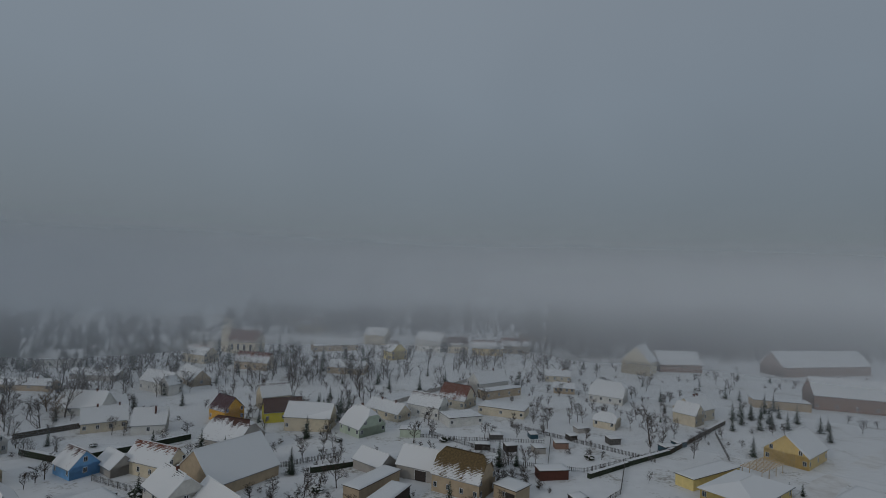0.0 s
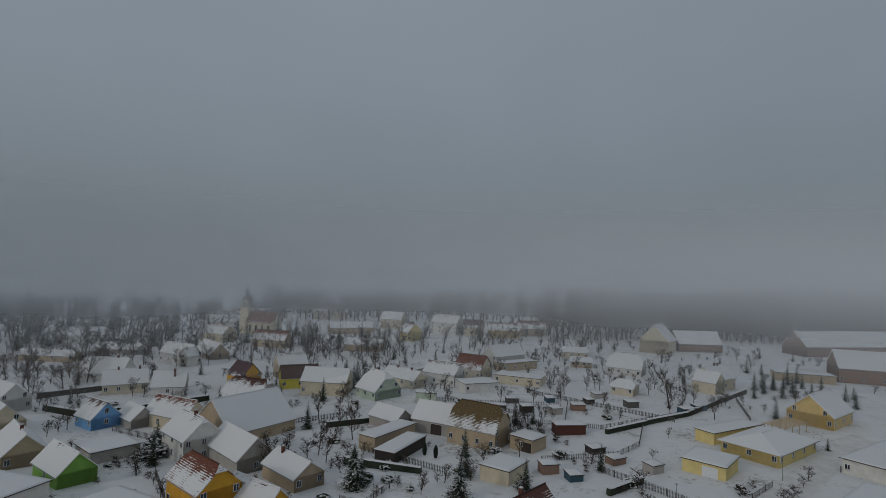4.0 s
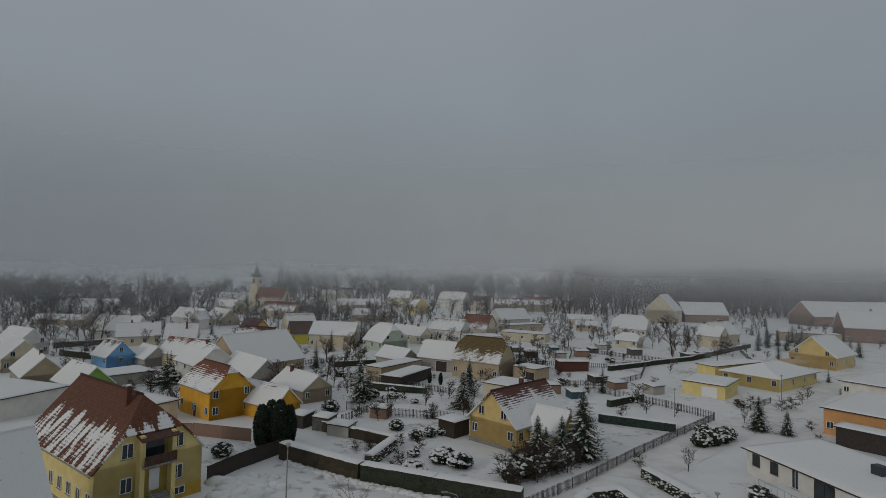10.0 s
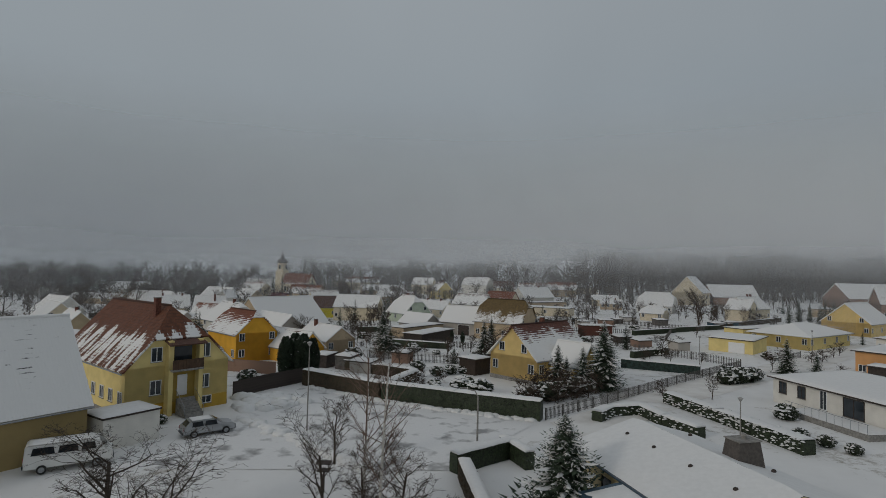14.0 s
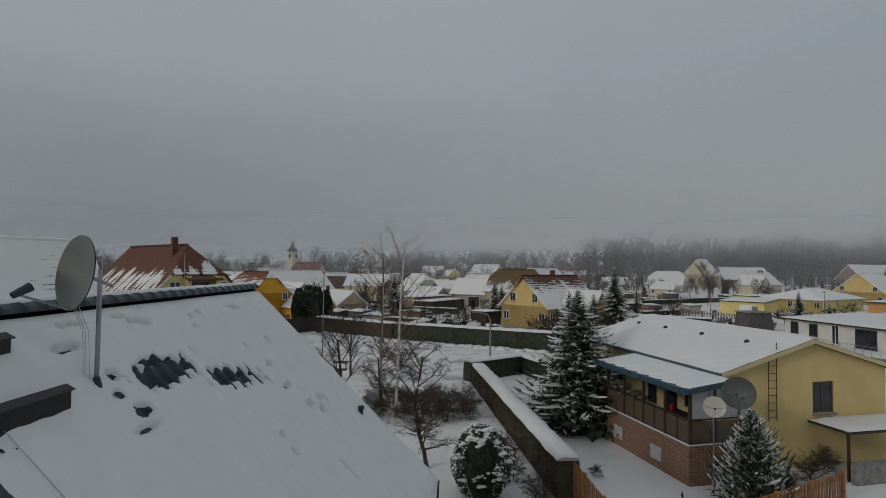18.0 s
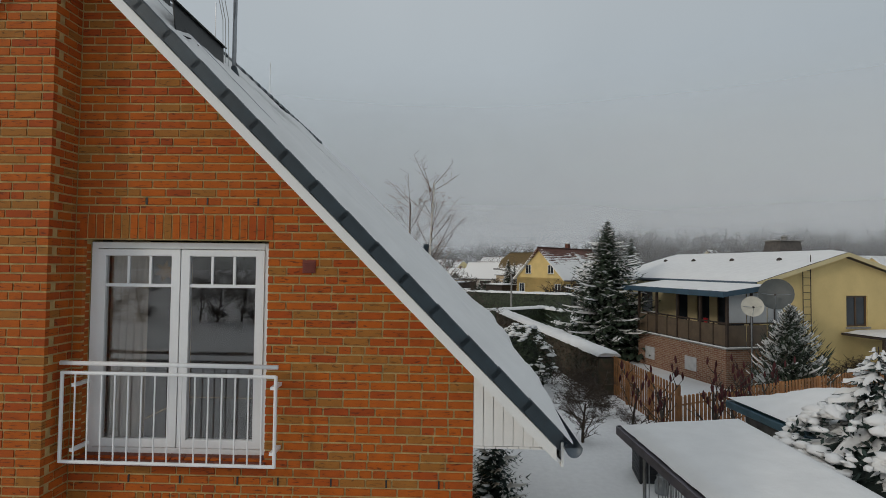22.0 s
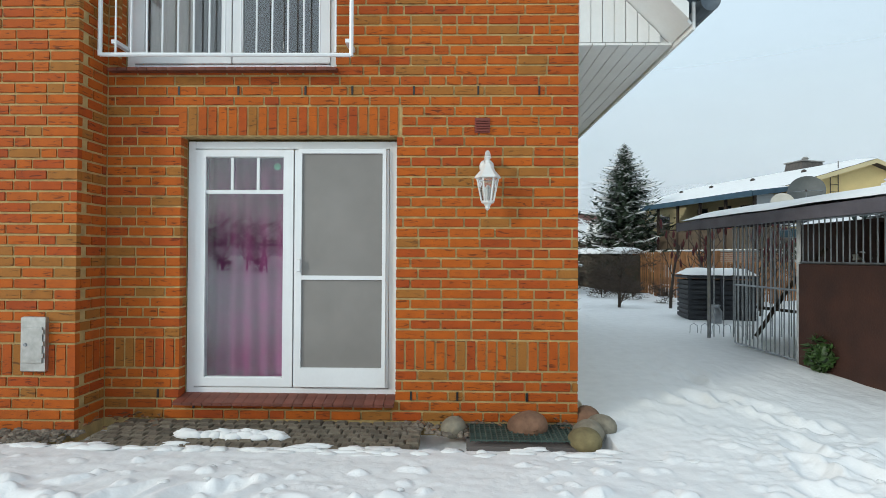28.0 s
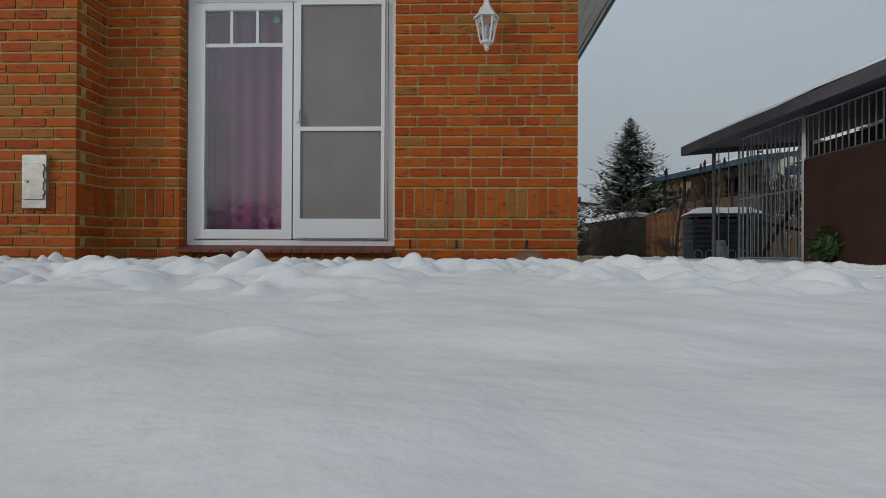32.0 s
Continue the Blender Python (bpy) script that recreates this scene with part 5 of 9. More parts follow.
PANE = glass_mat("window_glass", (0.85, 0.85, 0.88), 0.004)
SCREEN = surf("grey_insect_screen", (0.235, 0.22, 0.205), 0.6, 0.06, 3, 0.15, fine=300)
CURTAIN = surf("beige_curtain", (0.55, 0.47, 0.37), 0.9, 0.1, 4, 0.2)
PINK = surf("magenta_reflection_tint", (0.28, 0.03, 0.17), 0.8, 0.25, 2, 0.2)
# one even dark tone for all room faces and the block under the grating
ROOM = surf("dark_room_tone", (0.16, 0.14, 0.13), 0.9, 0.15, 1, 0.1)
for (x0, x1, z0, z1), lower in zip(HOLES, (True, False)):
    zb = z0 + 0.012 if lower else z0 + 0.03
    yf = WALL_Y + 0.115
    win = part("glazed_door", M().box((x0 + 0.076, yf, z1 - 0.085), (x1 - 0.076, yf + 0.08, z1 - 0.02), 0.006), WHITE, brick_house, "white plastic double-leaf glazed door")
    for a in (x0 + 0.012, x1 - 0.075):
        part("door_jamb", M().box((a, yf, zb), (a + 0.063, yf + 0.08, z1 - 0.02), 0.006), WHITE, win)
    part("threshold", M().box((x0 + 0.076, yf, zb), (x1 - 0.076, yf + 0.08, zb + 0.06), 0.006), WHITE, win)
    xm = (x0 + x1) / 2 + (0.018 if lower else 0.0)
    for a, b in ((x0 + 0.078, xm - 0.006), (xm + 0.006, x1 - 0.078)):
        q0, q1 = zb + 0.064, z1 - 0.09
        st = 0.085
        lf = M().box((a, yf - 0.012, q0), (a + st, yf + 0.05, q1), 0.008).box((b - st, yf - 0.012, q0), (b, yf + 0.05, q1), 0.008).box((a + st, yf - 0.012, q1 - st * 0.8), (b - st, yf + 0.05, q1), 0.008).box((a + st, yf - 0.012, q0), (b - st, yf + 0.05, q0 + st), 0.008)
        leaf = part("door_leaf", lf, WHITE, win)
        zt = q1 - 0.36
        part("glazing_bar", M().box((a + st, yf + 0.002, zt - 0.016), (b - st, yf + 0.03, zt + 0.016)), WHITE, win)
        for i in (1, 2):
            xx = a + st + (b - a - 2 * st) * i / 3
            part("glazing_bar", M().box((xx - 0.012, yf + 0.003, zt + 0.017), (xx + 0.012, yf + 0.029, q1 - st * 0.8)), WHITE, win)
        pn = part("pane", M().box((a + st - 0.01, yf + 0.012, q0 + st - 0.01), (b - st + 0.01, yf + 0.020, q1 - st * 0.7)), PANE, win)
        pn.visible_shadow = False
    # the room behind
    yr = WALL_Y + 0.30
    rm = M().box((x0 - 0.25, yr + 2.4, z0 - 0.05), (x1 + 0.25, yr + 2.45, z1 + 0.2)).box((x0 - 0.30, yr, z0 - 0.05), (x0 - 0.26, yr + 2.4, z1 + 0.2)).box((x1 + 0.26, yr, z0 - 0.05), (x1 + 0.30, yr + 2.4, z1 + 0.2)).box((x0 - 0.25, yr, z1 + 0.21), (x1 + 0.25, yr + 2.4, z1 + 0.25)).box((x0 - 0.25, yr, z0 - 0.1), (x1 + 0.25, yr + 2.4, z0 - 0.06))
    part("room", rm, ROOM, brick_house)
    if lower:
        # added magenta sheet: puts the pane's pink reflection into a colour behind it
        cu = M()
        for i in range(40):
            xx = x0 + 0.12 + i * 0.0205
            yy = yr - 0.06 + 0.02 * math.sin(i * 0.9)
            cu.v += [(xx, yy, z0 + 0.1), (xx, yy, z1)]
        cu.f = [(2 * i, 2 * i + 2, 2 * i + 3, 2 * i + 1) for i in range(39)]
        part("pane_tint_sheet", cu, PINK, brick_house, "folded magenta sheet standing in for the pane's pink reflection", smooth=True)
        sx0, sx1 = xm + 0.045, x1 - 0.10
        sc = part("insect_screen", M().box((sx0 + 0.03, yf - 0.028, zb + 0.12), (sx1 - 0.03, yf - 0.026, z1 - 0.13)), SCREEN, win, "grey fly screen in a white frame")
        fr = M().box((sx0, yf - 0.045, zb + 0.08), (sx0 + 0.03, yf - 0.015, z1 - 0.09)).box((sx1 - 0.03, yf - 0.045, zb + 0.08), (sx1, yf - 0.015, z1 - 0.09)).box((sx0 + 0.03, yf - 0.045, z1 - 0.13), (sx1 - 0.03, yf - 0.015, z1 - 0.09)).box((sx0 + 0.03, yf - 0.045, zb + 0.08), (sx1 - 0.03, yf - 0.015, zb + 0.24)).box((sx0 + 0.03, yf - 0.045, 1.155), (sx1 - 0.03, yf - 0.015, 1.19))
        part("screen_frame", fr, WHITE, win)
        stk = M().lathe([(0.0, 0.0), (0.030, 0.0), (0.030, 0.002), (0.0, 0.003)], 14).mesh("sticker", surf("pale_green_sticker", (0.22, 0.36, 0.30), 0.6, 0.2, 9, 0.0))
        part("sticker", stk, None, win, "small pale green window sticker", at=pose(xm - 0.15, yf + 0.010, z1 - 0.235, 90))
        part("door_handle", M().box((sx0 - 0.002, yf - 0.075, 1.22), (sx0 + 0.026, yf - 0.046, 1.33), 0.008), WHITE, win)
        pot = M().lathe([(0.09, 0), (0.13, 0.16), (0.14, 0.16), (0.14, 0.19), (0.12, 0.19)], 14, (-1.50, yr + 0.16, z0 + 0.01))
        fp = thing("flower_pot", pose(0, 0, 0), "terracotta flower pot with a small green plant behind the door", "flower pot")
        part("pot", pot, surf("terracotta", (0.34, 0.14, 0.07), 0.8, 0.15, 5, 0.2), fp, smooth=True)
        lv = M()
        for i in range(12):
            a_ = i * 2.4
            lv.add([(-1.50, yr + 0.16, z0 + 0.2), (-1.50 + 0.12 * math.cos(a_), yr + 0.16 + 0.06 * math.sin(a_), z0 + 0.3), (-1.50 + 0.08 * math.cos(a_ + 0.4), yr + 0.16 + 0.05 * math.sin(a_), z0 + 0.36)], [(0, 1, 2)])
        part("leaves", lv, LEAF, fp)
    else:
        for ca, cb in ((x0 + 0.13, x0 + 0.52), (x1 - 0.16, x1 - 0.10)):
            cu = M()
            n_ = 22
            for i in range(n_):
                xx = ca + (cb - ca) * i / (n_ - 1)
                yy = yr - 0.05 + 0.03 * math.sin(i * 1.5)
                sag = 0.12 * (cb - ca) * math.sin(3.1 * i / n_)
                cu.v += [(xx - sag, yy, z0 + 0.1), (xx, yy, z1)]
            cu.f = [(2 * i, 2 * i + 2, 2 * i + 3, 2 * i + 1) for i in range(n_ - 1)]
            part("curtain", cu, CURTAIN, brick_house, "light beige hanging curtain", smooth=True)
        star = M()
        sx_, sz_ = x0 + 0.078 + 0.085 + (xm - 0.006 - x0 - 0.078 - 0.17) * 0.70, z1 - 0.09 - 0.22
        ring = [(sx_ + (0.115 if i % 2 == 0 else 0.055) * math.sin(i * math.pi / 6 + 0.2), sz_ + (0.115 if i % 2 == 0 else 0.055) * math.cos(i * math.pi / 6 + 0.2)) for i in range(12)]
        star.add([(a_, yf + 0.2295, b_) for a_, b_ in ring] + [(a_, yf + 0.234, b_) for a_, b_ in ring] + [(sx_, yf + 0.245, sz_)],
                 [tuple(range(12))] + [(i, 12 + i, 12 + (i + 1) % 12, (i + 1) % 12) for i in range(12)] + [(12 + (i + 1) % 12, 12 + i, 24) for i in range(12)])
        ps = thing("paper_star", pose(0, 0, 0), "yellow paper star hung behind the upper window pane", "window decoration")
        part("star", star, surf("yellow_paper", (0.42, 0.22, 0.06), 0.8, 0.15, 20, 0.1), ps)
# sill of red tiles under the terrace door, and under the upper one
SILL = surf("red_sill_tile", (0.17, 0.05, 0.03), 0.6, 0.15, 9, 0.15, per_object=0.2)
sill_t = M().add([(0, -0.085, -0.008), (0.078, -0.085, -0.008), (0.078, 0.11, 0.03), (0, 0.11, 0.03), (0, -0.085, -0.032), (0.078, -0.085, -0.032), (0.078, 0.11, -0.025), (0, 0.11, -0.025)],
                 [(0, 1, 2, 3), (7, 6, 5, 4), (0, 4, 5, 1), (1, 5, 6, 2), (2, 6, 7, 3), (3, 7, 4, 0)]).mesh("sill_tile", SILL)
for x0, n_, zz in ((-2.19, 22, 0.165), (-2.76, 23, 34.5 * COURSE + 0.01)):
    for i in range(n_):
        part("sill_tile", sill_t, None, brick_house, at=pose(x0 + i * 0.0822, WALL_Y + 0.01, zz))
for x, z in ((-2.35, 2 * COURSE), (-2.05, 1 * COURSE), (-0.25, 2 * COURSE), (0.13, 2 * COURSE), (0.7, 2 * COURSE), (-2.20, 32 * COURSE), (-1.70, 32 * COURSE), (-1.14, 32 * COURSE), (-0.75, 32 * COURSE), (-0.24, 32 * COURSE), (0.29, 32 * COURSE), (0.79, 32 * COURSE), (-2.1, 64 * COURSE), (-1.5, 64 * COURSE), (-1.0, 64 * COURSE), (-0.5, 64 * COURSE)):
    part("weep_slot", M().box((x - 0.008, WALL_Y - 0.004, z + 0.008), (x + 0.008, WALL_Y + 0.02, z + 0.078)), BLACKISH, brick_house)
VENT = surf("brick_red_vent", (0.20, 0.04, 0.025), 0.6, 0.1, 6, 0.1)
for x, z in ((0.262, 2.37), (-0.55, 4.72)):
    v_ = part("wall_vent", M().box((x, WALL_Y - 0.012, z), (x + 0.125, WALL_Y + 0.02, z + 0.125), 0.004), VENT, brick_house, "small red louvred wall vent")
    for i in range(5):
        part("louvre", M().box((x + 0.012, WALL_Y - 0.024, z + 0.014 + i * 0.021), (x + 0.113, WALL_Y - 0.013, z + 0.025 + i * 0.021)), VENT, v_)
# French balcony rail
RAIL = surf("white_lacquered_steel", (0.76, 0.77, 0.78), 0.35, 0.03, 5, 0)
rail = part("balcony_rail", M().tube([(-2.75, 4.14, 3.86), (-0.70, 4.14, 3.85)], 0.021, 10), RAIL, brick_house, "white steel balcony rail", smooth=True)
part("rail_frame", M().tube([(-2.73, 4.14, 3.77), (-0.72, 4.14, 3.76)], 0.017, 8).tube([(-2.73, 4.14, 2.95), (-0.72, 4.14, 2.94)], 0.017, 8).tube([(-2.73, 4.14, 2.94), (-2.73, 4.14, 3.78)], 0.017, 8).tube([(-0.72, 4.14, 2.93), (-0.72, 4.14, 3.77)], 0.017, 8), RAIL, rail)
for i in range(1, 16):
    x = -2.73 + 2.01 * i / 16
    part("baluster", M().tube([(x, 4.14, 2.96), (x, 4.14, 3.76)], 0.008, 6), RAIL, rail)
for x in (-2.62, -0.75):
    part("rail_bracket", M().box((x - 0.02, 4.14, 3.04), (x + 0.02, 4.352, 3.07)).box((x - 0.02, 4.14, 3.64), (x + 0.02, 4.352, 3.67)), RAIL, rail)

# wall lantern, steel box
lan = thing("wall_lantern", pose(0.36, WALL_Y - 0.02, 1.72), "white cast-metal wall lantern with clear panes", "lantern")
LW = surf("white_enamel", (0.72, 0.72, 0.70), 0.4, 0.05, 8, 0.05)
part("back_plate", M().lathe([(0.045, 0), (0.062, 0.006), (0.05, 0.02), (0.0, 0.028)], 14).mesh("back_plate", LW, True), None, lan, at=pose(0, 0.0, 0.37, 90))
part("arm", M().tube([(0, -0.01, 0.40), (0, -0.06, 0.45), (0, -0.13, 0.46), (0, -0.15, 0.43), (0, -0.15, 0.36)], [0.022, 0.02, 0.02, 0.026, 0.03], 10), LW, lan, smooth=True)
part("cap", M().lathe([(0.105, 0.255), (0.10, 0.27), (0.06, 0.315), (0.045, 0.345), (0.025, 0.37), (0.02, 0.40)], 6, (0, -0.15, 0)), LW, lan)
part("finial", M().lathe([(0.015, 0.40), (0.03, 0.42), (0.01, 0.45)], 8, (0, -0.15, 0)), LW, lan)
part("glass_body", M().lathe([(0.045, 0.075), (0.078, 0.252)], 6, (0, -0.15, 0)), glass_mat("lantern_glass", (0.9, 0.92, 0.92), 0.1), lan).visible_shadow = False
part("lamp_bulb", M().lathe([(0.012, 0.08), (0.02, 0.10), (0.03, 0.17), (0.01, 0.2)], 8, (0, -0.15, 0)), LW, lan)
for j in range(6):
    w = 2 * math.pi * j / 6
    part("lantern_bar", M().tube([(0.048 * math.cos(w), -0.15 + 0.048 * math.sin(w), 0.075), (0.084 * math.cos(w), -0.15 + 0.084 * math.sin(w), 0.256)], 0.007, 5), LW, lan)
part("foot", M().lathe([(0.052, 0.076), (0.05, 0.06), (0.03, 0.05), (0.018, 0.03), (0.022, 0.02), (0.004, 0.0)], 8, (0, -0.15, 0)), LW, lan)
bx = thing("meter_box", pose(-3.09, BAY_Y - 0.001, 0.46), "brushed steel gas meter box on the brick wall", "meter box")
STEEL = surf("brushed_steel", (0.52, 0.52, 0.50), 0.35, 0.12, 14, 0.05, metal=0.8)
part("frame", M().box((-0.105, -0.035, 0), (0.085, 0.0, 0.42), 0.008), STEEL, bx)
dr = part("door", M().box((-0.085, -0.046, 0.07), (0.066, -0.036, 0.345), 0.004), STEEL, bx)
part("lock", M().lathe([(0.014, 0), (0.012, 0.008)], 10).mesh("lock", METAL), None, dr, at=pose(-0.06, -0.046, 0.21, 90))
for z in (0.11, 0.2, 0.29):
    part("hinge", M().box((0.067, -0.05, z), (0.079, -0.036, z + 0.035), 0.002), STEEL, bx)

# satellite dish on its pole, standing on the roof
dish = thing("satellite_dish", pose(-1.87, 5.74, 7.10), "grey satellite dish on a steel pole on the snowy roof", "satellite dish")
DISH = surf("grey_dish_paint", (0.16, 0.17, 0.165), 0.45, 0.08, 3, 0.05)
part("pole", M().tube([(0, 0, -0.1), (0, 0, 1.42)], 0.026, 10), METAL, dish, smooth=True)
part("pole_foot", M().tube([(0.03, 0.0, -0.06), (0.0, 0, 0.16)], [0.07, 0.035], 8), ANTHRACITE, dish)
dm = M()
n_ = 28
for i in range(7):
    r_ = i / 6
    for j in range(n_):
        w = 2 * math.pi * j / n_
        dm.v.append((0.37 * r_ * math.cos(w), 0.42 * r_ * math.sin(w), 0.085 * r_ * r_))
for i in range(6):
    for j in range(n_):
        q = (j + 1) % n_
        dm.f.append((i * n_ + j, i * n_ + q, (i + 1) * n_ + q, (i + 1) * n_ + j))
dm2 = M()
dm2.v = [(x, y, z - 0.012) for x, y, z in dm.v]
dm.add(dm2.v, [f[::-1] for f in dm.f])
dz = Vector((-0.46, -0.88, 0.14)).normalized()
dx = Vector((0, 0, 1)).cross(dz).normalized()
dyv = dz.cross(dx)
dmat = Matrix(((dx.x, dyv.x, dz.x, 0.04), (dx.y, dyv.y, dz.y, -0.36), (dx.z, dyv.z, dz.z, 1.37), (0, 0, 0, 1)))
refl = part("reflector", dm, DISH, dish, smooth=True, at=dmat)
part("mount", M().tube([(-0.02, 0.0, 0.0), (0.02, -0.10, -0.34)], 0.022, 8), METAL, refl)
arm_end = (0.0, -0.30, 0.55)
part("feed_arm", M().tube([(0, -0.40, 0.06), arm_end], 0.014, 6), METAL, refl)
part("feed_horn", M().tube([(0.0, -0.31, 0.62), (0.0, -0.20, 0.47)], [0.035, 0.05], 10), ANTHRACITE, refl, "black feed horn")
cb = M()
for o in (-0.05, -0.02, 0.02):
    cb.tube([(-0.05 + o, -0.3, 1.0), (-0.05 + o, -0.12, 0.7), (-0.06 + o, -0.06, 0.1), (0.1 + o, 0.1, -0.05), (0.24, 0.16 + o, -0.18)], 0.005, 4)
part("cable", cb, surf("white_cable", (0.5, 0.5, 0.5), 0.5, 0.05, 4, 0), dish)

# foot of the wall: paving, gravel, grating, boulders, snow scraps
pav = M()
PAVE = surf("weathered_paving", (0.20, 0.165, 0.12), 0.9, 0.25, 9, 0.5, fine=60, per_object=0.25)
strip = thing("paved_strip", pose(0, 0, 0), "narrow strip of weathered paving stones along the wall", "paving", kind="structure")
pm = M().box((0, 0, -0.06), (0.095, 0.095, 0.0), 0.012).mesh("paving_stone", PAVE)
for r in range(6):
    for c in range(24):
        part("paving_stone", pm, None, strip, at=pose(-2.62 + c * 0.101 + (0.05 if r % 2 else 0) + rng.uniform(-0.004, 0.004), 3.72 + r * 0.101, 0.012 + rng.uniform(-0.006, 0.006), rng.uniform(-2, 2), rng.uniform(-2, 2), rng.uniform(-3, 3)))
GRAVEL = surf("mixed_gravel", (0.24, 0.20, 0.155), 0.9, 0.3, 14, 0.4)
gr = M()
for i in range(620):
    u = rng.random()
    if u < 0.55:
        c_ = (rng.uniform(-4.2, -2.7), rng.uniform(3.72, 3.99), 0.01)
    else:
        c_ = (rng.uniform(-0.35, 1.15), rng.uniform(4.02, 4.33), 0.0)
    s_ = rng.uniform(0.012, 0.032)
    gr.blob(c_, s_, s_ * rng.uniform(0.7, 1.2), s_ * 0.8, rng, 6, 0.3)
solid("gravel", gr, GRAVEL, "grey-brown gravel at the foot of the brick wall", "gravel", "stuff")
ROCK = [surf("boulder_" + n_, c_, 0.9, 0.25, 5, 0.5, fine=30) for n_, c_ in (("red", (0.23, 0.125, 0.075)), ("grey", (0.27, 0.24, 0.18)), ("moss", (0.22, 0.18, 0.085)))]
for (x, y, s_, m_, lb) in ((0.10, 4.16, 0.105, 1, "grey-beige rounded boulder"), (0.68, 4.14, 0.15, 0, "reddish rounded boulder"), (1.12, 4.05, 0.125, 1, "grey rounded boulder with a line of snow"), (1.06, 3.90, 0.12, 2, "mossy greenish boulder"), (1.26, 4.2, 0.12, 1, "small grey boulder"), (1.2, 4.42, 0.12, 0, "reddish boulder beside the wall")):
    bm = bmesh.new()
    bmesh.ops.create_icosphere(bm, subdivisions=3, radius=s_)
    for v in bm.verts:
        v.co *= 1 + 0.18 * noise.noise(v.co * (2.2 / s_ * 0.3) + Vector((x * 9, y, 0)))
        v.co.z *= 0.78
    me = bpy.data.meshes.new("boulder")
    bm.to_mesh(me)
    bm.free()
    me.polygons.foreach_set("use_smooth", [True] * len(me.polygons))
    me.materials.append(ROCK[m_])
    ob = new("boulder", me)
    ob.matrix_basis = pose(x, y, s_ * 0.42 - 0.02)
    tagged(ob, lb + " at the wall's foot", "boulder", "boulders at the wall")
grate = thing("grating", pose(0, 0, 0.012), "green-grey metal grating over a light shaft", "grating")
GRT = surf("green_grey_grating", (0.10, 0.15, 0.13), 0.5, 0.2, 8, 0.1, metal=0.4)
for i in range(21):
    part("grating_bar", M().box((0.22 + i * 0.04, 3.86, 0), (0.228 + i * 0.04, 4.24, 0.02)), GRT, grate)
for i in range(9):
    part("cross_bar", M().box((0.22, 3.87 + i * 0.045, 0.004), (1.03, 3.876 + i * 0.045, 0.016)), GRT, grate)
# no hollow here: the shade of the depth is the block's dark colour
solid("shaft", M().box((0.2, 3.85, -0.3), (1.05, 4.25, -0.02)), ROOM, "solid dark block painted as the shaded light shaft below the grating", "light shaft")
lf = M()
for i in range(70):
    x, y = rng.choice((rng.uniform(-0.3, 1.2), rng.uniform(-2.8, -2.2))), rng.uniform(4.0, 4.33)
    a, s_ = rng.uniform(0, 6.3), rng.uniform(0.02, 0.05)
    z = 0.03 + rng.uniform(0, 0.03)
    lf.add([(x, y, z), (x + s_ * math.cos(a), y + s_ * math.sin(a), z + rng.uniform(0, 0.02)), (x + s_ * 1.6 * math.cos(a + 0.4), y + s_ * 1.6 * math.sin(a + 0.4), z), (x + s_ * math.cos(a + 0.9), y + s_ * math.sin(a + 0.9), z + rng.uniform(0, 0.02))], [(0, 1, 2, 3)])
solid("dry_leaves", lf, surf("dry_brown_leaf", (0.22, 0.11, 0.05), 0.8, 0.3, 8, 0), "dry brown leaves blown against the wall", "leaves", "stuff")
scr = M()
for i in range(60):
    x = rng.uniform(-1.95, -1.15)
    scr.blob((x, 3.93 + rng.uniform(-0.05, 0.03), 0.012), rng.uniform(0.05, 0.1), rng.uniform(0.03, 0.05), rng.uniform(0.02, 0.055), rng, 8, 0.25)
solid("snow_patch", scr, SNOW, "low leftover ridge of snow on the paving", "snow", "stuff", True)
bank = M()
for i in range(90):
    x = rng.uniform(-4.4, 2.4)
    y = 3.66 + rng.gauss(0, 0.05) - (0.0 if x < 0.9 else 0.1)
    bank.blob((x, y, 0.008), rng.uniform(0.04, 0.13), rng.uniform(0.02, 0.05), rng.uniform(0.012, 0.026), rng, 9, 0.4)
for i in range(45):
    x, y = rng.uniform(-3.2, 5.0), rng.uniform(0.9, 3.3)
    s_ = rng.uniform(0.012, 0.03)
    bank.blob((x, y, ground_z(x, y) + 0.006), s_ * 1.2, s_, s_ * 0.7, rng, 8, 0.35)
solid("snow_lumps", bank, SNOW, "small clods and ridges of trodden snow", "snow", "stuff", True)
for i, (x, y, z, w, h) in enumerate(near_bricks):
    part("brick", brick_mesh(w, h), None, brick_house, at=pose(x, y, z))
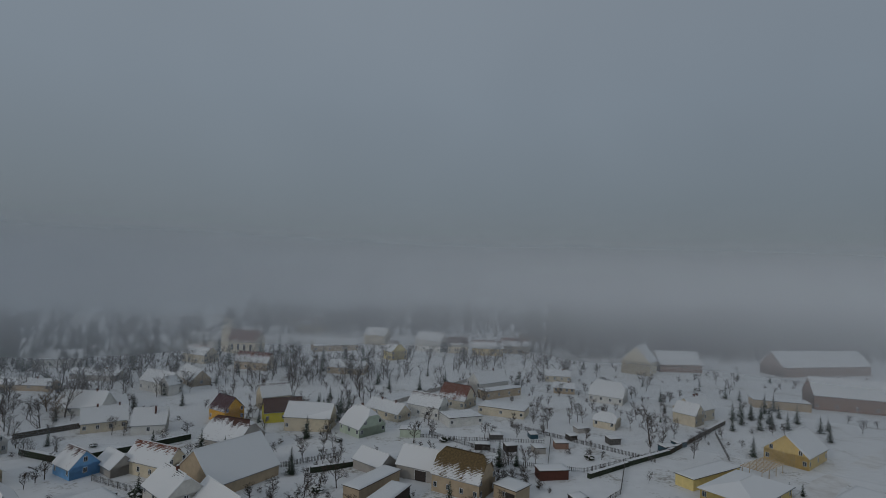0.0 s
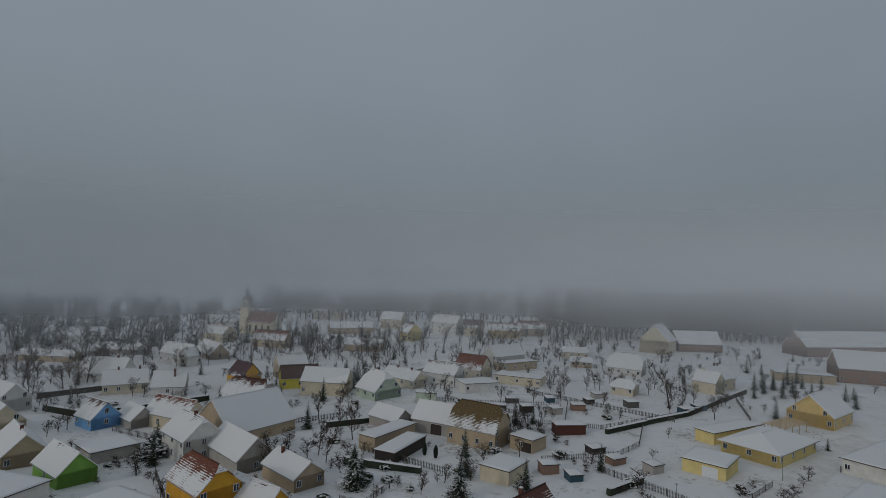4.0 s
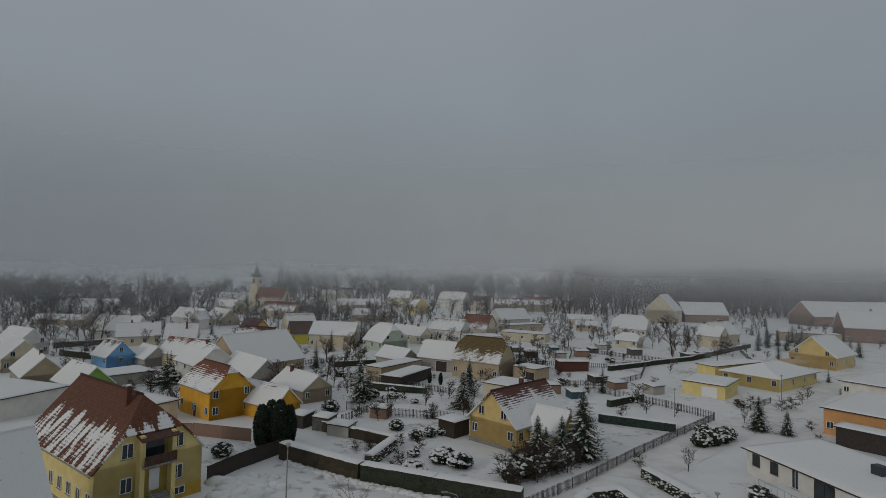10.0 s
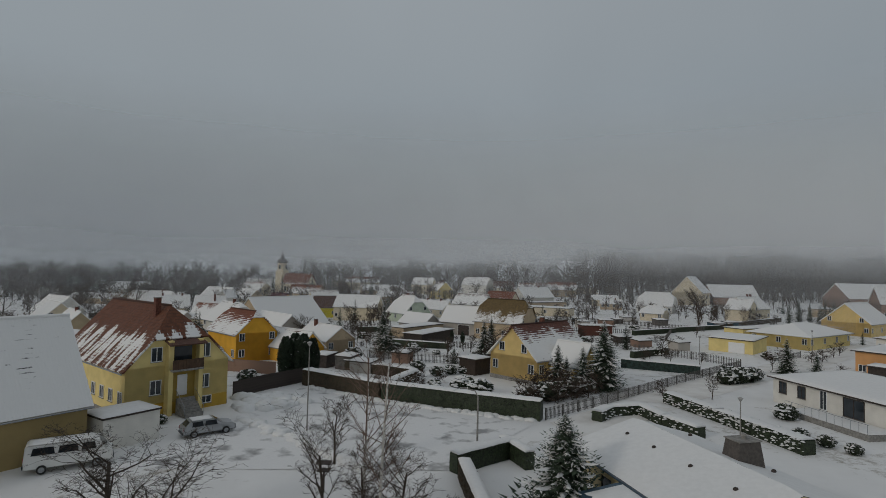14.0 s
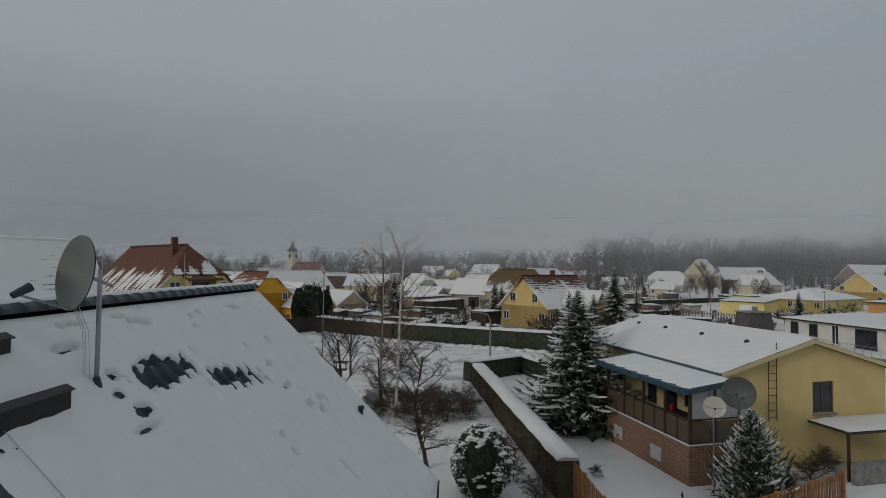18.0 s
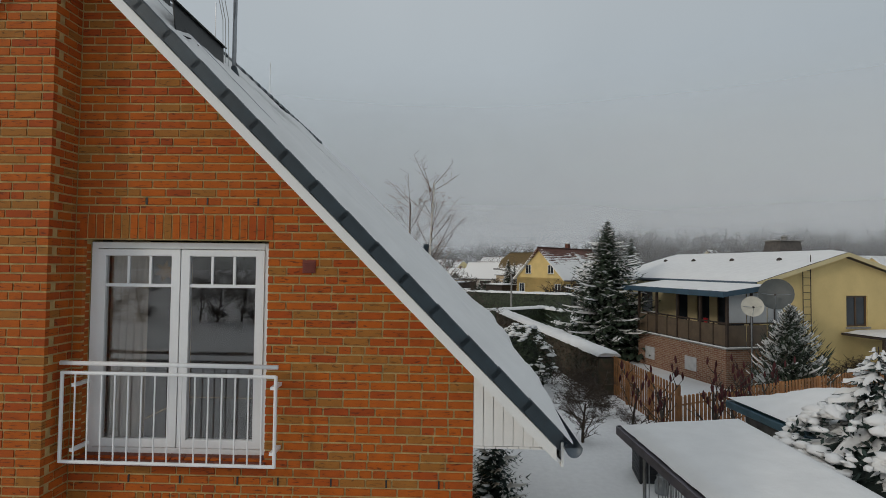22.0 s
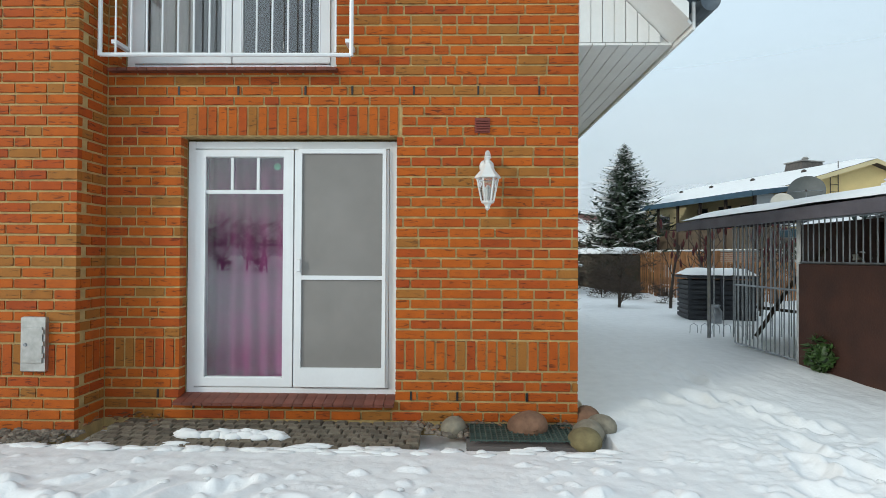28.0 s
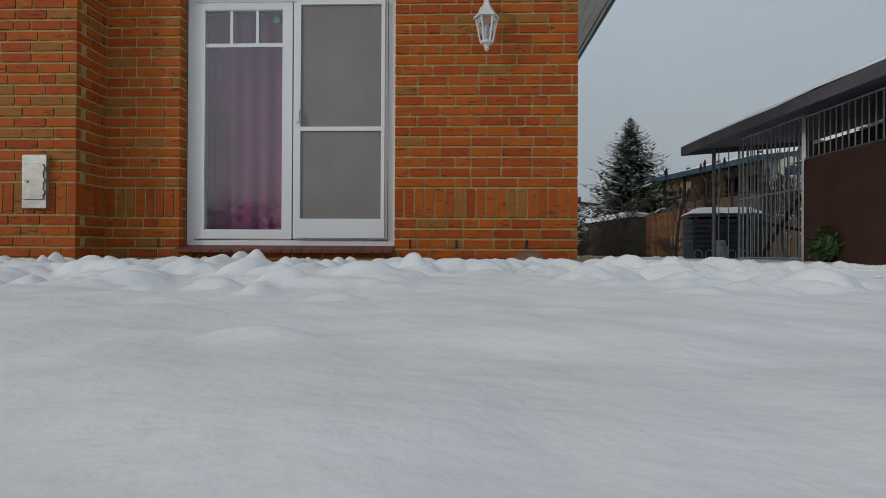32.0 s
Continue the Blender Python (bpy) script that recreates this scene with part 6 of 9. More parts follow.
# ---- plants ----
def grow(m, p, d, length, r, level, rg, cfg):
    """A limb: a bent tapering tube that forks into thinner ones."""
    n = 3 if level < 2 else (1 if level == cfg["levels"] == 3 else 2)
    pts, q, dd = [p], p, d
    for i in range(n):
        dd = (dd + Vector((rg.uniform(-1, 1), rg.uniform(-1, 1), rg.uniform(-0.5, 1))) * cfg["bend"] + Vector((0, 0, cfg["up"] if level < 3 else -cfg["droop"]))).normalized()
        q = q + dd * (length / n)
        pts.append(q)
    m.tube(pts, [r * (1 - 0.55 * i / n) for i in range(n + 1)], 6 if level == 0 else (4 if level < 2 and cfg["levels"] > 3 else 3), caps=False)
    if level >= cfg["levels"]:
        return
    kids = cfg["kids"][level]
    for i in range(kids):
        t = cfg["start"] + (1 - cfg["start"]) * (i + rg.uniform(0.1, 0.9)) / kids if level == 0 else rg.uniform(0.25, 1.0)
        f = t * n
        a = pts[min(n - 1, int(f))].lerp(pts[min(n, int(f) + 1)], f - int(f))
        ax = Vector((rg.uniform(-1, 1), rg.uniform(-1, 1), rg.uniform(-0.3, 0.3))).normalized()
        nd = (dd * (1 - cfg["spread"]) + ax * cfg["spread"]).normalized()
        grow(m, a, nd, length * cfg["ratio"] * rg.uniform(0.7, 1.2), max(r * (1 - 0.5 * t) * 0.5, cfg["twig"]), level + 1, rg, cfg)


def bare_tree_mesh(seed, height, levels=4, kids=(8, 5, 4, 3), spread=0.62, ratio=0.55, up=0.12, droop=0.05, bend=0.16, start=0.3, r=None, twig=0.012, trunk=0.45):
    rg = random.Random(seed)
    m = M()
    cfg = dict(levels=levels, kids=kids, spread=spread, ratio=ratio, up=up, droop=droop, bend=bend, start=start, twig=twig)
    grow(m, Vector((0, 0, -0.15)), Vector((rg.uniform(-0.08, 0.08), rg.uniform(-0.08, 0.08), 1)).normalized(), height * trunk * 1.3, r or height * 0.022, 0, rg, cfg)
    return m


def tree(kind_mesh, x, y, ang, s, label, group="bare trees of the gardens", name="bare_tree", z=None):
    root = thing(name, pose(x, y, ground_z(x, y) if z is None else z, 0, 0, ang) @ Matrix.Diagonal((s, s, s, 1)), label, "tree", group)
    for nm, me in kind_mesh:
        pc = part(nm, me, None, root)
        if nm == "snow":
            tagged(pc, kind="stuff")
    return root


def conifer_meshes(seed, height, radius, mat_, tiers=17, snow=0.6, low=0.04, dense=9, droop=0.35, heap=1.0):
    """A spruce: a trunk, drooping boughs set with narrow sprays all round it, and snow lying along the boughs."""
    rg = random.Random(seed)
    tr, fo, sn = M(), M(), M()
    tr.tube([(0, 0, -0.2), (0, 0, height * 0.5), (0, 0, height)], [height * 0.016, height * 0.010, 0.008], 6)
    count = int(tiers * dense * 0.8)
    for b in range(count):
        f = ((b + rg.random()) / count) ** 1.12
        L_ = radius * ((1 - f) ** 0.72) * rg.choice((0.72, 0.9, 1.0, 1.12)) * rg.uniform(0.85, 1.1) + 0.05
        z0, a = height * (low + (0.985 - low) * f), b * 2.39996 + rg.uniform(-0.35, 0.35)
        ca, sa = math.cos(a), math.sin(a)
        sag = droop * rg.uniform(0.7, 1.3)

        def spine(u):
            return Vector((L_ * u * ca, L_ * u * sa, z0 + L_ * (0.12 * u - sag * u * u + 0.14 * u ** 4)))

        steps = 6
        ridge = []
        for k in range(steps):
            u = (k + 0.7) / steps
            p_ = spine(u)
            ls = (0.44 * L_ * (1.08 - u) + 0.05) * rg.uniform(0.7, 1.25)
            ridge.append((p_, ls))
            for sd in (-1, 1, 0):
                w_ = a + sd * rg.uniform(0.7, 1.1)
                d_ = Vector((math.cos(w_), math.sin(w_), -rg.uniform(0.12, 0.4) if sd else -rg.uniform(0.7, 1.6))).normalized()
                n_ = Vector((-d_.y, d_.x, 0)).normalized() * ls * rg.uniform(0.13, 0.2)
                reach = ls if sd else ls * 0.55
                q_ = p_ + d_ * reach * 0.45
                fo.add([tuple(p_), tuple(q_ + n_), tuple(p_ + d_ * reach), tuple(q_ - n_)], [(0, 1, 2, 3)])
                if sd and rg.random() < snow * 0.55:
                    up = Vector((0, 0, 0.012 + 0.05 * heap * ls))
                    sn.add([tuple(p_ + up * 0.3), tuple(q_ + n_ * 0.8 + up * 0.3), tuple(p_ + d_ * reach * 0.86 + up * 0.2), tuple(q_ - n_ * 0.8 + up * 0.3), tuple(q_ + up)],
                           [(0, 1, 4), (1, 2, 4), (2, 3, 4), (3, 0, 4)])
        tip = spine(1.12)
        n_ = Vector((-sa, ca, 0)) * L_ * 0.05
        e_ = ridge[-1][0]
        fo.add([tuple(e_ + n_), tuple(tip), tuple(e_ - n_)], [(0, 1, 2)])
        if rg.random() < snow:
            k0, first = len(sn.v), rg.choice((1, 2, 2))
            for p_, ls in ridge[first:]:
                n_ = Vector((-sa, ca, 0)) * ls * rg.uniform(0.22, 0.42)
                h_ = min(0.11, 0.03 + 0.16 * ls) * heap * rg.uniform(0.6, 1.2)
                sn.v += [tuple(p_ + n_ + Vector((0, 0, -0.01))), tuple(p_ + n_ * 0.5 + Vector((0, 0, h_ * 0.8))), tuple(p_ - n_ * 0.5 + Vector((0, 0, h_ * 0.8))), tuple(p_ - n_ + Vector((0, 0, -0.01)))]
            m_ = len(ridge) - first
            for k in range(m_ - 1):
                o_ = k0 + 4 * k
                sn.f += [(o_, o_ + 4, o_ + 5, o_ + 1), (o_ + 1, o_ + 5, o_ + 6, o_ + 2), (o_ + 2, o_ + 6, o_ + 7, o_ + 3)]
            sn.f += [(k0, k0 + 1, k0 + 2, k0 + 3), tuple(k0 + 4 * (m_ - 1) + q for q in (3, 2, 1, 0))]
    out = [("trunk", tr.mesh("trunk", BARK)), ("crown", fo.mesh("crown", mat_))]
    if sn.v:
        out.append(("snow", sn.mesh("snow", SNOW, True)))
    return out


def bush_meshes(seed, r, h, mat_, leaves=1500, leaf=0.06, snow=160, snow_size=0.11):
    """A round evergreen: leaf sprays through an uneven dome, with cushions of snow on its tufts."""
    rg = random.Random(seed)
    core, lv, sn = M(), M(), M()
    core.lathe([(r * 0.3, 0.0), (r * 0.55, h * 0.25), (r * 0.62, h * 0.5), (r * 0.45, h * 0.72), (r * 0.15, h * 0.84)], 12)

    def skin(w, u, k):
        rr = r * math.sin(math.pi * min(0.97, 0.14 + 0.80 * u)) ** 0.65
        rr *= (1 + 0.16 * noise.noise(Vector((math.cos(w) * 1.7, math.sin(w) * 1.7, u * 2.6 + seed)))) * k
        return Vector((rr * math.cos(w), rr * math.sin(w), h * (0.04 + 0.94 * u)))

    for i in range(leaves):
        c_ = skin(rg.uniform(0, 6.283), rg.random(), rg.uniform(0.80, 1.06))
        d1 = Vector((rg.uniform(-1, 1), rg.uniform(-1, 1), rg.uniform(-0.4, 1))).normalized() * leaf * rg.uniform(0.8, 1.7)
        d2 = d1.cross(Vector((rg.uniform(-1, 1), rg.uniform(-1, 1), 1))).normalized() * leaf * 0.5
        lv.add([tuple(c_ - d1), tuple(c_ + d2), tuple(c_ + d1), tuple(c_ - d2)], [(0, 1, 2, 3)])
    tufts = [(rg.uniform(0, 6.283), 1 - rg.random() ** 1.5 * 0.85) for _ in range(max(6, snow // 4))]
    for i in range(snow):
        w, u = rg.choice(tufts)
        c_ = skin(w + rg.gauss(0, 0.10), min(1.0, u + rg.gauss(0, 0.025)), rg.uniform(0.92, 1.05))
        s_ = snow_size * rg.choice((0.35, 0.5, 0.6, 0.8, 1.1)) * rg.uniform(0.8, 1.2)
        sn.blob(tuple(c_), s_ * rg.uniform(0.8, 1.3), s_ * rg.uniform(0.7, 1.1), s_ * 0.6, rg, 7, 0.38)
    return [("twig_core", core.mesh("twig_core", mat_)), ("foliage", lv.mesh("foliage", mat_)), ("snow", sn.mesh("snow", SNOW, True))]


def hedge(pts, h, w, mat_, label, seed=1, leaf=0.09, per_m=90, cap=0.16, snow_sides=0.0, z=None):
    """A clipped hedge along a line, with leaves on its sides and a loaf of snow on top."""
    rg = random.Random(seed)
    root = thing("hedge", pose(0, 0, 0), label, "hedge", "hedges")
    core, lv, sn = M(), M(), M()
    for (x0, y0), (x1, y1) in zip(pts, pts[1:]):
        a, b = Vector((x0, y0, 0)), Vector((x1, y1, 0))
        L_ = (b - a).length
        d = (b - a) / L_
        n_ = Vector((-d.y, d.x, 0))
        k = max(2, int(L_ / 0.45))
        zg = ground_z((x0 + x1) / 2, (y0 + y1) / 2)
        prof = [(-0.44, 0.0), (-0.46, 0.5), (-0.40, 0.96), (0.40, 0.96), (0.46, 0.5), (0.44, 0.0)]
        k0 = len(core.v)
        for i in range(k + 1):
            c_ = a + d * (L_ * i / k)
            for u, f in prof:
                q = c_ + n_ * (u * w * (1 + 0.10 * noise.noise(Vector((i * 0.7, u * 3, f * 3 + seed)))))
                core.v.append((q.x, q.y, zg - 0.05 + f * h * (1 + 0.05 * noise.noise(Vector((i * 0.5, seed, u))))))
        for i in range(k):
            for j in range(5):
                core.f.append((k0 + i * 6 + j, k0 + i * 6 + j + 1, k0 + (i + 1) * 6 + j + 1, k0 + (i + 1) * 6 + j))
        core.f += [tuple(k0 + j for j in range(6)), tuple(k0 + k * 6 + j for j in reversed(range(6)))]
        for i in range(int(L_ * per_m * h)):
            t, f, sd = rg.uniform(0, L_), rg.uniform(0.02, 0.98), rg.choice((-1, 1))
            q = a + d * t + n_ * (sd * w * rg.uniform(0.42, 0.50))
            c_ = Vector((q.x, q.y, zg + f * h))
            d1 = Vector((rg.uniform(-1, 1), rg.uniform(-1, 1), rg.uniform(-0.6, 1))).normalized() * leaf * rg.uniform(0.6, 1.5)
            d2 = d1.cross(Vector((rg.uniform(-1, 1), rg.uniform(-1, 1), 1))).normalized() * leaf * 0.5
            lv.add([tuple(c_ - d1), tuple(c_ + d2), tuple(c_ + d1), tuple(c_ - d2)], [(0, 1, 2, 3)])
            if rg.random() < snow_sides:
                s_ = leaf * rg.uniform(0.6, 1.5)
                sn.blob((c_.x, c_.y, c_.z + 0.03), s_, s_, s_ * 0.5, rg, 6, 0.3)
        k0 = len(sn.v)
        for i in range(k + 1):
            c_ = a + d * (L_ * i / k)
            e = 0.5 if i in (0, k) else 1.0
            for u, f in ((-0.50, -0.05), (-0.46, 0.55), (-0.22, 1.0), (0.22, 1.0), (0.46, 0.55), (0.50, -0.05)):
                nz = noise.noise(Vector((i * 0.6, u * 2.5, seed)))
                q = c_ + n_ * (u * w * (1 + 0.12 * nz))
                sn.v.append((q.x, q.y, zg + h * 0.97 + cap * f * e * (1 + 0.35 * nz)))
        for i in range(k):
            for j in range(5):
                sn.f.append((k0 + i * 6 + j, k0 + i * 6 + j + 1, k0 + (i + 1) * 6 + j + 1, k0 + (i + 1) * 6 + j))
        sn.f += [tuple(k0 + j for j in range(6)), tuple(k0 + k * 6 + j for j in reversed(range(6)))]
    part("twig_core", core, mat_, root)
    part("foliage", lv, mat_, root)
    part("snow", sn, SNOW, root, "white snow loaf on top", smooth=True)
    return root


def fence(pts, h, mat_, label, gap=0.13, slat=0.08, posts=2.4, name="fence", pointed=False, rails=(0.25, 0.8), wire=False, group="fences"):
    """A fence along a line: posts, two rails and slats (each a part) or a woven mesh."""
    root = thing(name, pose(0, 0, 0), label, "fence", group)
    top = 0.06 if pointed else 0.0
    sm = M()
    if pointed:
        sm.add([(-slat / 2, -0.012, 0), (slat / 2, -0.012, 0), (slat / 2, -0.012, h - 0.05), (slat * 0.3, -0.012, h), (-slat * 0.3, -0.012, h), (-slat / 2, -0.012, h - 0.05),
                (-slat / 2, 0.012, 0), (slat / 2, 0.012, 0), (slat / 2, 0.012, h - 0.05), (slat * 0.3, 0.012, h), (-slat * 0.3, 0.012, h), (-slat / 2, 0.012, h - 0.05)],
               [(0, 1, 2, 3, 4, 5), (11, 10, 9, 8, 7, 6)] + [(i, i + 6, (i + 1) % 6 + 6, (i + 1) % 6) for i in range(6)])
    else:
        sm.box((-slat / 2, -0.012, 0), (slat / 2, 0.012, h))
    slat_me = sm.mesh("slat", mat_)
    post_me = M().box((-0.05, -0.05, -0.3), (0.05, 0.05, h + 0.06), 0.01).mesh("post", mat_)
    extra = M()
    count = 0
    for (x0, y0), (x1, y1) in zip(pts, pts[1:]):
        L_ = math.hypot(x1 - x0, y1 - y0)
        ang = math.degrees(math.atan2(y1 - y0, x1 - x0))
        d = ((x1 - x0) / L_, (y1 - y0) / L_)
        nrm = (-d[1], d[0])
        n = max(1, round(L_ / posts))
        zg = ground_z(x0, y0), ground_z(x1, y1)
        for i in range(n + 1):
            t = i / n
            part("post", post_me, None, root, at=pose(x0 + (x1 - x0) * t, y0 + (y1 - y0) * t, zg[0] + (zg[1] - zg[0]) * t, 0, 0, ang))
        for f in rails:
            part("rail", M().tube([(x0 + nrm[0] * 0.045, y0 + nrm[1] * 0.045, zg[0] + f * h), (x1 + nrm[0] * 0.045, y1 + nrm[1] * 0.045, zg[1] + f * h)], 0.028, 4), mat_, root)
        k = int(L_ / gap)
        for i in range(k):
            t = (i + 0.5) / k
            x, y, z = x0 + (x1 - x0) * t - nrm[0] * 0.02, y0 + (y1 - y0) * t - nrm[1] * 0.02, zg[0] + (zg[1] - zg[0]) * t + 0.05
            if count < 130:
                part("slat", slat_me, None, root, at=pose(x, y, z, 0, 0, ang))
                count += 1
            else:
                ca, sa = d
                p8 = []
                for zz in (0, h):
                    for u, v in ((-slat / 2, -0.012), (slat / 2, -0.012), (slat / 2, 0.012), (-slat / 2, 0.012)):
                        p8.append((x + u * ca - v * sa, y + u * sa + v * ca, z + zz))
                extra.add(p8, [(3, 2, 1, 0), (4, 5, 6, 7), (0, 1, 5, 4), (1, 2, 6, 5), (2, 3, 7, 6), (3, 0, 4, 7)])
    if extra.v:
        tagged(part("slat_row", extra, mat_, root), kind="stuff")
    return root


# ---- the garden beside the brick house ----
SPRUCE_A = conifer_meshes(1, 7.8, 3.5, NEEDLE, 36, 0.38, 0.02, 18, 0.16)
SPRUCE_B = conifer_meshes(2, 8.0, 2.9, NEEDLE, 26, 0.35, 0.04, 12, 0.35)
SPRUCE_C = conifer_meshes(3, 3.4, 1.35, NEEDLE, 30, 0.42, 0.01, 20, -0.25)
SPRUCE_S = conifer_meshes(4, 1.6, 0.75, NEEDLE_BLUE, 11, 0.45, 0.02, 9, 0.0)
SNOWY = conifer_meshes(6, 3.9, 2.15, NEEDLE_BLUE, 14, 1.0, 0.02, 14, 0.5, 1.9)
THUJA = bush_meshes(7, 1.05, 6.2, NEEDLE, 4200, 0.15, 14, 0.12)
tree(SPRUCE_A, 9.3, 29.3, 20, 0.97, "tall dark spruce with snow on its lower boughs", "garden spruces", "spruce")
tree(SPRUCE_C, 13.4, 19.6, 70, 1.05, "young bushy conifer sprinkled with snow before the bungalow", "garden spruces", "conifer")
tree(SPRUCE_S, 1.75, 10.4, 10, 0.95, "small blue-green spruce laden with snow beside the house", "garden spruces", "spruce")
tree(SNOWY + bush_meshes(61, 1.75, 2.9, NEEDLE_BLUE, 1500, 0.07, 800, 0.17), 7.5, 7.75, 40, 0.92, "broad conifer bowed under heavy snow", "garden spruces", "conifer")
tree(bush_meshes(3, 1.15, 2.6, LEAF, 3400, 0.06, 420, 0.11), 3.5, 20.1, 0, 1.0, "round evergreen shrub dotted with snow cushions", "garden shrubs", "evergreen_shrub")
BARE_S = [("crown", bare_tree_mesh(21, 2.3, 4, (12, 6, 4, 2), 0.6, 0.62, 0.06, 0.0, 0.2, 0.12, 0.05, 0.006, 0.42).mesh("crown", BARK_RED))]
BARE_F = [("crown", bare_tree_mesh(22, 4.6, 4, (9, 6, 5, 3), 0.7, 0.60, 0.05, 0.0, 0.2, 0.25, 0.11, 0.008, 0.42).mesh("crown", BARK))]
BIG_BARE = [("crown", bare_tree_mesh(23, 8.5, 5, (9, 6, 4, 3, 2), 0.62, 0.58, 0.08, 0.02, 0.2, 0.22, 0.22, 0.011, 0.42).mesh("crown", BARK))]
MID_BARE = [("crown", bare_tree_mesh(24, 8.0, 4, (10, 6, 4, 3), 0.55, 0.52, 0.12, 0.0, 0.15, 0.25, 0.14, 0.012, 0.5).mesh("crown", BARK))]
MID_BARE2 = [("crown", bare_tree_mesh(25, 7.0, 4, (11, 6, 4, 3), 0.6, 0.55, 0.10, 0.0, 0.18, 0.2, 0.13, 0.012, 0.45).mesh("crown", BARK_RED))]
BIRCH_T = [("trunk", bare_tree_mesh(26, 10.5, 0, (), 0.3, 0.3, 0.0, 0, 0.03, 0.3, 0.10, 0.02, 0.72).mesh("trunk", BIRCH)),
           ("crown", bare_tree_mesh(26, 10.5, 3, (26, 7, 5), 0.5, 0.26, 0.05, 0.25, 0.03, 0.25, 0.085, 0.006, 0.72).mesh("crown", surf("pale_birch_twigs", (0.19, 0.125, 0.095), 0.9, 0.2, 5, 0)))]
tree(BARE_S, 4.45, 14.2, 0, 0.95, "small leafless shrub tree with upswept twigs in the snow", "bare trees of the garden", "bare_shrub")
tree(BARE_F, 1.35, 22.8, 40, 1.0, "leafless fruit tree with snow on its spreading limbs", "bare trees of the garden", "fruit_tree")
tree(BIRCH_T, -0.8, 30.6, 0, 1.0, "slender white birch with hanging bare twigs", "bare trees of the garden", "birch")
tree(MID_BARE2, 0.2, 31.6, 40, 0.85, "leafless tree with fine reddish twigs beside the birch", "bare trees of the garden")
tree(MID_BARE2, -1.9, 33.0, 200, 0.75, "leafless tree with fine reddish twigs beside the birch", "bare trees of the garden")
tree(BIRCH_T, -2.4, 35.5, 120, 0.95, "slender birch with hanging bare twigs", "bare trees of the garden", "birch")
tree(MID_BARE, -3.9, 31.5, 80, 0.85, "leafless upright tree by the car park", "bare trees of the garden")
tree(BIG_BARE, -11.0, 25.0, 30, 0.95, "wide leafless tree with dark crooked limbs", "bare trees of the garden")
tree(BIG_BARE, -15.5, 30.0, 170, 0.9, "wide leafless tree with dark crooked limbs", "bare trees of the garden")
SHRUB = [("crown", bare_tree_mesh(31, 2.4, 4, (16, 6, 4, 3), 0.62, 0.66, 0.02, 0.0, 0.22, 0.03, 0.03, 0.007, 0.34).mesh("crown", BARK_RED))]
sh_rng = random.Random(8)
for i in range(13):
    tree(SHRUB, -1.6 + i % 5 * 1.25 + sh_rng.uniform(-0.3, 0.3), 30.0 + i // 5 * 1.7 + sh_rng.uniform(-0.4, 0.4), i * 67, sh_rng.uniform(0.85, 1.15), "dense leafless brown shrub", "shrub belt by the car park", "bare_shrub")
for x, y, s in ((4.9, 17.6, 0.45), (5.7, 16.9, 0.5), (6.0, 18.2, 0.5), (6.2, 15.6, 0.4), (15.2, 20.6, 0.75), (17.2, 22.2, 0.8), (18.8, 23.4, 0.6), (8.4, 22.3, 0.35), (5.5, 19.3, 0.65), (4.9, 21.6, 0.7), (5.0, 24.0, 0.7), (6.1, 19.9, 0.6)):
    tree(SHRUB, x, y, x * 50, s, "leafless garden shrub with traces of snow", "garden shrubs", "bare_shrub")
hedge([(4.35, 39.5), (6.75, 19.8)], 1.5, 0.95, LEAF_BROWN, "clipped hedge with a thick loaf of snow along the garden", 2, 0.06, 260, 0.22)
hedge([(3.6, 40.6), (8.6, 44.6)], 1.5, 1.0, LEAF, "dark clipped hedge with snow on top at the car park's edge", 3, 0.08, 90, 0.16)
hedge([(-14.9, 70.2), (-4.2, 62.9)], 2.1, 1.5, LEAF_BROWN, "long dark brown clipped hedge along the car park", 4, 0.10, 60, 0.18)
hedge([(-4.0, 62.8), (4.2, 59.3), (13.0, 55.6)], 2.1, 1.5, LEAF, "long dark green clipped hedge along the car park", 44, 0.10, 60, 0.18)
hedge([(-12.3, 83.4), (-6.5, 79.3), (-0.9, 75.5)], 1.5, 1.0, LEAF_BROWN, "dark hedge round a garden plot", 5, 0.12, 40, 0.18)
hedge([(-1.0, 75.0), (-3.8, 67.4)], 1.4, 1.3, LEAF_BROWN, "snowy hedge round a garden plot", 6, 0.12, 40, 0.25, 0.2)
hedge([(29.6, 64.2), (31.8, 56.5), (34.3, 46.5)], 1.3, 1.5, LEAF, "broad evergreen hedge thickly dusted with snow", 7, 0.13, 60, 0.10, 0.35)
hedge([(18.6, 55.4), (20.6, 57.8), (24.3, 58.8), (25.2, 54.2), (26.8, 50.2)], 1.1, 1.2, LEAF, "curved evergreen hedge under snow", 8, 0.12, 50, 0.2, 0.2)
hedge([(32.6, 89.6), (43.0, 84.0)], 1.4, 1.3, NEEDLE_BLUE, "dark blue-green hedge with snow on top", 9, 0.12, 40, 0.2)
hedge([(7.9, 45.5), (9.5, 41.5)], 1.4, 0.9, LEAF, "dark hedge beside the spruce", 10, 0.09, 70, 0.2)
PICKET = surf("orange_brown_stained_pickets", (0.40, 0.175, 0.06), 0.75, 0.25, 3, 0.3, per_object=0.25)
fence([(6.9, 20.4), (7.25, 14.7)], 1.45, PICKET, "orange-brown picket fence with rounded tops", 0.19, 0.10, 2.0, "picket_fence", True)
fence([(7.25, 14.7), (11.5, 17.0), (17.0, 20.0)], 1.15, PICKET, "orange-brown picket fence stepping along the path", 0.17, 0.10, 2.0, "picket_fence", True)

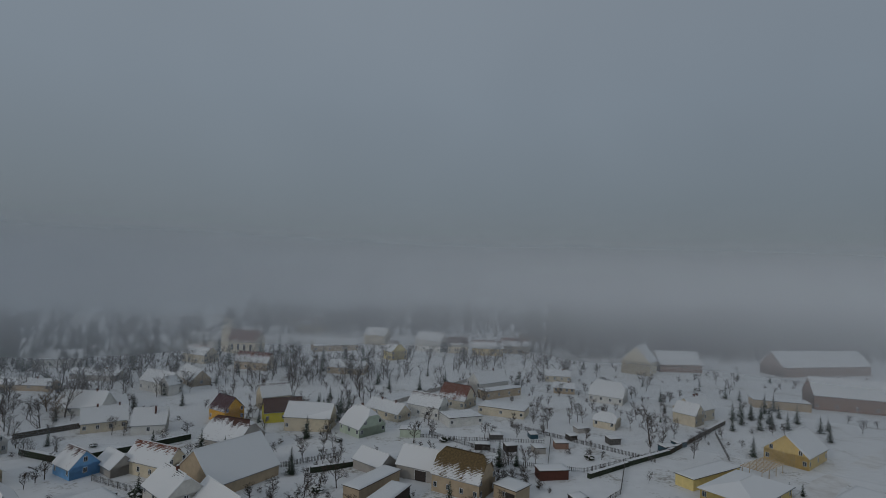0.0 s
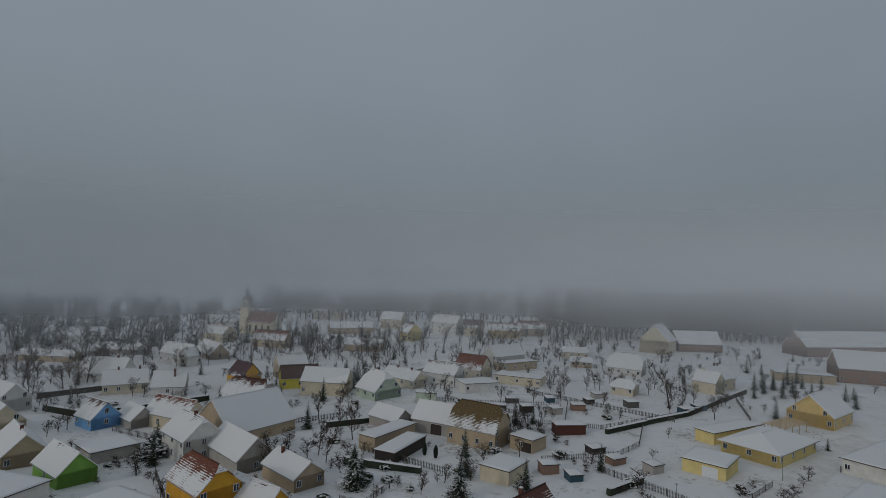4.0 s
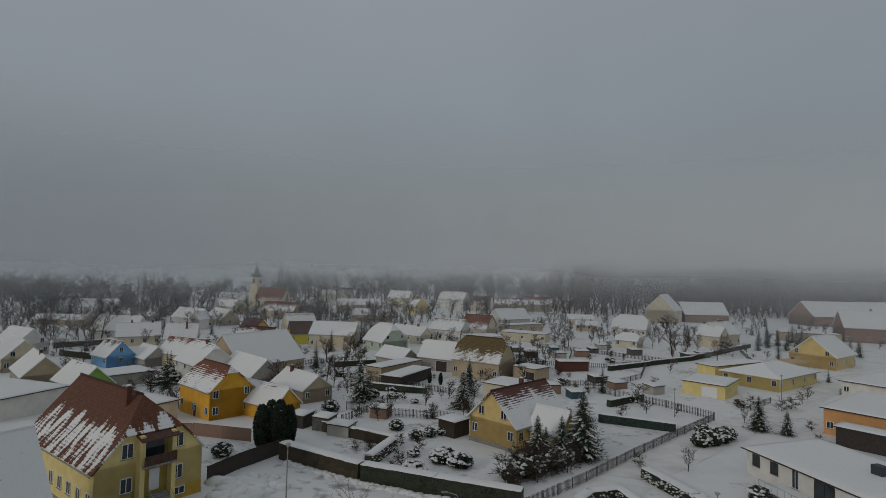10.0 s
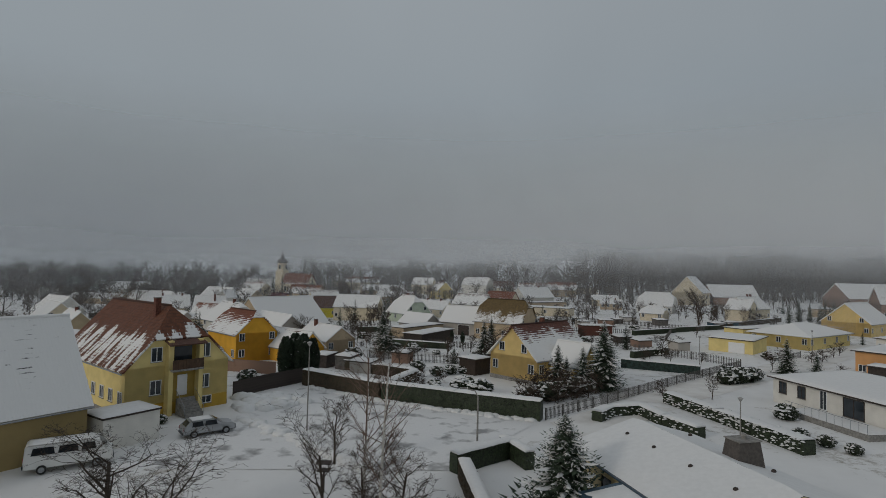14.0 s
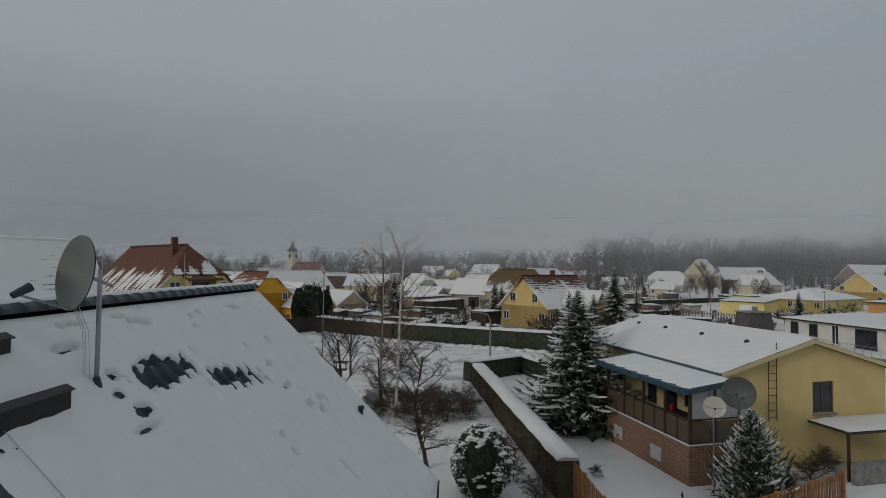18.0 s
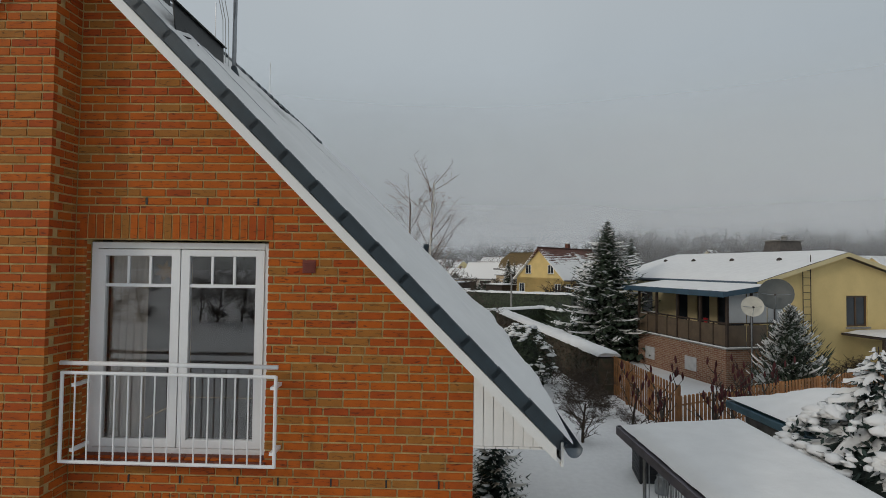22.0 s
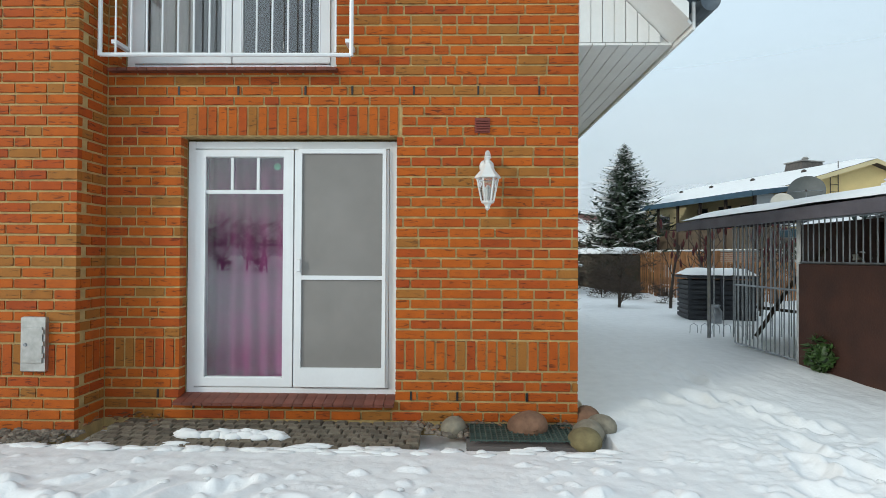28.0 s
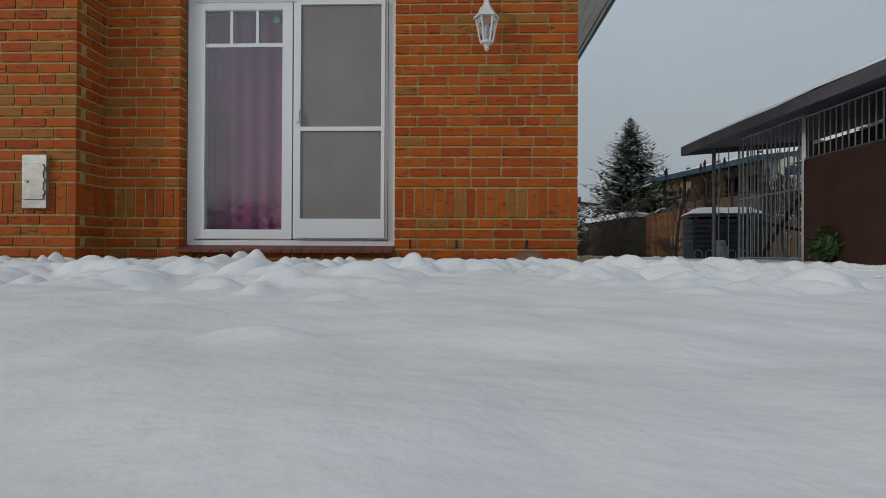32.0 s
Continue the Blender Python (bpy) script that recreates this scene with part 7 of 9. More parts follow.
# kennel with barred front
kn = thing("dog_kennel", pose(0, 0, 0), "dog kennel with steel bars, brown boards and a snow-laden roof", "kennel")
KBROWN = surf("dark_brown_boards", (0.050, 0.017, 0.010), 0.7, 0.2, 3, 0.25)
KFASC = surf("violet_grey_fascia", (0.115, 0.105, 0.125), 0.6, 0.15, 4, 0.1)
KD = Vector((0.045, -1, 0)).normalized()
KO = Vector((4.28, 8.85, 0))


def kp(s, z, out=0.0):
    """A point of the kennel's front: s metres from its far corner towards the house, out: towards the path."""
    q = KO + KD * s + Vector((-1, -0.045, 0)) * out
    return (q.x, q.y, z)


kfar = Vector((7.3, 9.6, 0))
for s in (0.0, 2.15, 4.4):
    part("post", M().tube([kp(s, -0.1), kp(s, 1.86)], 0.032, 4), METAL, kn)
for a, b in ((0.75, 2.15),):
    for z in (0.08, 1.84, 0.95):
        part("bar_rail", M().tube([kp(a, z), kp(b, z)], 0.014, 5), METAL, kn)
    n = 15
    for i in range(n + 1):
        part("bar", M().tube([kp(a + (b - a) * i / n, 0.08), kp(a + (b - a) * i / n, 1.84)], 0.009, 5), METAL, kn)
for i in range(9):
    q = Vector(kp(0.0, 0)) .lerp(Vector((5.75, 8.95, 0)), (i + 0.5) / 9)
    part("bar", M().tube([(q.x, q.y, 0.05), (q.x, q.y, 1.84)], 0.009, 5), METAL, kn)
for i in range(7):
    q = Vector(kp(0.75, 0)).lerp(Vector(kp(0.1, 0)) + Vector((0.9, 0, 0)), (i + 0.5) / 7)
    part("bar", M().tube([(q.x, q.y, 0.08), (q.x, q.y, 1.8)], 0.009, 5), METAL, kn)
part("board_panel", M().slab([kp(2.2, 0.0), kp(4.4, 0.0), kp(4.4, 1.28), kp(2.2, 1.28)][::-1], 0.04), KBROWN, kn, "dark brown board panel")
for z in (1.30, 1.82):
    part("bar_rail", M().tube([kp(2.15, z), kp(4.4, z)], 0.014, 5), METAL, kn)
for i in range(24):
    s = 2.22 + i * 0.092
    part("bar", M().tube([kp(s, 1.3), kp(s, 1.82)], 0.008, 5), METAL, kn)
part("back_wall", M().box((5.82, 4.4, -0.1), (5.90, 8.95, 1.9)), KBROWN, kn)
part("side_wall", M().box((4.75, 4.36, -0.1), (5.82, 4.42, 1.8)), KBROWN, kn)
part("inner_wall", M().slab([kp(2.3, 0.0, -0.9), kp(2.3, 0.0, -1.35), kp(2.3, 1.8, -1.35), kp(2.3, 1.8, -0.9)], 0.05), KBROWN, kn)
hut = part("hut", M().box((4.95, 5.2, 0.0), (5.78, 6.3, 0.95), 0.02), KBROWN, kn, "dark wooden dog hut")
part("ladder_branch", M().tube([(4.9, 8.6, 0.1), (5.3, 8.4, 0.9), (5.6, 8.0, 1.5)], 0.035, 6).tube([(4.7, 8.2, 0.6), (5.5, 8.5, 0.5)], 0.025, 5), BARK, kn)
ra, rb, rc_, rd = kp(-0.30, 1.92, 0.36), kp(5.2, 1.92, 0.36), (6.05, 3.6, 2.08), (6.05, 9.1, 2.08)
part("roof", M().slab([ra, rb, rc_, rd], 0.05), KFASC, kn)
part("fascia", M().slab([kp(-0.31, 1.93, 0.37), kp(5.2, 1.93, 0.37), kp(5.2, 1.79, 0.37), kp(-0.31, 1.79, 0.37)], 0.03), KFASC, kn, "violet-grey roof fascia")
part("fascia", M().slab([(6.05, 9.13, 2.1), kp(-0.33, 1.93, 0.37), kp(-0.33, 1.79, 0.37), (6.05, 9.13, 1.96)], 0.03), KFASC, kn)
ks = M()
nu, nv = 30, 22
A_, B_, C_, D_ = (Vector(q) for q in (kp(-0.28, 1.925, 0.34), kp(5.2, 1.925, 0.34), rc_, rd))
for i in range(nu + 1):
    for j in range(nv + 1):
        u, v = i / nu, j / nv
        q = A_.lerp(B_, u).lerp(D_.lerp(C_, u), v)
        e = min(u * 5.5, v * 3, (1 - v) * 3, 9)
        ks.v.append((q.x + (0.02 * noise.noise(Vector((i * 0.9, j, 0))) if v == 0 else 0), q.y, q.z + 0.13 * min(1, 0.3 + e * 2.5) + 0.02 * noise.noise(Vector((u * 6, v * 4, 2)))))
ks.f = [(i * (nv + 1) + j, (i + 1) * (nv + 1) + j, (i + 1) * (nv + 1) + j + 1, i * (nv + 1) + j + 1) for i in range(nu) for j in range(nv)]
part("roof_snow", ks, SNOW, kn, "smooth snow on the kennel roof", smooth=True)
# slatted box, feeder, plant at the kennel, climbing stems
sb = thing("storage_box", pose(5.05, 11.4, 0, 0, 0, -8), "dark slatted garden storage box with snow on its lid", "storage box")
SLATE = surf("blue_black_stain", (0.035, 0.038, 0.045), 0.6, 0.2, 4, 0.2)
part("body", M().box((0.02, 0.02, 0.02), (1.28, 0.83, 0.86)), SLATE, sb)
for i in range(8):
    z = 0.05 + i * 0.105
    part("slat", M().box((0, -0.012, z), (0.62, 0.018, z + 0.075)).mesh("slat", SLATE), None, sb)
    part("slat", M().box((0.66, -0.012, z), (1.30, 0.018, z + 0.075)).mesh("slat", SLATE), None, sb)
    part("slat", M().box((-0.012, 0.0, z), (0.018, 0.85, z + 0.075)).mesh("slat", SLATE), None, sb)
for x in (0, 0.62, 1.26):
    part("corner_post", M().box((x, -0.03, 0), (x + 0.05, 0.0, 0.9)), SLATE, sb)
part("lid", M().box((-0.05, -0.06, 0.90), (1.36, 0.90, 0.95), 0.01), SLATE, sb)
lsn = M()
for i in range(15):
    for j in range(11):
        u, v = i / 14, j / 10
        e = min(u, 1 - u, v, 1 - v)
        lsn.v.append((-0.06 + 1.43 * u, -0.07 + 0.98 * v, 0.952 + 0.16 * min(1, 0.15 + e * 6) + 0.015 * noise.noise(Vector((u * 5, v * 5, 1)))))
lsn.f = [(i * 11 + j, (i + 1) * 11 + j, (i + 1) * 11 + j + 1, i * 11 + j + 1) for i in range(14) for j in range(10)]
part("lid_snow", lsn, SNOW, sb, smooth=True)
solid("milk_can", M().lathe([(0.12, 0), (0.14, 0.02), (0.14, 0.26), (0.10, 0.33), (0.10, 0.37), (0.12, 0.38), (0.08, 0.40)], 16), METAL, "dented grey metal can in the snow", "can", smooth=True, at=pose(5.35, 10.9, 0.0))
hp = thing("hoop_edging", pose(0, 0, 0), "row of bent steel hoops along the bed", "edging")
for i in range(6):
    x, y = 4.25 + i * 0.18, 9.35 - i * 0.02
    part("hoop", M().tube([(x - 0.07, y, -0.02), (x - 0.06, y, 0.17), (x, y, 0.21), (x + 0.06, y, 0.17), (x + 0.07, y, -0.02)], 0.006, 5), METAL, hp)
tree(bush_meshes(9, 0.24, 0.42, surf("fresh_green_leaves", (0.06, 0.12, 0.03), 0.5, 0.3, 6, 0), 260, 0.05, 14, 0.05), 4.42, 6.25, 0, 1.0, "small leafy green plant poking out of the snow", "garden shrubs", "small_plant")
SUMAC = surf("dark_red_sumac_cone", (0.10, 0.018, 0.02), 0.85, 0.2, 8, 0.3)
for x, y, a in ((6.2, 12.9, 0), (7.0, 12.2, 100), (6.6, 13.7, 200), (7.7, 13.5, 300), (8.6, 14.2, 40), (9.5, 14.8, 150), (10.3, 15.3, 250), (5.7, 14.0, 330)):
    st = bare_tree_mesh(int(40 + a), 2.6, 2, (6, 3), 0.5, 0.5, 0.1, 0.0, 0.15, 0.2, 0.045, 0.014, 0.5)
    tips = random.Random(int(a) + 2)
    cones = []
    for i in range(14):
        k_ = tips.randrange(len(st.v) // 2, len(st.v))
        q = st.v[k_]
        cones.append(("seed_cone", M().tube([q, (q[0] + 0.01, q[1], q[2] + 0.10), (q[0] + 0.015, q[1], q[2] + 0.2)], [0.02, 0.035, 0.008], 6).mesh("seed_cone", SUMAC)))
    tree([("crown", st.mesh("crown", BARK)), *cones], x, y, a, 1.0, "leafless sumac with dark red upright cones", "garden shrubs", "sumac")
TEAL = surf("teal_blue_sheet", (0.035, 0.095, 0.13), 0.5, 0.2, 3, 0.1)
sd = thing("garden_shed", pose(8.95, 10.0, 0, 0, 0, 4), "low garden shed with teal eaves under deep snow", "shed")
part("wall", M().box((-1.65, -1.2, -0.1), (1.65, 1.2, 1.76)), FENCE_GREY, sd)
part("eaves_board", M().box((-1.95, -1.45, 1.77), (1.95, 1.45, 1.93), 0.02), TEAL, sd, "teal blue eaves board")
ss = M()
for i in range(21):
    for j in range(17):
        u, v = i / 20, j / 16
        e = min(u, 1 - u, v, 1 - v)
        ss.v.append((-1.93 + 3.86 * u, -1.43 + 2.86 * v, 1.935 + 0.50 * min(1, 0.12 + e * 2.4) * (1 + 0.12 * noise.noise(Vector((u * 4, v * 4, 3))))))
ss.f = [(i * 17 + j, (i + 1) * 17 + j, (i + 1) * 17 + j + 1, i * 17 + j + 1) for i in range(20) for j in range(16)]
part("roof_snow", ss, SNOW, sd, "deep rounded snow", smooth=True)
# ---- the yellow bungalow next door ----
bg_m = pose(13.8, 22.36, 0, 0, 0, 14.3)
bung = thing("bungalow", bg_m, "yellow bungalow with a low snow-covered gable roof and a raised veranda", "house")
BW = stucco("bungalow_yellow", (0.68, 0.52, 0.235))
BCREAM = stucco("bungalow_cream", (0.62, 0.52, 0.30))
RW, RD, EZ, RZ = 9.4, 12.6, 4.30, 5.62


def wall_with_holes(m, x0, x1, z0, z1, y, depth, holes, top=None):
    """An upright wall along x with holes (x0, x1, z0, z1) right through it; top: its height over x."""
    xs = sorted({x0, x1, *(h[0] for h in holes), *(h[1] for h in holes)} | ({(x0 + x1) / 2} if top else set()))
    for a, b in zip(xs, xs[1:]):
        z = z0
        for lo, hi in sorted((h[2], h[3]) for h in holes if h[0] <= a + 1e-6 and h[1] >= b - 1e-6) + [(None, None)]:
            ta, tb = (top(a), top(b)) if lo is None and top else ((z1, z1) if lo is None else (lo, lo))
            m.add([(a, y, z), (b, y, z), (b, y + depth, z), (a, y + depth, z), (a, y, ta), (b, y, tb), (b, y + depth, tb), (a, y + depth, ta)],
                  [(3, 2, 1, 0), (4, 5, 6, 7), (0, 1, 5, 4), (1, 2, 6, 5), (2, 3, 7, 6), (3, 0, 4, 7)])
            if lo is not None:
                z = hi
    return m


fw = wall_with_holes(M(), 0.3, RW - 0.3, -0.2, EZ, 0.35, 0.3, [(4.95, 6.15, 2.3, 3.7)], lambda x: EZ - 0.1 + (RZ - EZ) * (1 - abs(x - RW / 2) / (RW / 2)))
part("front_wall", fw, BW, bung, "saturated yellow plaster gable")
lw = M()
side = wall_with_holes(M(), 0.65, RD - 0.35, -0.2, EZ + 0.05, 0.0, 0.3, [(1.2, 2.9, 2.2, 3.75), (3.4, 4.3, 1.75, 3.8), (5.0, 5.8, 1.75, 3.8), (8.0, 9.1, 2.3, 3.6)])
lw.v = [(0.3 + (v[1]), v[0], v[2]) for v in side.v]
lw.f = [f[::-1] for f in side.f]
part("side_wall", lw.weld(), BCREAM, bung, "pale cream plaster wall behind the veranda")
part("back_wall", M().box((RW - 0.6, 0.65, -0.2), (RW - 0.3, RD - 0.35, EZ)).box((0.6, RD - 0.65, -0.2), (RW - 0.61, RD - 0.35, EZ)), BCREAM, bung)
part("floor_slab", M().box((0.6, 0.66, 1.5), (RW - 0.61, RD - 0.66, 1.6)), ROOM, bung)
part("ceiling_slab", M().box((0.6, 0.66, 3.95), (RW - 0.61, RD - 0.66, 4.05)), ROOM, bung)
for s in (-1, 1):
    xm, xe = RW / 2, RW / 2 + s * (RW / 2 + 0.12)
    ze = EZ - 0.04
    q = [(xm, 0, RZ), (xe, 0, ze), (xe, RD, ze), (xm, RD, RZ)]
    part("roof_slope", M().slab(q if s > 0 else q[::-1], 0.14), DARK_WOOD, bung)
    sm = M()
    for i in range(25):
        for j in range(31):
            u, v = i / 24, j / 30
            e = min(u * 9 + 1, (1 - u) * 5, v * 12, (1 - v) * 12)
            q_ = (xm + (xe - xm) * u, 0.02 + (RD - 0.04) * v, RZ + (ze - RZ) * u)
            sm.v.append((q_[0], q_[1], q_[2] + 0.004 + 0.15 * min(1, 0.25 + e) + 0.012 * noise.noise(Vector((u * 6, v * 9, s)))))
    sm.f = [(i * 31 + j, (i + 1) * 31 + j, (i + 1) * 31 + j + 1, i * 31 + j + 1)[::s] for i in range(24) for j in range(30)]
    part("roof_snow", sm, SNOW, bung, smooth=True)
    part("verge_trim", M().add([(xm, -0.03, RZ + 0.02), (xe, -0.03, ze + 0.02), (xe, -0.03, ze - 0.16), (xm, -0.03, RZ - 0.16), (xm, 0.01, RZ + 0.02), (xe, 0.01, ze + 0.02), (xe, 0.01, ze - 0.16), (xm, 0.01, RZ - 0.16)],
                               [(0, 1, 2, 3), (7, 6, 5, 4), (0, 4, 5, 1), (1, 5, 6, 2), (2, 6, 7, 3), (3, 7, 4, 0)]), BCREAM, bung)
part("gutter", M().tube([(-0.18, 0, EZ - 0.06), (-0.18, RD, EZ - 0.06)], 0.07, 8), surf("blue_grey_gutter", (0.06, 0.09, 0.12), 0.5, 0.1, 4, 0), bung)
for x, y, z in ((6.4, 3.2, 5.35), (3.0, 2.0, 5.2), (3.0, 5.0, 5.2), (3.0, 8.0, 5.2), (3.0, 10.6, 5.2), (6.4, 9.2, 5.35)):
    part("roof_vent", M().blob((x, y, z + 0.10), 0.14, 0.10, 0.12, None, 8), DARK_WOOD, bung)
cm = M().add([(5.6, 4.6, 4.9), (7.35, 4.6, 4.9), (7.35, 5.9, 4.9), (5.6, 5.9, 4.9), (5.82, 4.75, 6.38), (7.13, 4.75, 6.38), (7.13, 5.75, 6.38), (5.82, 5.75, 6.38)],
             [(3, 2, 1, 0), (4, 5, 6, 7), (0, 1, 5, 4), (1, 2, 6, 5), (2, 3, 7, 6), (3, 0, 4, 7)])
bc = part("chimney", cm, surf("brown_grey_cladding", (0.11, 0.095, 0.085), 0.7, 0.2, 6, 0.2), bung, "broad tapering brown-grey chimney")
part("chimney_cap", M().box((5.75, 4.68, 6.385), (7.2, 5.82, 6.45), 0.01), CONCRETE, bc)
part("chimney_pot", M().lathe([(0.13, 0), (0.13, 0.14), (0.18, 0.16), (0.1, 0.26)], 10, (6.5, 5.2, 6.45)), CONCRETE, bc)
for (a, b, z0, z1) in ((1.2, 2.9, 2.2, 3.75), (3.4, 4.3, 1.75, 3.8), (5.0, 5.8, 1.75, 3.8), (8.0, 9.1, 2.3, 3.6)):
    fr = M().box((0.34, a, z0), (0.42, a + 0.07, z1)).box((0.34, b - 0.07, z0), (0.42, b, z1)).box((0.34, a + 0.07, z1 - 0.07), (0.42, b - 0.07, z1)).box((0.34, a + 0.07, z0), (0.42, b - 0.07, z0 + 0.07))
    w_o = part("window", fr, DARK_WOOD, bung, "dark wooden window frame")
    part("pane", M().box((0.37, a + 0.06, z0 + 0.06), (0.385, b - 0.06, z1 - 0.06)), GLASS_FAR, w_o)
fr = M().box((4.95, 0.42, 2.3), (5.03, 0.5, 3.7)).box((6.07, 0.42, 2.3), (6.15, 0.5, 3.7)).box((5.03, 0.42, 3.62), (6.07, 0.5, 3.7)).box((5.03, 0.42, 2.3), (6.07, 0.5, 2.38)).box((5.51, 0.42, 2.38), (5.59, 0.5, 3.62))
w_o = part("window", fr, surf("brown_window_frame", (0.10, 0.06, 0.035), 0.6, 0.15, 5, 0.1), bung, "brown wooden window in the yellow gable")
part("pane", M().box((5.02, 0.45, 2.37), (6.08, 0.465, 3.63)), GLASS_FAR, w_o)
part("window_sill", M().box((4.9, 0.24, 2.22), (6.2, 0.42, 2.29)), CONCRETE, w_o)
# veranda
VX, VY0, VY1, VF = -2.15, -0.55, 5.6, 1.62
def brickwork(name, a, b, mortar):
    """Small bricks too fine to be picked apart, with recessed joints."""
    m, n, l, p = nodes_of(name)
    tc, mp, bt = n.new("ShaderNodeTexCoord"), n.new("ShaderNodeMapping"), n.new("ShaderNodeTexBrick")
    sx, cb = n.new("ShaderNodeSeparateXYZ"), n.new("ShaderNodeCombineXYZ")
    l.new(tc.outputs["Object"], sx.inputs[0])
    ad = n.new("ShaderNodeMath")
    l.new(sx.outputs["X"], ad.inputs[0])
    l.new(sx.outputs["Y"], ad.inputs[1])
    l.new(ad.outputs[0], cb.inputs["X"])
    l.new(sx.outputs["Z"], cb.inputs["Y"])
    l.new(cb.outputs[0], bt.inputs["Vector"])
    bt.inputs["Scale"].default_value = 1.0
    bt.inputs["Brick Width"].default_value, bt.inputs["Row Height"].default_value = 0.25, 0.083
    bt.inputs["Mortar Size"].default_value = 0.008
    bt.inputs["Color1"].default_value, bt.inputs["Color2"].default_value, bt.inputs["Mortar"].default_value = (*a, 1), (*b, 1), (*mortar, 1)
    l.new(bt.outputs["Color"], p.inputs["Base Color"])
    p.inputs["Roughness"].default_value = 0.9
    bp = n.new("ShaderNodeBump")
    bp.inputs["Distance"].default_value = 0.01
    bp.invert = True
    l.new(bt.outputs["Fac"], bp.inputs["Height"])
    l.new(bp.outputs["Normal"], p.inputs["Normal"])
    return m


VBRICK = brickwork("brown_basement_brick", (0.20, 0.085, 0.05), (0.27, 0.15, 0.09), (0.33, 0.28, 0.22))
part("veranda_base", M().box((VX, VY0, -0.2), (0.299, VY1, VF - 0.06), 0.02), VBRICK, bung, "mottled brown brick veranda base")
part("veranda_floor", M().box((VX - 0.08, VY0 - 0.08, VF - 0.055), (0.299, VY1 + 0.08, VF), 0.01), CONCRETE, bung)
part("veranda_snow", M().box((VX - 0.10, VY0 - 0.10, VF + 0.003), (VX - 0.005, VY1 + 0.06, VF + 0.05), 0.015).box((VX, VY0 - 0.10, VF + 0.003), (0.29, VY0 - 0.055, VF + 0.05), 0.015), SNOW, bung, "thin white snow line along the veranda edge")
for y in (1.2, 4.2):
    part("hatch", M().box((VX - 0.03, y, 0.35), (VX - 0.002, y + 0.75, 0.95)), surf("white_grey_hatch", (0.5, 0.5, 0.5), 0.6, 0.1, 4, 0.05), bung, "light grey cellar hatch")
VWOOD = surf("dark_brown_posts", (0.05, 0.032, 0.022), 0.7, 0.2, 4, 0.2)
VPANEL = surf("brown_balcony_panel", (0.12, 0.085, 0.055), 0.45, 0.15, 3, 0.05)
VBLUE = surf("blue_veranda_fascia", (0.036, 0.080, 0.120), 0.5, 0.15, 3, 0.1)
ver = thing("veranda", bg_m, "dark timber veranda with brown panels and a blue-edged snowy roof", "veranda")
for y in (VY0, 1.0, 2.55, 4.1, VY1):
    part("post", M().box((VX, y - 0.05, VF), (VX + 0.1, y + 0.05, 3.86), 0.008), VWOOD, ver)
for x in (-1.0, 0.15):
    part("post", M().box((x, VY0 - 0.05, VF), (x + 0.1, VY0 + 0.05, 3.95), 0.008), VWOOD, ver)
ys_ = [VY0 + (VY1 - VY0) * i / 8 for i in range(9)]
for a, b in zip(ys_, ys_[1:]):
    part("panel", M().box((VX + 0.035, a + 0.03, VF + 0.08), (VX + 0.06, b - 0.03, VF + 0.92)), VPANEL, ver)
    part("baluster", M().box((VX + 0.02, a - 0.025, VF), (VX + 0.08, a + 0.025, VF + 0.98)), VWOOD, ver)
for a, b in ((VX + 0.1, -1.2), (-1.15, -0.2), (-0.15, 0.6)):
    part("panel", M().box((a, VY0 - 0.02, VF + 0.08), (b, VY0 + 0.005, VF + 0.92)), VPANEL, ver)
    part("side_glass", M().box((a, VY0 - 0.015, VF + 1.0), (b, VY0, 3.85)), surf("milky_veranda_glass", (0.42, 0.44, 0.45), 0.25, 0.05, 2, 0), ver, "milky side glazing")
part("handrail", M().box((VX, VY0, VF + 0.98), (VX + 0.1, VY1, VF + 1.03)), VWOOD, ver)
part("handrail", M().box((VX + 0.1, VY0 - 0.05, VF + 0.98), (0.6, VY0 + 0.05, VF + 1.03)), VWOOD, ver)
vr = [(-2.55, VY0 - 0.35, 3.90), (-0.20, VY0 - 0.35, 4.20), (-0.20, VY1 + 0.8, 4.20), (-2.55, VY1 + 0.8, 3.90)]
part("roof", M().slab(vr, 0.07), VBLUE, ver)
part("fascia", M().box((-2.60, VY0 - 0.37, 3.70), (-2.555, VY1 + 0.82, 3.93)), VBLUE, ver, "blue fascia board")
part("fascia", M().add([(-2.55, VY0 - 0.39, 3.72), (-0.2, VY0 - 0.39, 4.02), (-0.2, VY0 - 0.39, 4.22), (-2.55, VY0 - 0.39, 3.92), (-2.55, VY0 - 0.36, 3.72), (-0.2, VY0 - 0.36, 4.02), (-0.2, VY0 - 0.36, 4.22), (-2.55, VY0 - 0.36, 3.92)],
                       [(0, 1, 2, 3), (7, 6, 5, 4), (0, 4, 5, 1), (1, 5, 6, 2), (2, 6, 7, 3), (3, 7, 4, 0)]), VBLUE, ver)
vs_ = M()
for i in range(11):
    for j in range(31):
        u, v = i / 10, j / 30
        e = min(u * 3, (1 - u) * 5, v * 12, (1 - v) * 12)
        saw = 0.10 if (u == 0 and j % 4 == 0) else 0.0
        vs_.v.append((-2.45 + 2.2 * u + saw * 2, VY0 - 0.28 + 6.9 * v, 3.915 + 0.28 * u + 0.09 * min(1, 0.2 + e)))
vs_.f = [(i * 31 + j, (i + 1) * 31 + j, (i + 1) * 31 + j + 1, i * 31 + j + 1) for i in range(10) for j in range(30)]
part("roof_snow", vs_, SNOW, ver, smooth=True)
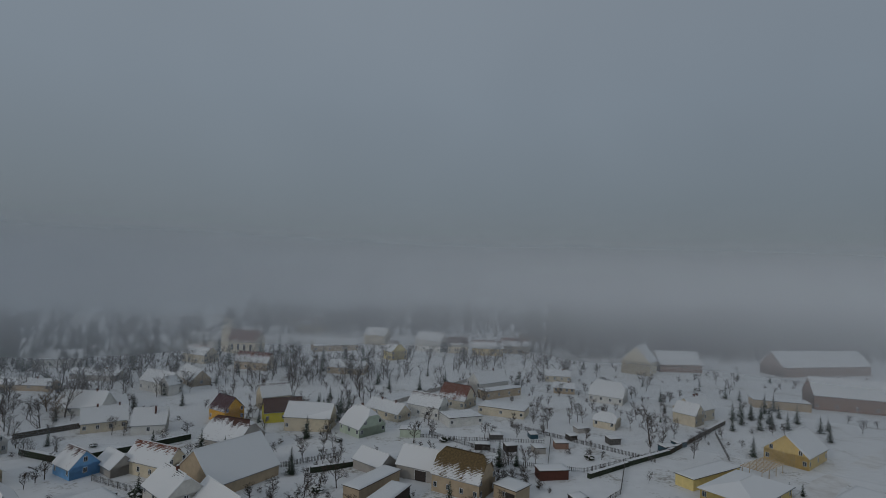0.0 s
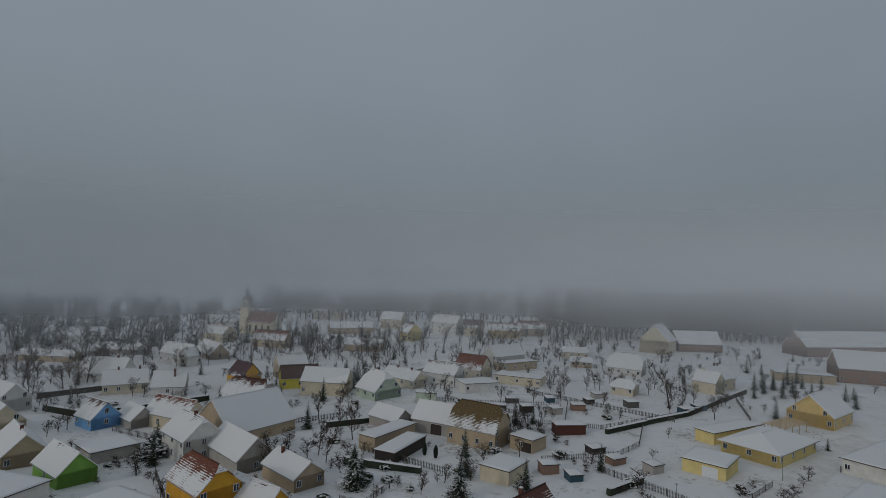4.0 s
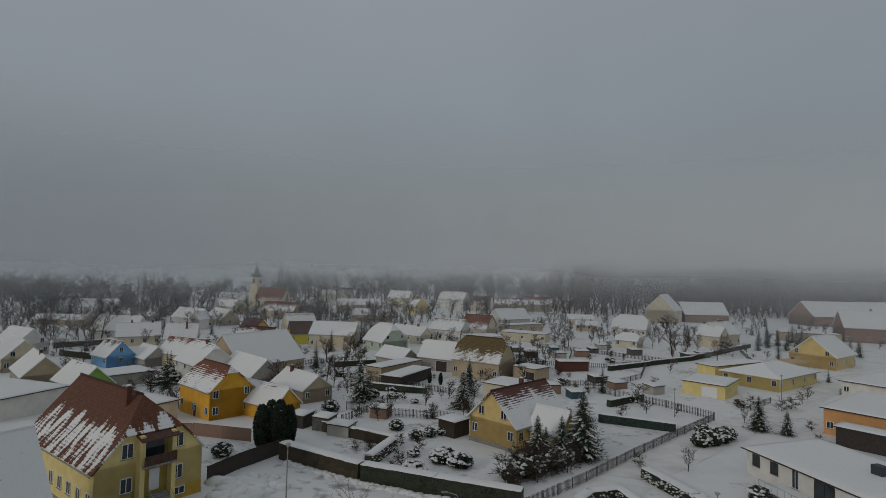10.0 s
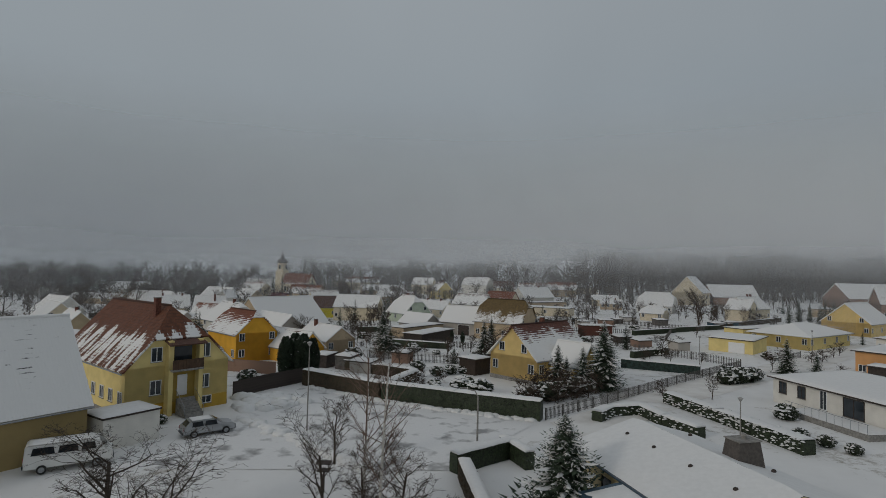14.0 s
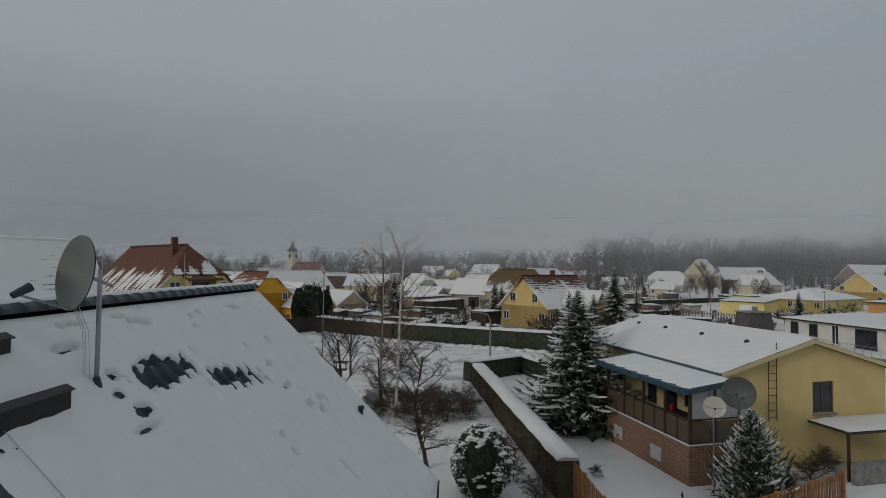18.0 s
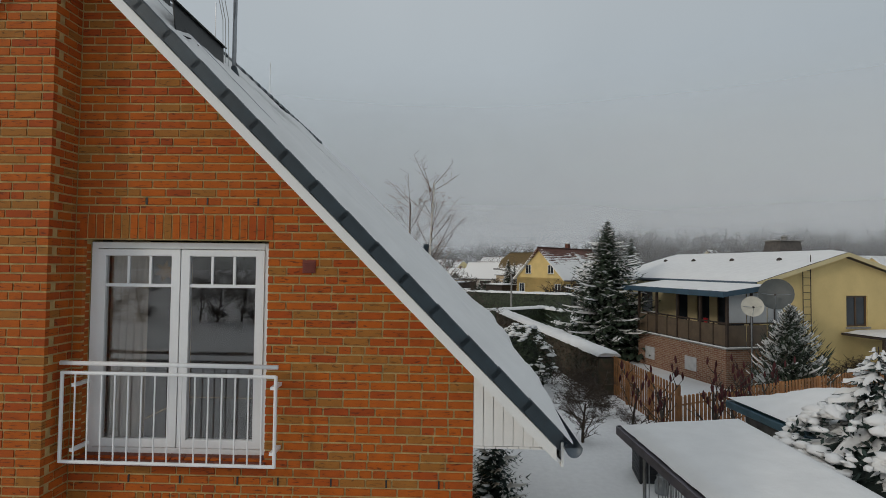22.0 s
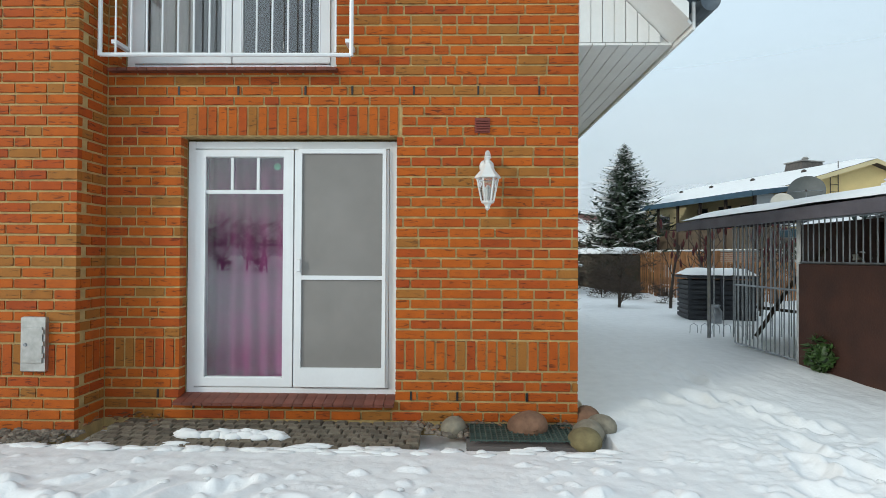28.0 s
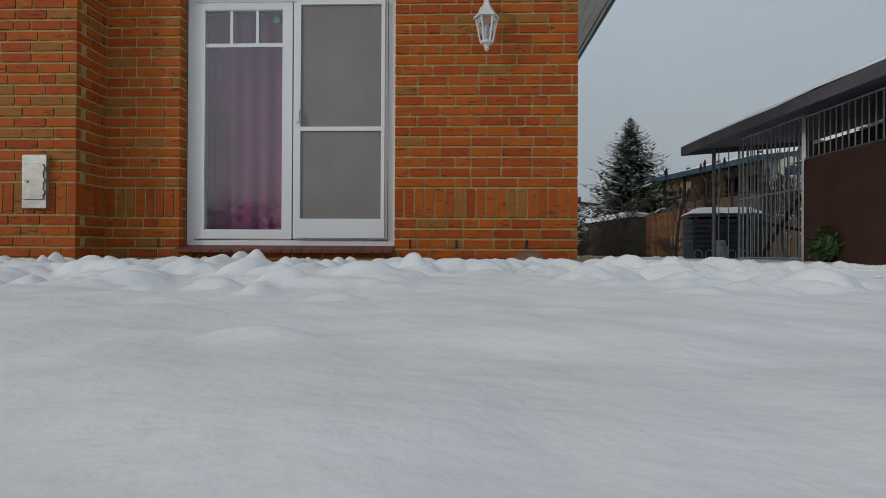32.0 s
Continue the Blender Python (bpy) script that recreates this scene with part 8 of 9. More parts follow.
tb = thing("veranda_table", bg_m @ pose(-1.1, 1.6, VF), "dark veranda table with a red cup on it", "table")
part("tabletop", M().box((-0.4, -0.7, 0.70), (0.4, 0.7, 0.74), 0.01), VWOOD, tb)
for x in (-0.35, 0.33):
    for y in (-0.62, 0.6):
        part("leg", M().box((x, y, 0), (x + 0.04, y + 0.04, 0.70)), VWOOD, tb)
solid("red_cup", M().lathe([(0.07, 0), (0.10, 0.26), (0.08, 0.26), (0.06, 0.03)], 12), surf("red_plastic", (0.5, 0.02, 0.03), 0.4, 0.05, 5, 0), "bright red cup on the veranda table", "cup", at=bg_m @ pose(-1.2, 1.8, VF + 0.742))


def round_dish(x, y, z, r, mat_, label, base_z, face):
    d_ = thing("satellite_dish", pose(x, y, base_z), label, "satellite dish", "dishes of the bungalow")
    m = M()
    for i in range(6):
        for j in range(24):
            w = 2 * math.pi * j / 24
            m.v.append((r * i / 5 * math.cos(w), r * i / 5 * math.sin(w), 0.18 * r * (i / 5) ** 2))
    m.f = [(i * 24 + j, i * 24 + (j + 1) % 24, (i + 1) * 24 + (j + 1) % 24, (i + 1) * 24 + j) for i in range(5) for j in range(24)]
    fz = Vector(face).normalized()
    fx = Vector((0, 0, 1)).cross(fz).normalized()
    fy = fz.cross(fx)
    at = Matrix(((fx.x, fy.x, fz.x, 0), (fx.y, fy.y, fz.y, 0), (fx.z, fy.z, fz.z, z - base_z), (0, 0, 0, 1)))
    rf = part("reflector", m, mat_, d_, smooth=True, at=at)
    part("pole", M().tube([(0, 0.06, 0), (0, 0.06, z - base_z)], 0.03, 8), METAL, d_)
    part("feed_arm", M().tube([(0, -r * 0.9, 0.1 * r), (0, -r * 0.2, r * 0.8)], 0.012, 5), METAL, rf)
    part("feed_arm", M().tube([(r * 0.8, 0, 0.15 * r), (0, -r * 0.2, r * 0.8)], 0.01, 5).tube([(-r * 0.8, 0, 0.15 * r), (0, -r * 0.2, r * 0.8)], 0.01, 5), METAL, rf)
    part("feed_horn", M().tube([(0, -r * 0.2, r * 0.85), (0, -r * 0.15, r * 0.65)], 0.04, 8), DARK_WOOD, rf)


round_dish(13.55, 20.75, 3.85, 0.62, surf("dark_grey_mesh_dish", (0.075, 0.085, 0.085), 0.5, 0.1, 4, 0.1), "large dark grey satellite dish before the veranda", 0.0, (-0.55, -0.80, 0.25))
round_dish(12.45, 20.45, 3.38, 0.40, surf("cream_dish", (0.55, 0.53, 0.46), 0.5, 0.08, 4, 0.05), "small cream satellite dish before the veranda", 0.0, (-0.35, -0.9, 0.22))
ld = thing("wall_ladder", bg_m @ pose(2.5, 0.26, 2.1), "dark metal ladder fixed to the yellow gable", "ladder")
for x in (0, 0.42):
    part("stile", M().tube([(x, 0, 0), (x, 0, 2.9 + x * 1.2)], 0.02, 5), DARK_WOOD, ld)
for i in range(9):
    part("rung", M().tube([(0, 0, 0.15 + i * 0.32), (0.42, 0, 0.15 + i * 0.32)], 0.013, 5), DARK_WOOD, ld)
cn = thing("entrance_canopy", bg_m @ pose(6.9, -0.6, 0), "small snow-covered canopy over the cellar stairs", "canopy")
part("roof", M().box((-2.3, -1.0, 1.95), (2.4, 0.9, 2.03)), DARK_WOOD, cn)
cs_ = M()
for i in range(17):
    for j in range(9):
        u, v = i / 16, j / 8
        cs_.v.append((-2.3 + 4.7 * u, -1.0 + 1.9 * v, 2.035 + 0.16 * min(1, 0.2 + 8 * min(u, 1 - u, v, 1 - v))))
cs_.f = [(i * 9 + j, (i + 1) * 9 + j, (i + 1) * 9 + j + 1, i * 9 + j + 1) for i in range(16) for j in range(8)]
part("roof_snow", cs_, SNOW, cn, smooth=True)
for x in (-2.2, 0.0, 2.2):
    part("post", M().box((x, -0.9, -0.1), (x + 0.09, -0.81, 1.95)), VWOOD, cn)
part("stair_wall", M().box((-2.3, -1.3, -0.1), (2.4, -1.1, 0.9), 0.02), CONCRETE, cn)

# ---- car park, cars, lamps ----
ASPH = surf("scraped_snow_on_asphalt", (0.74, 0.74, 0.74), 0.8, 0.08, 0.42, 0.6, fine=7, col2=(0.30, 0.30, 0.30), thr=(0.34, 0.47))
ASPH2 = surf("packed_road_snow", (0.74, 0.73, 0.71), 0.75, 0.06, 0.35, 0.4, fine=9, col2=(0.60, 0.58, 0.55), thr=(0.3, 0.6))


def sheet(name, pts, mat_, label, lift=0.03, cat=""):
    """A paved surface: a fan-free strip between pairs of points, laid on the ground."""
    m = M()
    n = len(pts)
    for (x0, y0), (x1, y1) in pts:
        for t in range(9):
            x, y = x0 + (x1 - x0) * t / 8, y0 + (y1 - y0) * t / 8
            m.v.append((x, y, ground_z(x, y) + lift))
    m.f = [(i * 9 + t, i * 9 + t + 1, (i + 1) * 9 + t + 1, (i + 1) * 9 + t) for i in range(n - 1) for t in range(8)]
    m.v += [(x, y, z - 0.3) for x, y, z in m.v[:9]]
    return solid(name, m, mat_, label, cat, "structure", True)


def lerp2(a, b, n):
    return [(a[0] + (b[0] - a[0]) * i / n, a[1] + (b[1] - a[1]) * i / n) for i in range(n + 1)]


sheet("pavement", list(zip(lerp2((-15.0, 68.0), (-20.0, 40.0), 14), lerp2((12.0, 54.0), (3.2, 41.0), 14))), ASPH, "car park of scraped grey-white snow")
sheet("road", list(zip(lerp2((23.0, 66.0), (112.0, 136.0), 24) + [(160, 163)], lerp2((30.5, 63.0), (116.0, 131.0), 24) + [(163, 158)])), ASPH2, "village street of packed grey snow")
sheet("road_2", list(zip(lerp2((13.6, 54.6), (24.0, 64.4), 8), lerp2((15.5, 47.5), (29.0, 61.0), 8))), ASPH2, "side street of packed snow leading to the car park", 0.045)
pile = M()
pr = random.Random(4)
for i in range(150):
    t = pr.random()
    x, y = -16.5 + 13.5 * t + pr.gauss(0, 0.3), 53.5 - 12.5 * t + pr.gauss(0, 0.3)
    s_ = pr.uniform(0.25, 0.6)
    pile.blob((x, y, 0.0), s_ * 1.2, s_, s_ * 0.75, pr, 8, 0.3)
for i in range(190):
    t = pr.random()
    x, y = -14.0 + 26 * t + pr.gauss(0, 0.2), 68.4 - 18.5 * t + 5.5 * t * t + pr.gauss(0, 0.25)
    s_ = pr.uniform(0.2, 0.5)
    pile.blob((x, y, 0.0), s_ * 1.3, s_, s_ * 0.7, pr, 8, 0.3)
for i in range(60):
    x, y = -16.5 + pr.gauss(0, 1.6), 60.5 + pr.gauss(0, 1.6)
    s_ = pr.uniform(0.4, 1.0)
    pile.blob((x, y, 0.0), s_ * 1.2, s_, s_ * 0.8, pr, 8, 0.3)
solid("snow_bank", pile, SNOW, "ploughed banks of lumpy snow round the car park", "snow bank", "stuff", True)


def car(x, y, ang, L_, W_, H_, paint, label, van=False, snow=True):
    root = thing("van" if van else "car", pose(x, y, 0.03, 0, 0, ang), label, "van" if van else "car", "parked vehicles")
    if van:
        prof = [(-0.49, 0.20), (-0.5, 0.45), (-0.485, 0.93), (-0.45, 1.0), (0.22, 1.0), (0.34, 0.93), (0.42, 0.62), (0.495, 0.50), (0.5, 0.22)]
    else:
        prof = [(-0.49, 0.22), (-0.5, 0.55), (-0.46, 0.66), (-0.36, 0.95), (-0.10, 1.0), (0.08, 0.98), (0.24, 0.68), (0.46, 0.58), (0.5, 0.42), (0.5, 0.22)]
    m = M()
    n = len(prof)
    for s, k in ((-1, 0.90), (-1, 1.0), (1, 1.0), (1, 0.90)):
        for u, v in prof:
            tuck = 1.0 if v < 0.6 else 1 - (v - 0.6) * (0.18 if van else 0.42)
            m.v.append((u * L_ * (0.995 if k < 1 else 1), s * W_ / 2 * k * tuck, v * H_))
    for r in range(3):
        for i in range(n):
            j = (i + 1) % n
            m.f.append((r * n + i, r * n + j, (r + 1) * n + j, (r + 1) * n + i))
    m.f += [tuple(range(n)), tuple(3 * n + i for i in reversed(range(n)))]
    part("body", m, paint, root, smooth=False)
    wl_ = M().tube([(0, -0.11, 0), (0, 0.11, 0)], 0.31, 18).mesh("wheel", surf("black_tyre", (0.02, 0.02, 0.02), 0.8, 0.1, 6, 0.1))
    rim = M().tube([(0, -0.115, 0), (0, 0.115, 0)], 0.19, 14).mesh("rim", METAL)
    for u in (-0.30, 0.31):
        for s in (-1, 1):
            w_o = part("wheel", wl_, None, root, at=pose(u * L_, s * (W_ / 2 - 0.10), 0.31))
            part("rim", rim, None, w_o)
    zs = 0.66 if van else 0.64
    spans = ((-0.42, -0.16), (-0.13, 0.10), (0.13, 0.30)) if van else ((-0.34, -0.12), (-0.10, 0.14))
    for a, b in spans:
        for s in (-1, 1):
            k = 1 - 0.11 * (0.6 if van else 1.5)
            yy = s * (W_ / 2 * (0.985 if van else 0.965))
            part("side_window", M().add([(a * L_, yy, zs * H_), (b * L_, yy, zs * H_), ((b - 0.02) * L_, yy * k, 0.90 * H_), ((a + 0.02) * L_, yy * k, 0.90 * H_)], [(0, 1, 2, 3), (3, 2, 1, 0)]), GLASS_FAR, root)
    f0, f1 = ((0.43, 0.64), (0.35, 0.91)) if van else ((0.245, 0.695), (0.10, 0.95))
    part("windscreen", M().add([(f0[0] * L_, -W_ * 0.41, f0[1] * H_ + 0.02), (f0[0] * L_, W_ * 0.41, f0[1] * H_ + 0.02), (f1[0] * L_, W_ * 0.36, f1[1] * H_ + 0.02), (f1[0] * L_, -W_ * 0.36, f1[1] * H_ + 0.02)], [(0, 1, 2, 3)]), GLASS_FAR, root)
    part("rear_window", M().add([(-0.487 * L_ - 0.012, -W_ * 0.36, 0.70 * H_), (-0.487 * L_ - 0.012, W_ * 0.36, 0.70 * H_), (-0.468 * L_ - 0.012, W_ * 0.33, 0.90 * H_), (-0.468 * L_ - 0.012, -W_ * 0.33, 0.90 * H_)] if van else [(-0.452 * L_ - 0.012, -W_ * 0.36, 0.69 * H_), (-0.452 * L_ - 0.012, W_ * 0.36, 0.69 * H_), (-0.375 * L_ - 0.012, W_ * 0.32, 0.92 * H_), (-0.375 * L_ - 0.012, -W_ * 0.32, 0.92 * H_)], [(0, 3, 2, 1)]), GLASS_FAR, root)
    for s in (-1, 1):
        part("headlight", M().box((0.497 * L_, s * W_ * 0.38 - 0.12, 0.40 * H_), (0.503 * L_, s * W_ * 0.38 + 0.12, 0.49 * H_)), METAL, root)
        part("tail_light", M().box((-0.504 * L_, s * W_ * 0.42 - 0.06, 0.45 * H_), (-0.498 * L_, s * W_ * 0.42 + 0.06, 0.60 * H_)), surf("red_lens", (0.35, 0.01, 0.01), 0.3, 0.05, 4, 0), root)
    part("bumper", M().box((0.5 * L_, -W_ * 0.44, 0.22 * H_), (0.512 * L_, W_ * 0.44, 0.33 * H_)).box((-0.512 * L_, -W_ * 0.44, 0.22 * H_), (-0.5 * L_, W_ * 0.44, 0.33 * H_)), ANTHRACITE, root)
    if snow:
        sx = M()
        for i in range(9):
            for j in range(7):
                u, v = i / 8, j / 6
                x = ((-0.44 if van else -0.33) + (0.62 if van else 0.38) * u) * L_
                e = min(u, 1 - u, v, 1 - v)
                sx.v.append((x, (v - 0.5) * W_ * 0.74, H_ * 0.985 + 0.07 * min(1, 0.1 + 7 * e)))
        sx.f = [(i * 7 + j, (i + 1) * 7 + j, (i + 1) * 7 + j + 1, i * 7 + j + 1) for i in range(8) for j in range(6)]
        part("roof_snow", sx, SNOW, root, smooth=True)
    return root


car(-18.3, 48.7, 38, 4.4, 1.75, 1.48, surf("silver_car_paint", (0.42, 0.44, 0.46), 0.3, 0.03, 2, 0, metal=0.5), "silver hatchback parked in the snow")
car(-24.8, 40.2, 33, 5.4, 2.0, 2.05, surf("white_van_paint", (0.72, 0.72, 0.70), 0.35, 0.03, 2, 0), "white delivery van parked before the barn", True)
for (x, y, h, arm) in ((-9.7, 50.0, 8.2, 0.0), (5.9, 48.2, 4.6, 1.1), (30.7, 50.7, 3.8, 0.0), (47.0, 92.6, 5.0, 0.0), (76.5, 107.3, 5.0, 0.0)):
    sl = thing("street_lamp", pose(x, y, ground_z(x, y)), "grey steel street lamp" + (" with a curved arm" if arm else " with a lantern head"), "street lamp", "street lamps")
    if arm:
        part("pole", M().tube([(0, 0, -0.2), (0, 0, h * 0.85), (-0.25 * arm, 0, h * 0.96), (-arm, 0.1, h)], [0.09, 0.07, 0.06, 0.05], 8), CONCRETE, sl)
        part("lamp_head", M().box((-arm - 0.55, -0.02, h - 0.05), (-arm + 0.05, 0.22, h + 0.08), 0.03), CONCRETE, sl)
    else:
        part("pole", M().tube([(0, 0, -0.2), (0, 0, h - 0.3)], [0.07, 0.045], 8), CONCRETE, sl)
        part("lamp_head", M().lathe([(0.08, h - 0.35), (0.24, h - 0.1), (0.26, h - 0.06), (0.08, h + 0.04)], 10), surf("grey_lamp_glass", (0.35, 0.35, 0.34), 0.4, 0.05, 5, 0), sl)
bd = thing("bird_table", pose(-5.2, 36.5, 0), "rough wooden bird table between the bare trees", "bird table")
part("post", M().box((-0.06, -0.06, 0), (0.06, 0.06, 1.5)), DARK_WOOD, bd)
part("tray", M().box((-0.4, -0.3, 1.5), (0.4, 0.3, 1.55)), DARK_WOOD, bd)
for x in (-0.35, 0.3):
    part("upright", M().box((x, -0.05, 1.55), (x + 0.06, 0.05, 2.0)), DARK_WOOD, bd)
part("roof", M().box((-0.5, -0.35, 2.0), (0.5, 0.35, 2.06)), DARK_WOOD, bd)
fence([(-21.0, 61.5), (-19.0, 66.0), (-15.6, 71.5)], 1.9, DARK_WOOD, "tall dark board fence beside the car park", 0.16, 0.155, 2.2, "board_fence")
fence([(13.4, 55.6), (22.0, 63.0), (31.4, 71.9), (42.0, 81.3), (53.2, 91.0)], 1.2, FENCE_GREY, "dark slatted garden fence along the street", 0.22, 0.09, 2.6, "garden_fence")
fence([(53.2, 91.0), (48.8, 99.5), (41.0, 111.2)], 1.4, FENCE_GREY, "dark garden fence between the plots", 0.3, 0.1, 3.0, "garden_fence")
fence([(-10.4, 97.5), (-3.0, 93.0), (8.3, 89.8)], 1.4, FENCE_GREY, "grey picket fence of an orchard", 0.24, 0.08, 2.6, "garden_fence")
fence([(52.0, 142.0), (66.0, 149.0), (82.0, 157.0)], 1.2, FENCE_GREY, "low fence along the meadow", 0.5, 0.12, 3.2, "garden_fence")
fence([(25.0, 152.0), (52.0, 142.0)], 1.2, FENCE_GREY, "low fence of the allotments", 0.5, 0.12, 3.2, "garden_fence")
fence([(92.5, 111.8), (105.0, 119.7), (118.0, 128.0)], 1.3, FENCE_GREY, "garden fence along the street", 0.4, 0.12, 3.0, "garden_fence")
fence([(30.0, 118.0), (48.0, 121.0), (56.0, 128.0)], 1.3, FENCE_GREY, "fence between two gardens", 0.4, 0.12, 3.0, "garden_fence")
fence([(-42.0, 78.0), (-30.0, 80.0), (-21.0, 77.0)], 1.8, BRICKISH, "rusty red board fence before the orange house", 0.2, 0.19, 2.4, "board_fence")
fence([(4.0, 176.0), (24.0, 170.0), (48.0, 166.0)], 1.2, FENCE_GREY, "allotment fence in the snow", 0.5, 0.12, 3.4, "garden_fence")
fence([(-30.0, 200.0), (0.0, 214.0), (40.0, 262.0)], 1.6, GREYW, "long garden wall along the pond meadow", 0.5, 0.49, 6.0, "garden_wall")
# allotment sheds and glasshouses
sheds = random.Random(12)
for i, (x, y, a) in enumerate(((36, 160, 10), (44, 158, 10), (52, 162, 0), (58, 170, 20), (46, 172, 5), (34, 172, 0), (64, 178, 15), (28, 162, -5), (70, 166, 10), (46, 117, 25), (52, 112, 25), (44, 124, 20), (84, 159, 20), (90, 163, 20), (-4, 92, -20), (-12, 84, -25), (-9, 81, -25), (-16, 86, -25), (34, 108, 10), (30, 112, 10))):
    flat_house(x, y, a, sheds.uniform(2.4, 4.7), sheds.uniform(1.9, 3.2), sheds.uniform(1.2, 2.1), sheds.choice((FENCE_GREY, DARK_WOOD, TEAL, GREYW, BRICKISH)), "small garden shed under a cap of snow", "garden_shed", over=0.15, tilt=0.2, group="allotment sheds")

# ---- trees of the village ----
vt_rng = random.Random(17)
BARE_G = [("crown", bare_tree_mesh(52, 6.0, 3, (10, 6, 5), 0.62, 0.55, 0.10, 0.0, 0.2, 0.22, 0.12, 0.024, 0.42).mesh("crown", BARK))]
BARE_H = [("crown", bare_tree_mesh(53, 7.0, 3, (11, 6, 5), 0.52, 0.5, 0.14, 0.0, 0.16, 0.25, 0.12, 0.024, 0.5).mesh("crown", BARK_RED))]
THICKET = [("crown", bare_tree_mesh(54, 3.2, 3, (11, 6, 4), 0.62, 0.66, 0.02, 0.0, 0.22, 0.03, 0.05, 0.018, 0.34).mesh("crown", BARK_RED))]
SPRUCE_D = conifer_meshes(55, 8.0, 2.2, NEEDLE, 16, 0.10, 0.04, 9, 0.22)
KINDS = [BARE_G, BARE_H, BARE_G]
for i, (x, y, s) in enumerate(((-4.1, 87.9, 0.7), (-15.1, 112.9, 0.9), (-19.3, 115.5, 0.9), (-11.6, 107.9, 0.95), (3.7, 98.2, 0.5), (6.9, 103.8, 0.5), (89.2, 178.5, 1.5), (84.4, 162.5, 1.0), (56.9, 149.9, 0.7), (78, 195.8, 0.9), (65.7, 133.3, 0.5), (55.2, 119, 0.5), (47.6, 93.4, 0.55), (36, 66.5, 0.5),
                               (78.2, 103.7, 0.6), (82, 107.5, 0.6), (57.3, 89, 0.4), (57.7, 193.4, 0.8), (49.7, 184.8, 0.7), (62.9, 186.3, 0.9), (-2.6, 88.8, 0.6), (10, 91.6, 0.5), (-70, 171.6, 0.9), (-24.9, 121.3, 0.8), (-28.6, 120.2, 0.8), (-113.7, 173.1, 1.2), (-117.6, 183, 1.3), (-108, 188, 1.1), (-16.1, 140, 0.8),
                               (-18.8, 128.2, 0.9), (66.8, 70.5, 0.5), (12, 150, 0.6), (20, 148, 0.7), (33.3, 146.9, 0.8), (36.4, 142.7, 0.9), (30, 140, 0.8), (26, 135, 0.7), (-5.5, 41.8, 0.75), (-1.8, 44.5, 0.5), (98, 186, 0.9), (70, 205, 0.9), (60, 150, 0.6), (45, 196, 0.8), (-48, 140, 0.8), (-60, 140, 0.8), (-8, 118, 0.7), (12, 112, 0.7), (-85, 150, 0.9), (-95, 150, 1.0), (-105, 140, 1.0))):
    d_ = hollow(x, y)
    k_ = 1 + d_ / 26
    tree(KINDS[i % 3], 1.4 + (x - 1.4) * k_, y * k_, vt_rng.uniform(0, 360), s * k_ * vt_rng.uniform(0.9, 1.1), "leafless garden tree among the snowy houses", "bare trees of the village")
for i, (x, y, s) in enumerate(((-8.4, 101, 1.0), (10.2, 96.4, 0.85), (13.5, 118, 0.75), (-23.4, 183.8, 1.0), (-16.5, 190, 0.95), (-19.8, 184.2, 1.05), (-47.1, 144.1, 0.95), (-82.2, 209.8, 1.0), (57, 84.8, 0.72), (60.1, 82.5, 0.5), (97.6, 125.9, 0.45), (101.3, 126.1, 0.4), (127.9, 193.5, 0.9), (134.1, 198.2, 0.9), (148.3, 204.1, 1.0), (135.8, 194.4, 0.85),
                               (141, 196, 0.8), (155, 208, 0.9), (4.7, 89.8, 0.35), (24.0, 71.0, 1.15), (17.8, 70.2, 0.75), (-158.5, 257.4, 1.9), (-170.1, 254.7, 1.6), (-147.7, 259.8, 1.4), (-84.2, 336, 1.6), (-80, 322, 1.5), (-79.4, 275.4, 1.6), (-57.3, 271.9, 1.5), (166.8, 310.9, 1.4), (144.7, 167.7, 0.8), (-70, 300, 1.6), (-62, 310, 1.5), (-52, 296, 1.4), (150, 178, 0.8), (-92, 300, 1.5))):
    d_ = hollow(x, y)
    k_ = 1 + d_ / 26
    tree(SPRUCE_B if y < 105 else SPRUCE_D, 1.4 + (x - 1.4) * k_, y * k_, vt_rng.uniform(0, 360), s * k_, "dark spruce with a little snow in a village garden", "spruces of the village", "spruce")
for x, y, s in ((-16.6, 74.6, 0.95), (-17.9, 75.6, 1.0), (-19.0, 74.7, 0.93), (-15.4, 75.5, 0.9), (-17.0, 76.8, 0.97), (5.0, 123.4, 0.45), (7.4, 121.3, 0.45)):
    tree(THUJA, x, y, x * 40, s, "dense dark columnar thuja", "thujas", "thuja")
BUSH_S = bush_meshes(15, 1.3, 1.7, LEAF, 1200, 0.10, 200, 0.16)
for x, y, s in ((13.2, 63.2, 1.0), (15.2, 64.6, 1.2), (17.0, 66.0, 1.1), (19.2, 67.6, 1.2), (21.0, 69.4, 1.1), (14.6, 66.6, 1.0), (-22.6, 70.5, 1.0), (43.2, 76.8, 1.1), (45.2, 77.6, 1.2), (47.2, 78.8, 1.2), (49.0, 80.2, 1.1), (39.6, 58.0, 0.95), (46.5, 82.0, 1.0), (-52.7, 122.9, 1.8), (-55.0, 128.0, 2.0), (-9.0, 104.0, 1.0), (-13.0, 96.0, 1.2), (36.5, 51.0, 0.6), (37.5, 49.0, 0.6), (38.5, 47.0, 0.55), (-24.0, 51.4, 0.5), (2.0, 79.0, 0.8), (4.0, 80.5, 0.8), (6.0, 81.5, 0.7), (-1.0, 84.0, 0.9)):
    tree(BUSH_S, x, y, x * 30, s, "evergreen bush thick with snow", "snowy bushes", "evergreen_shrub")
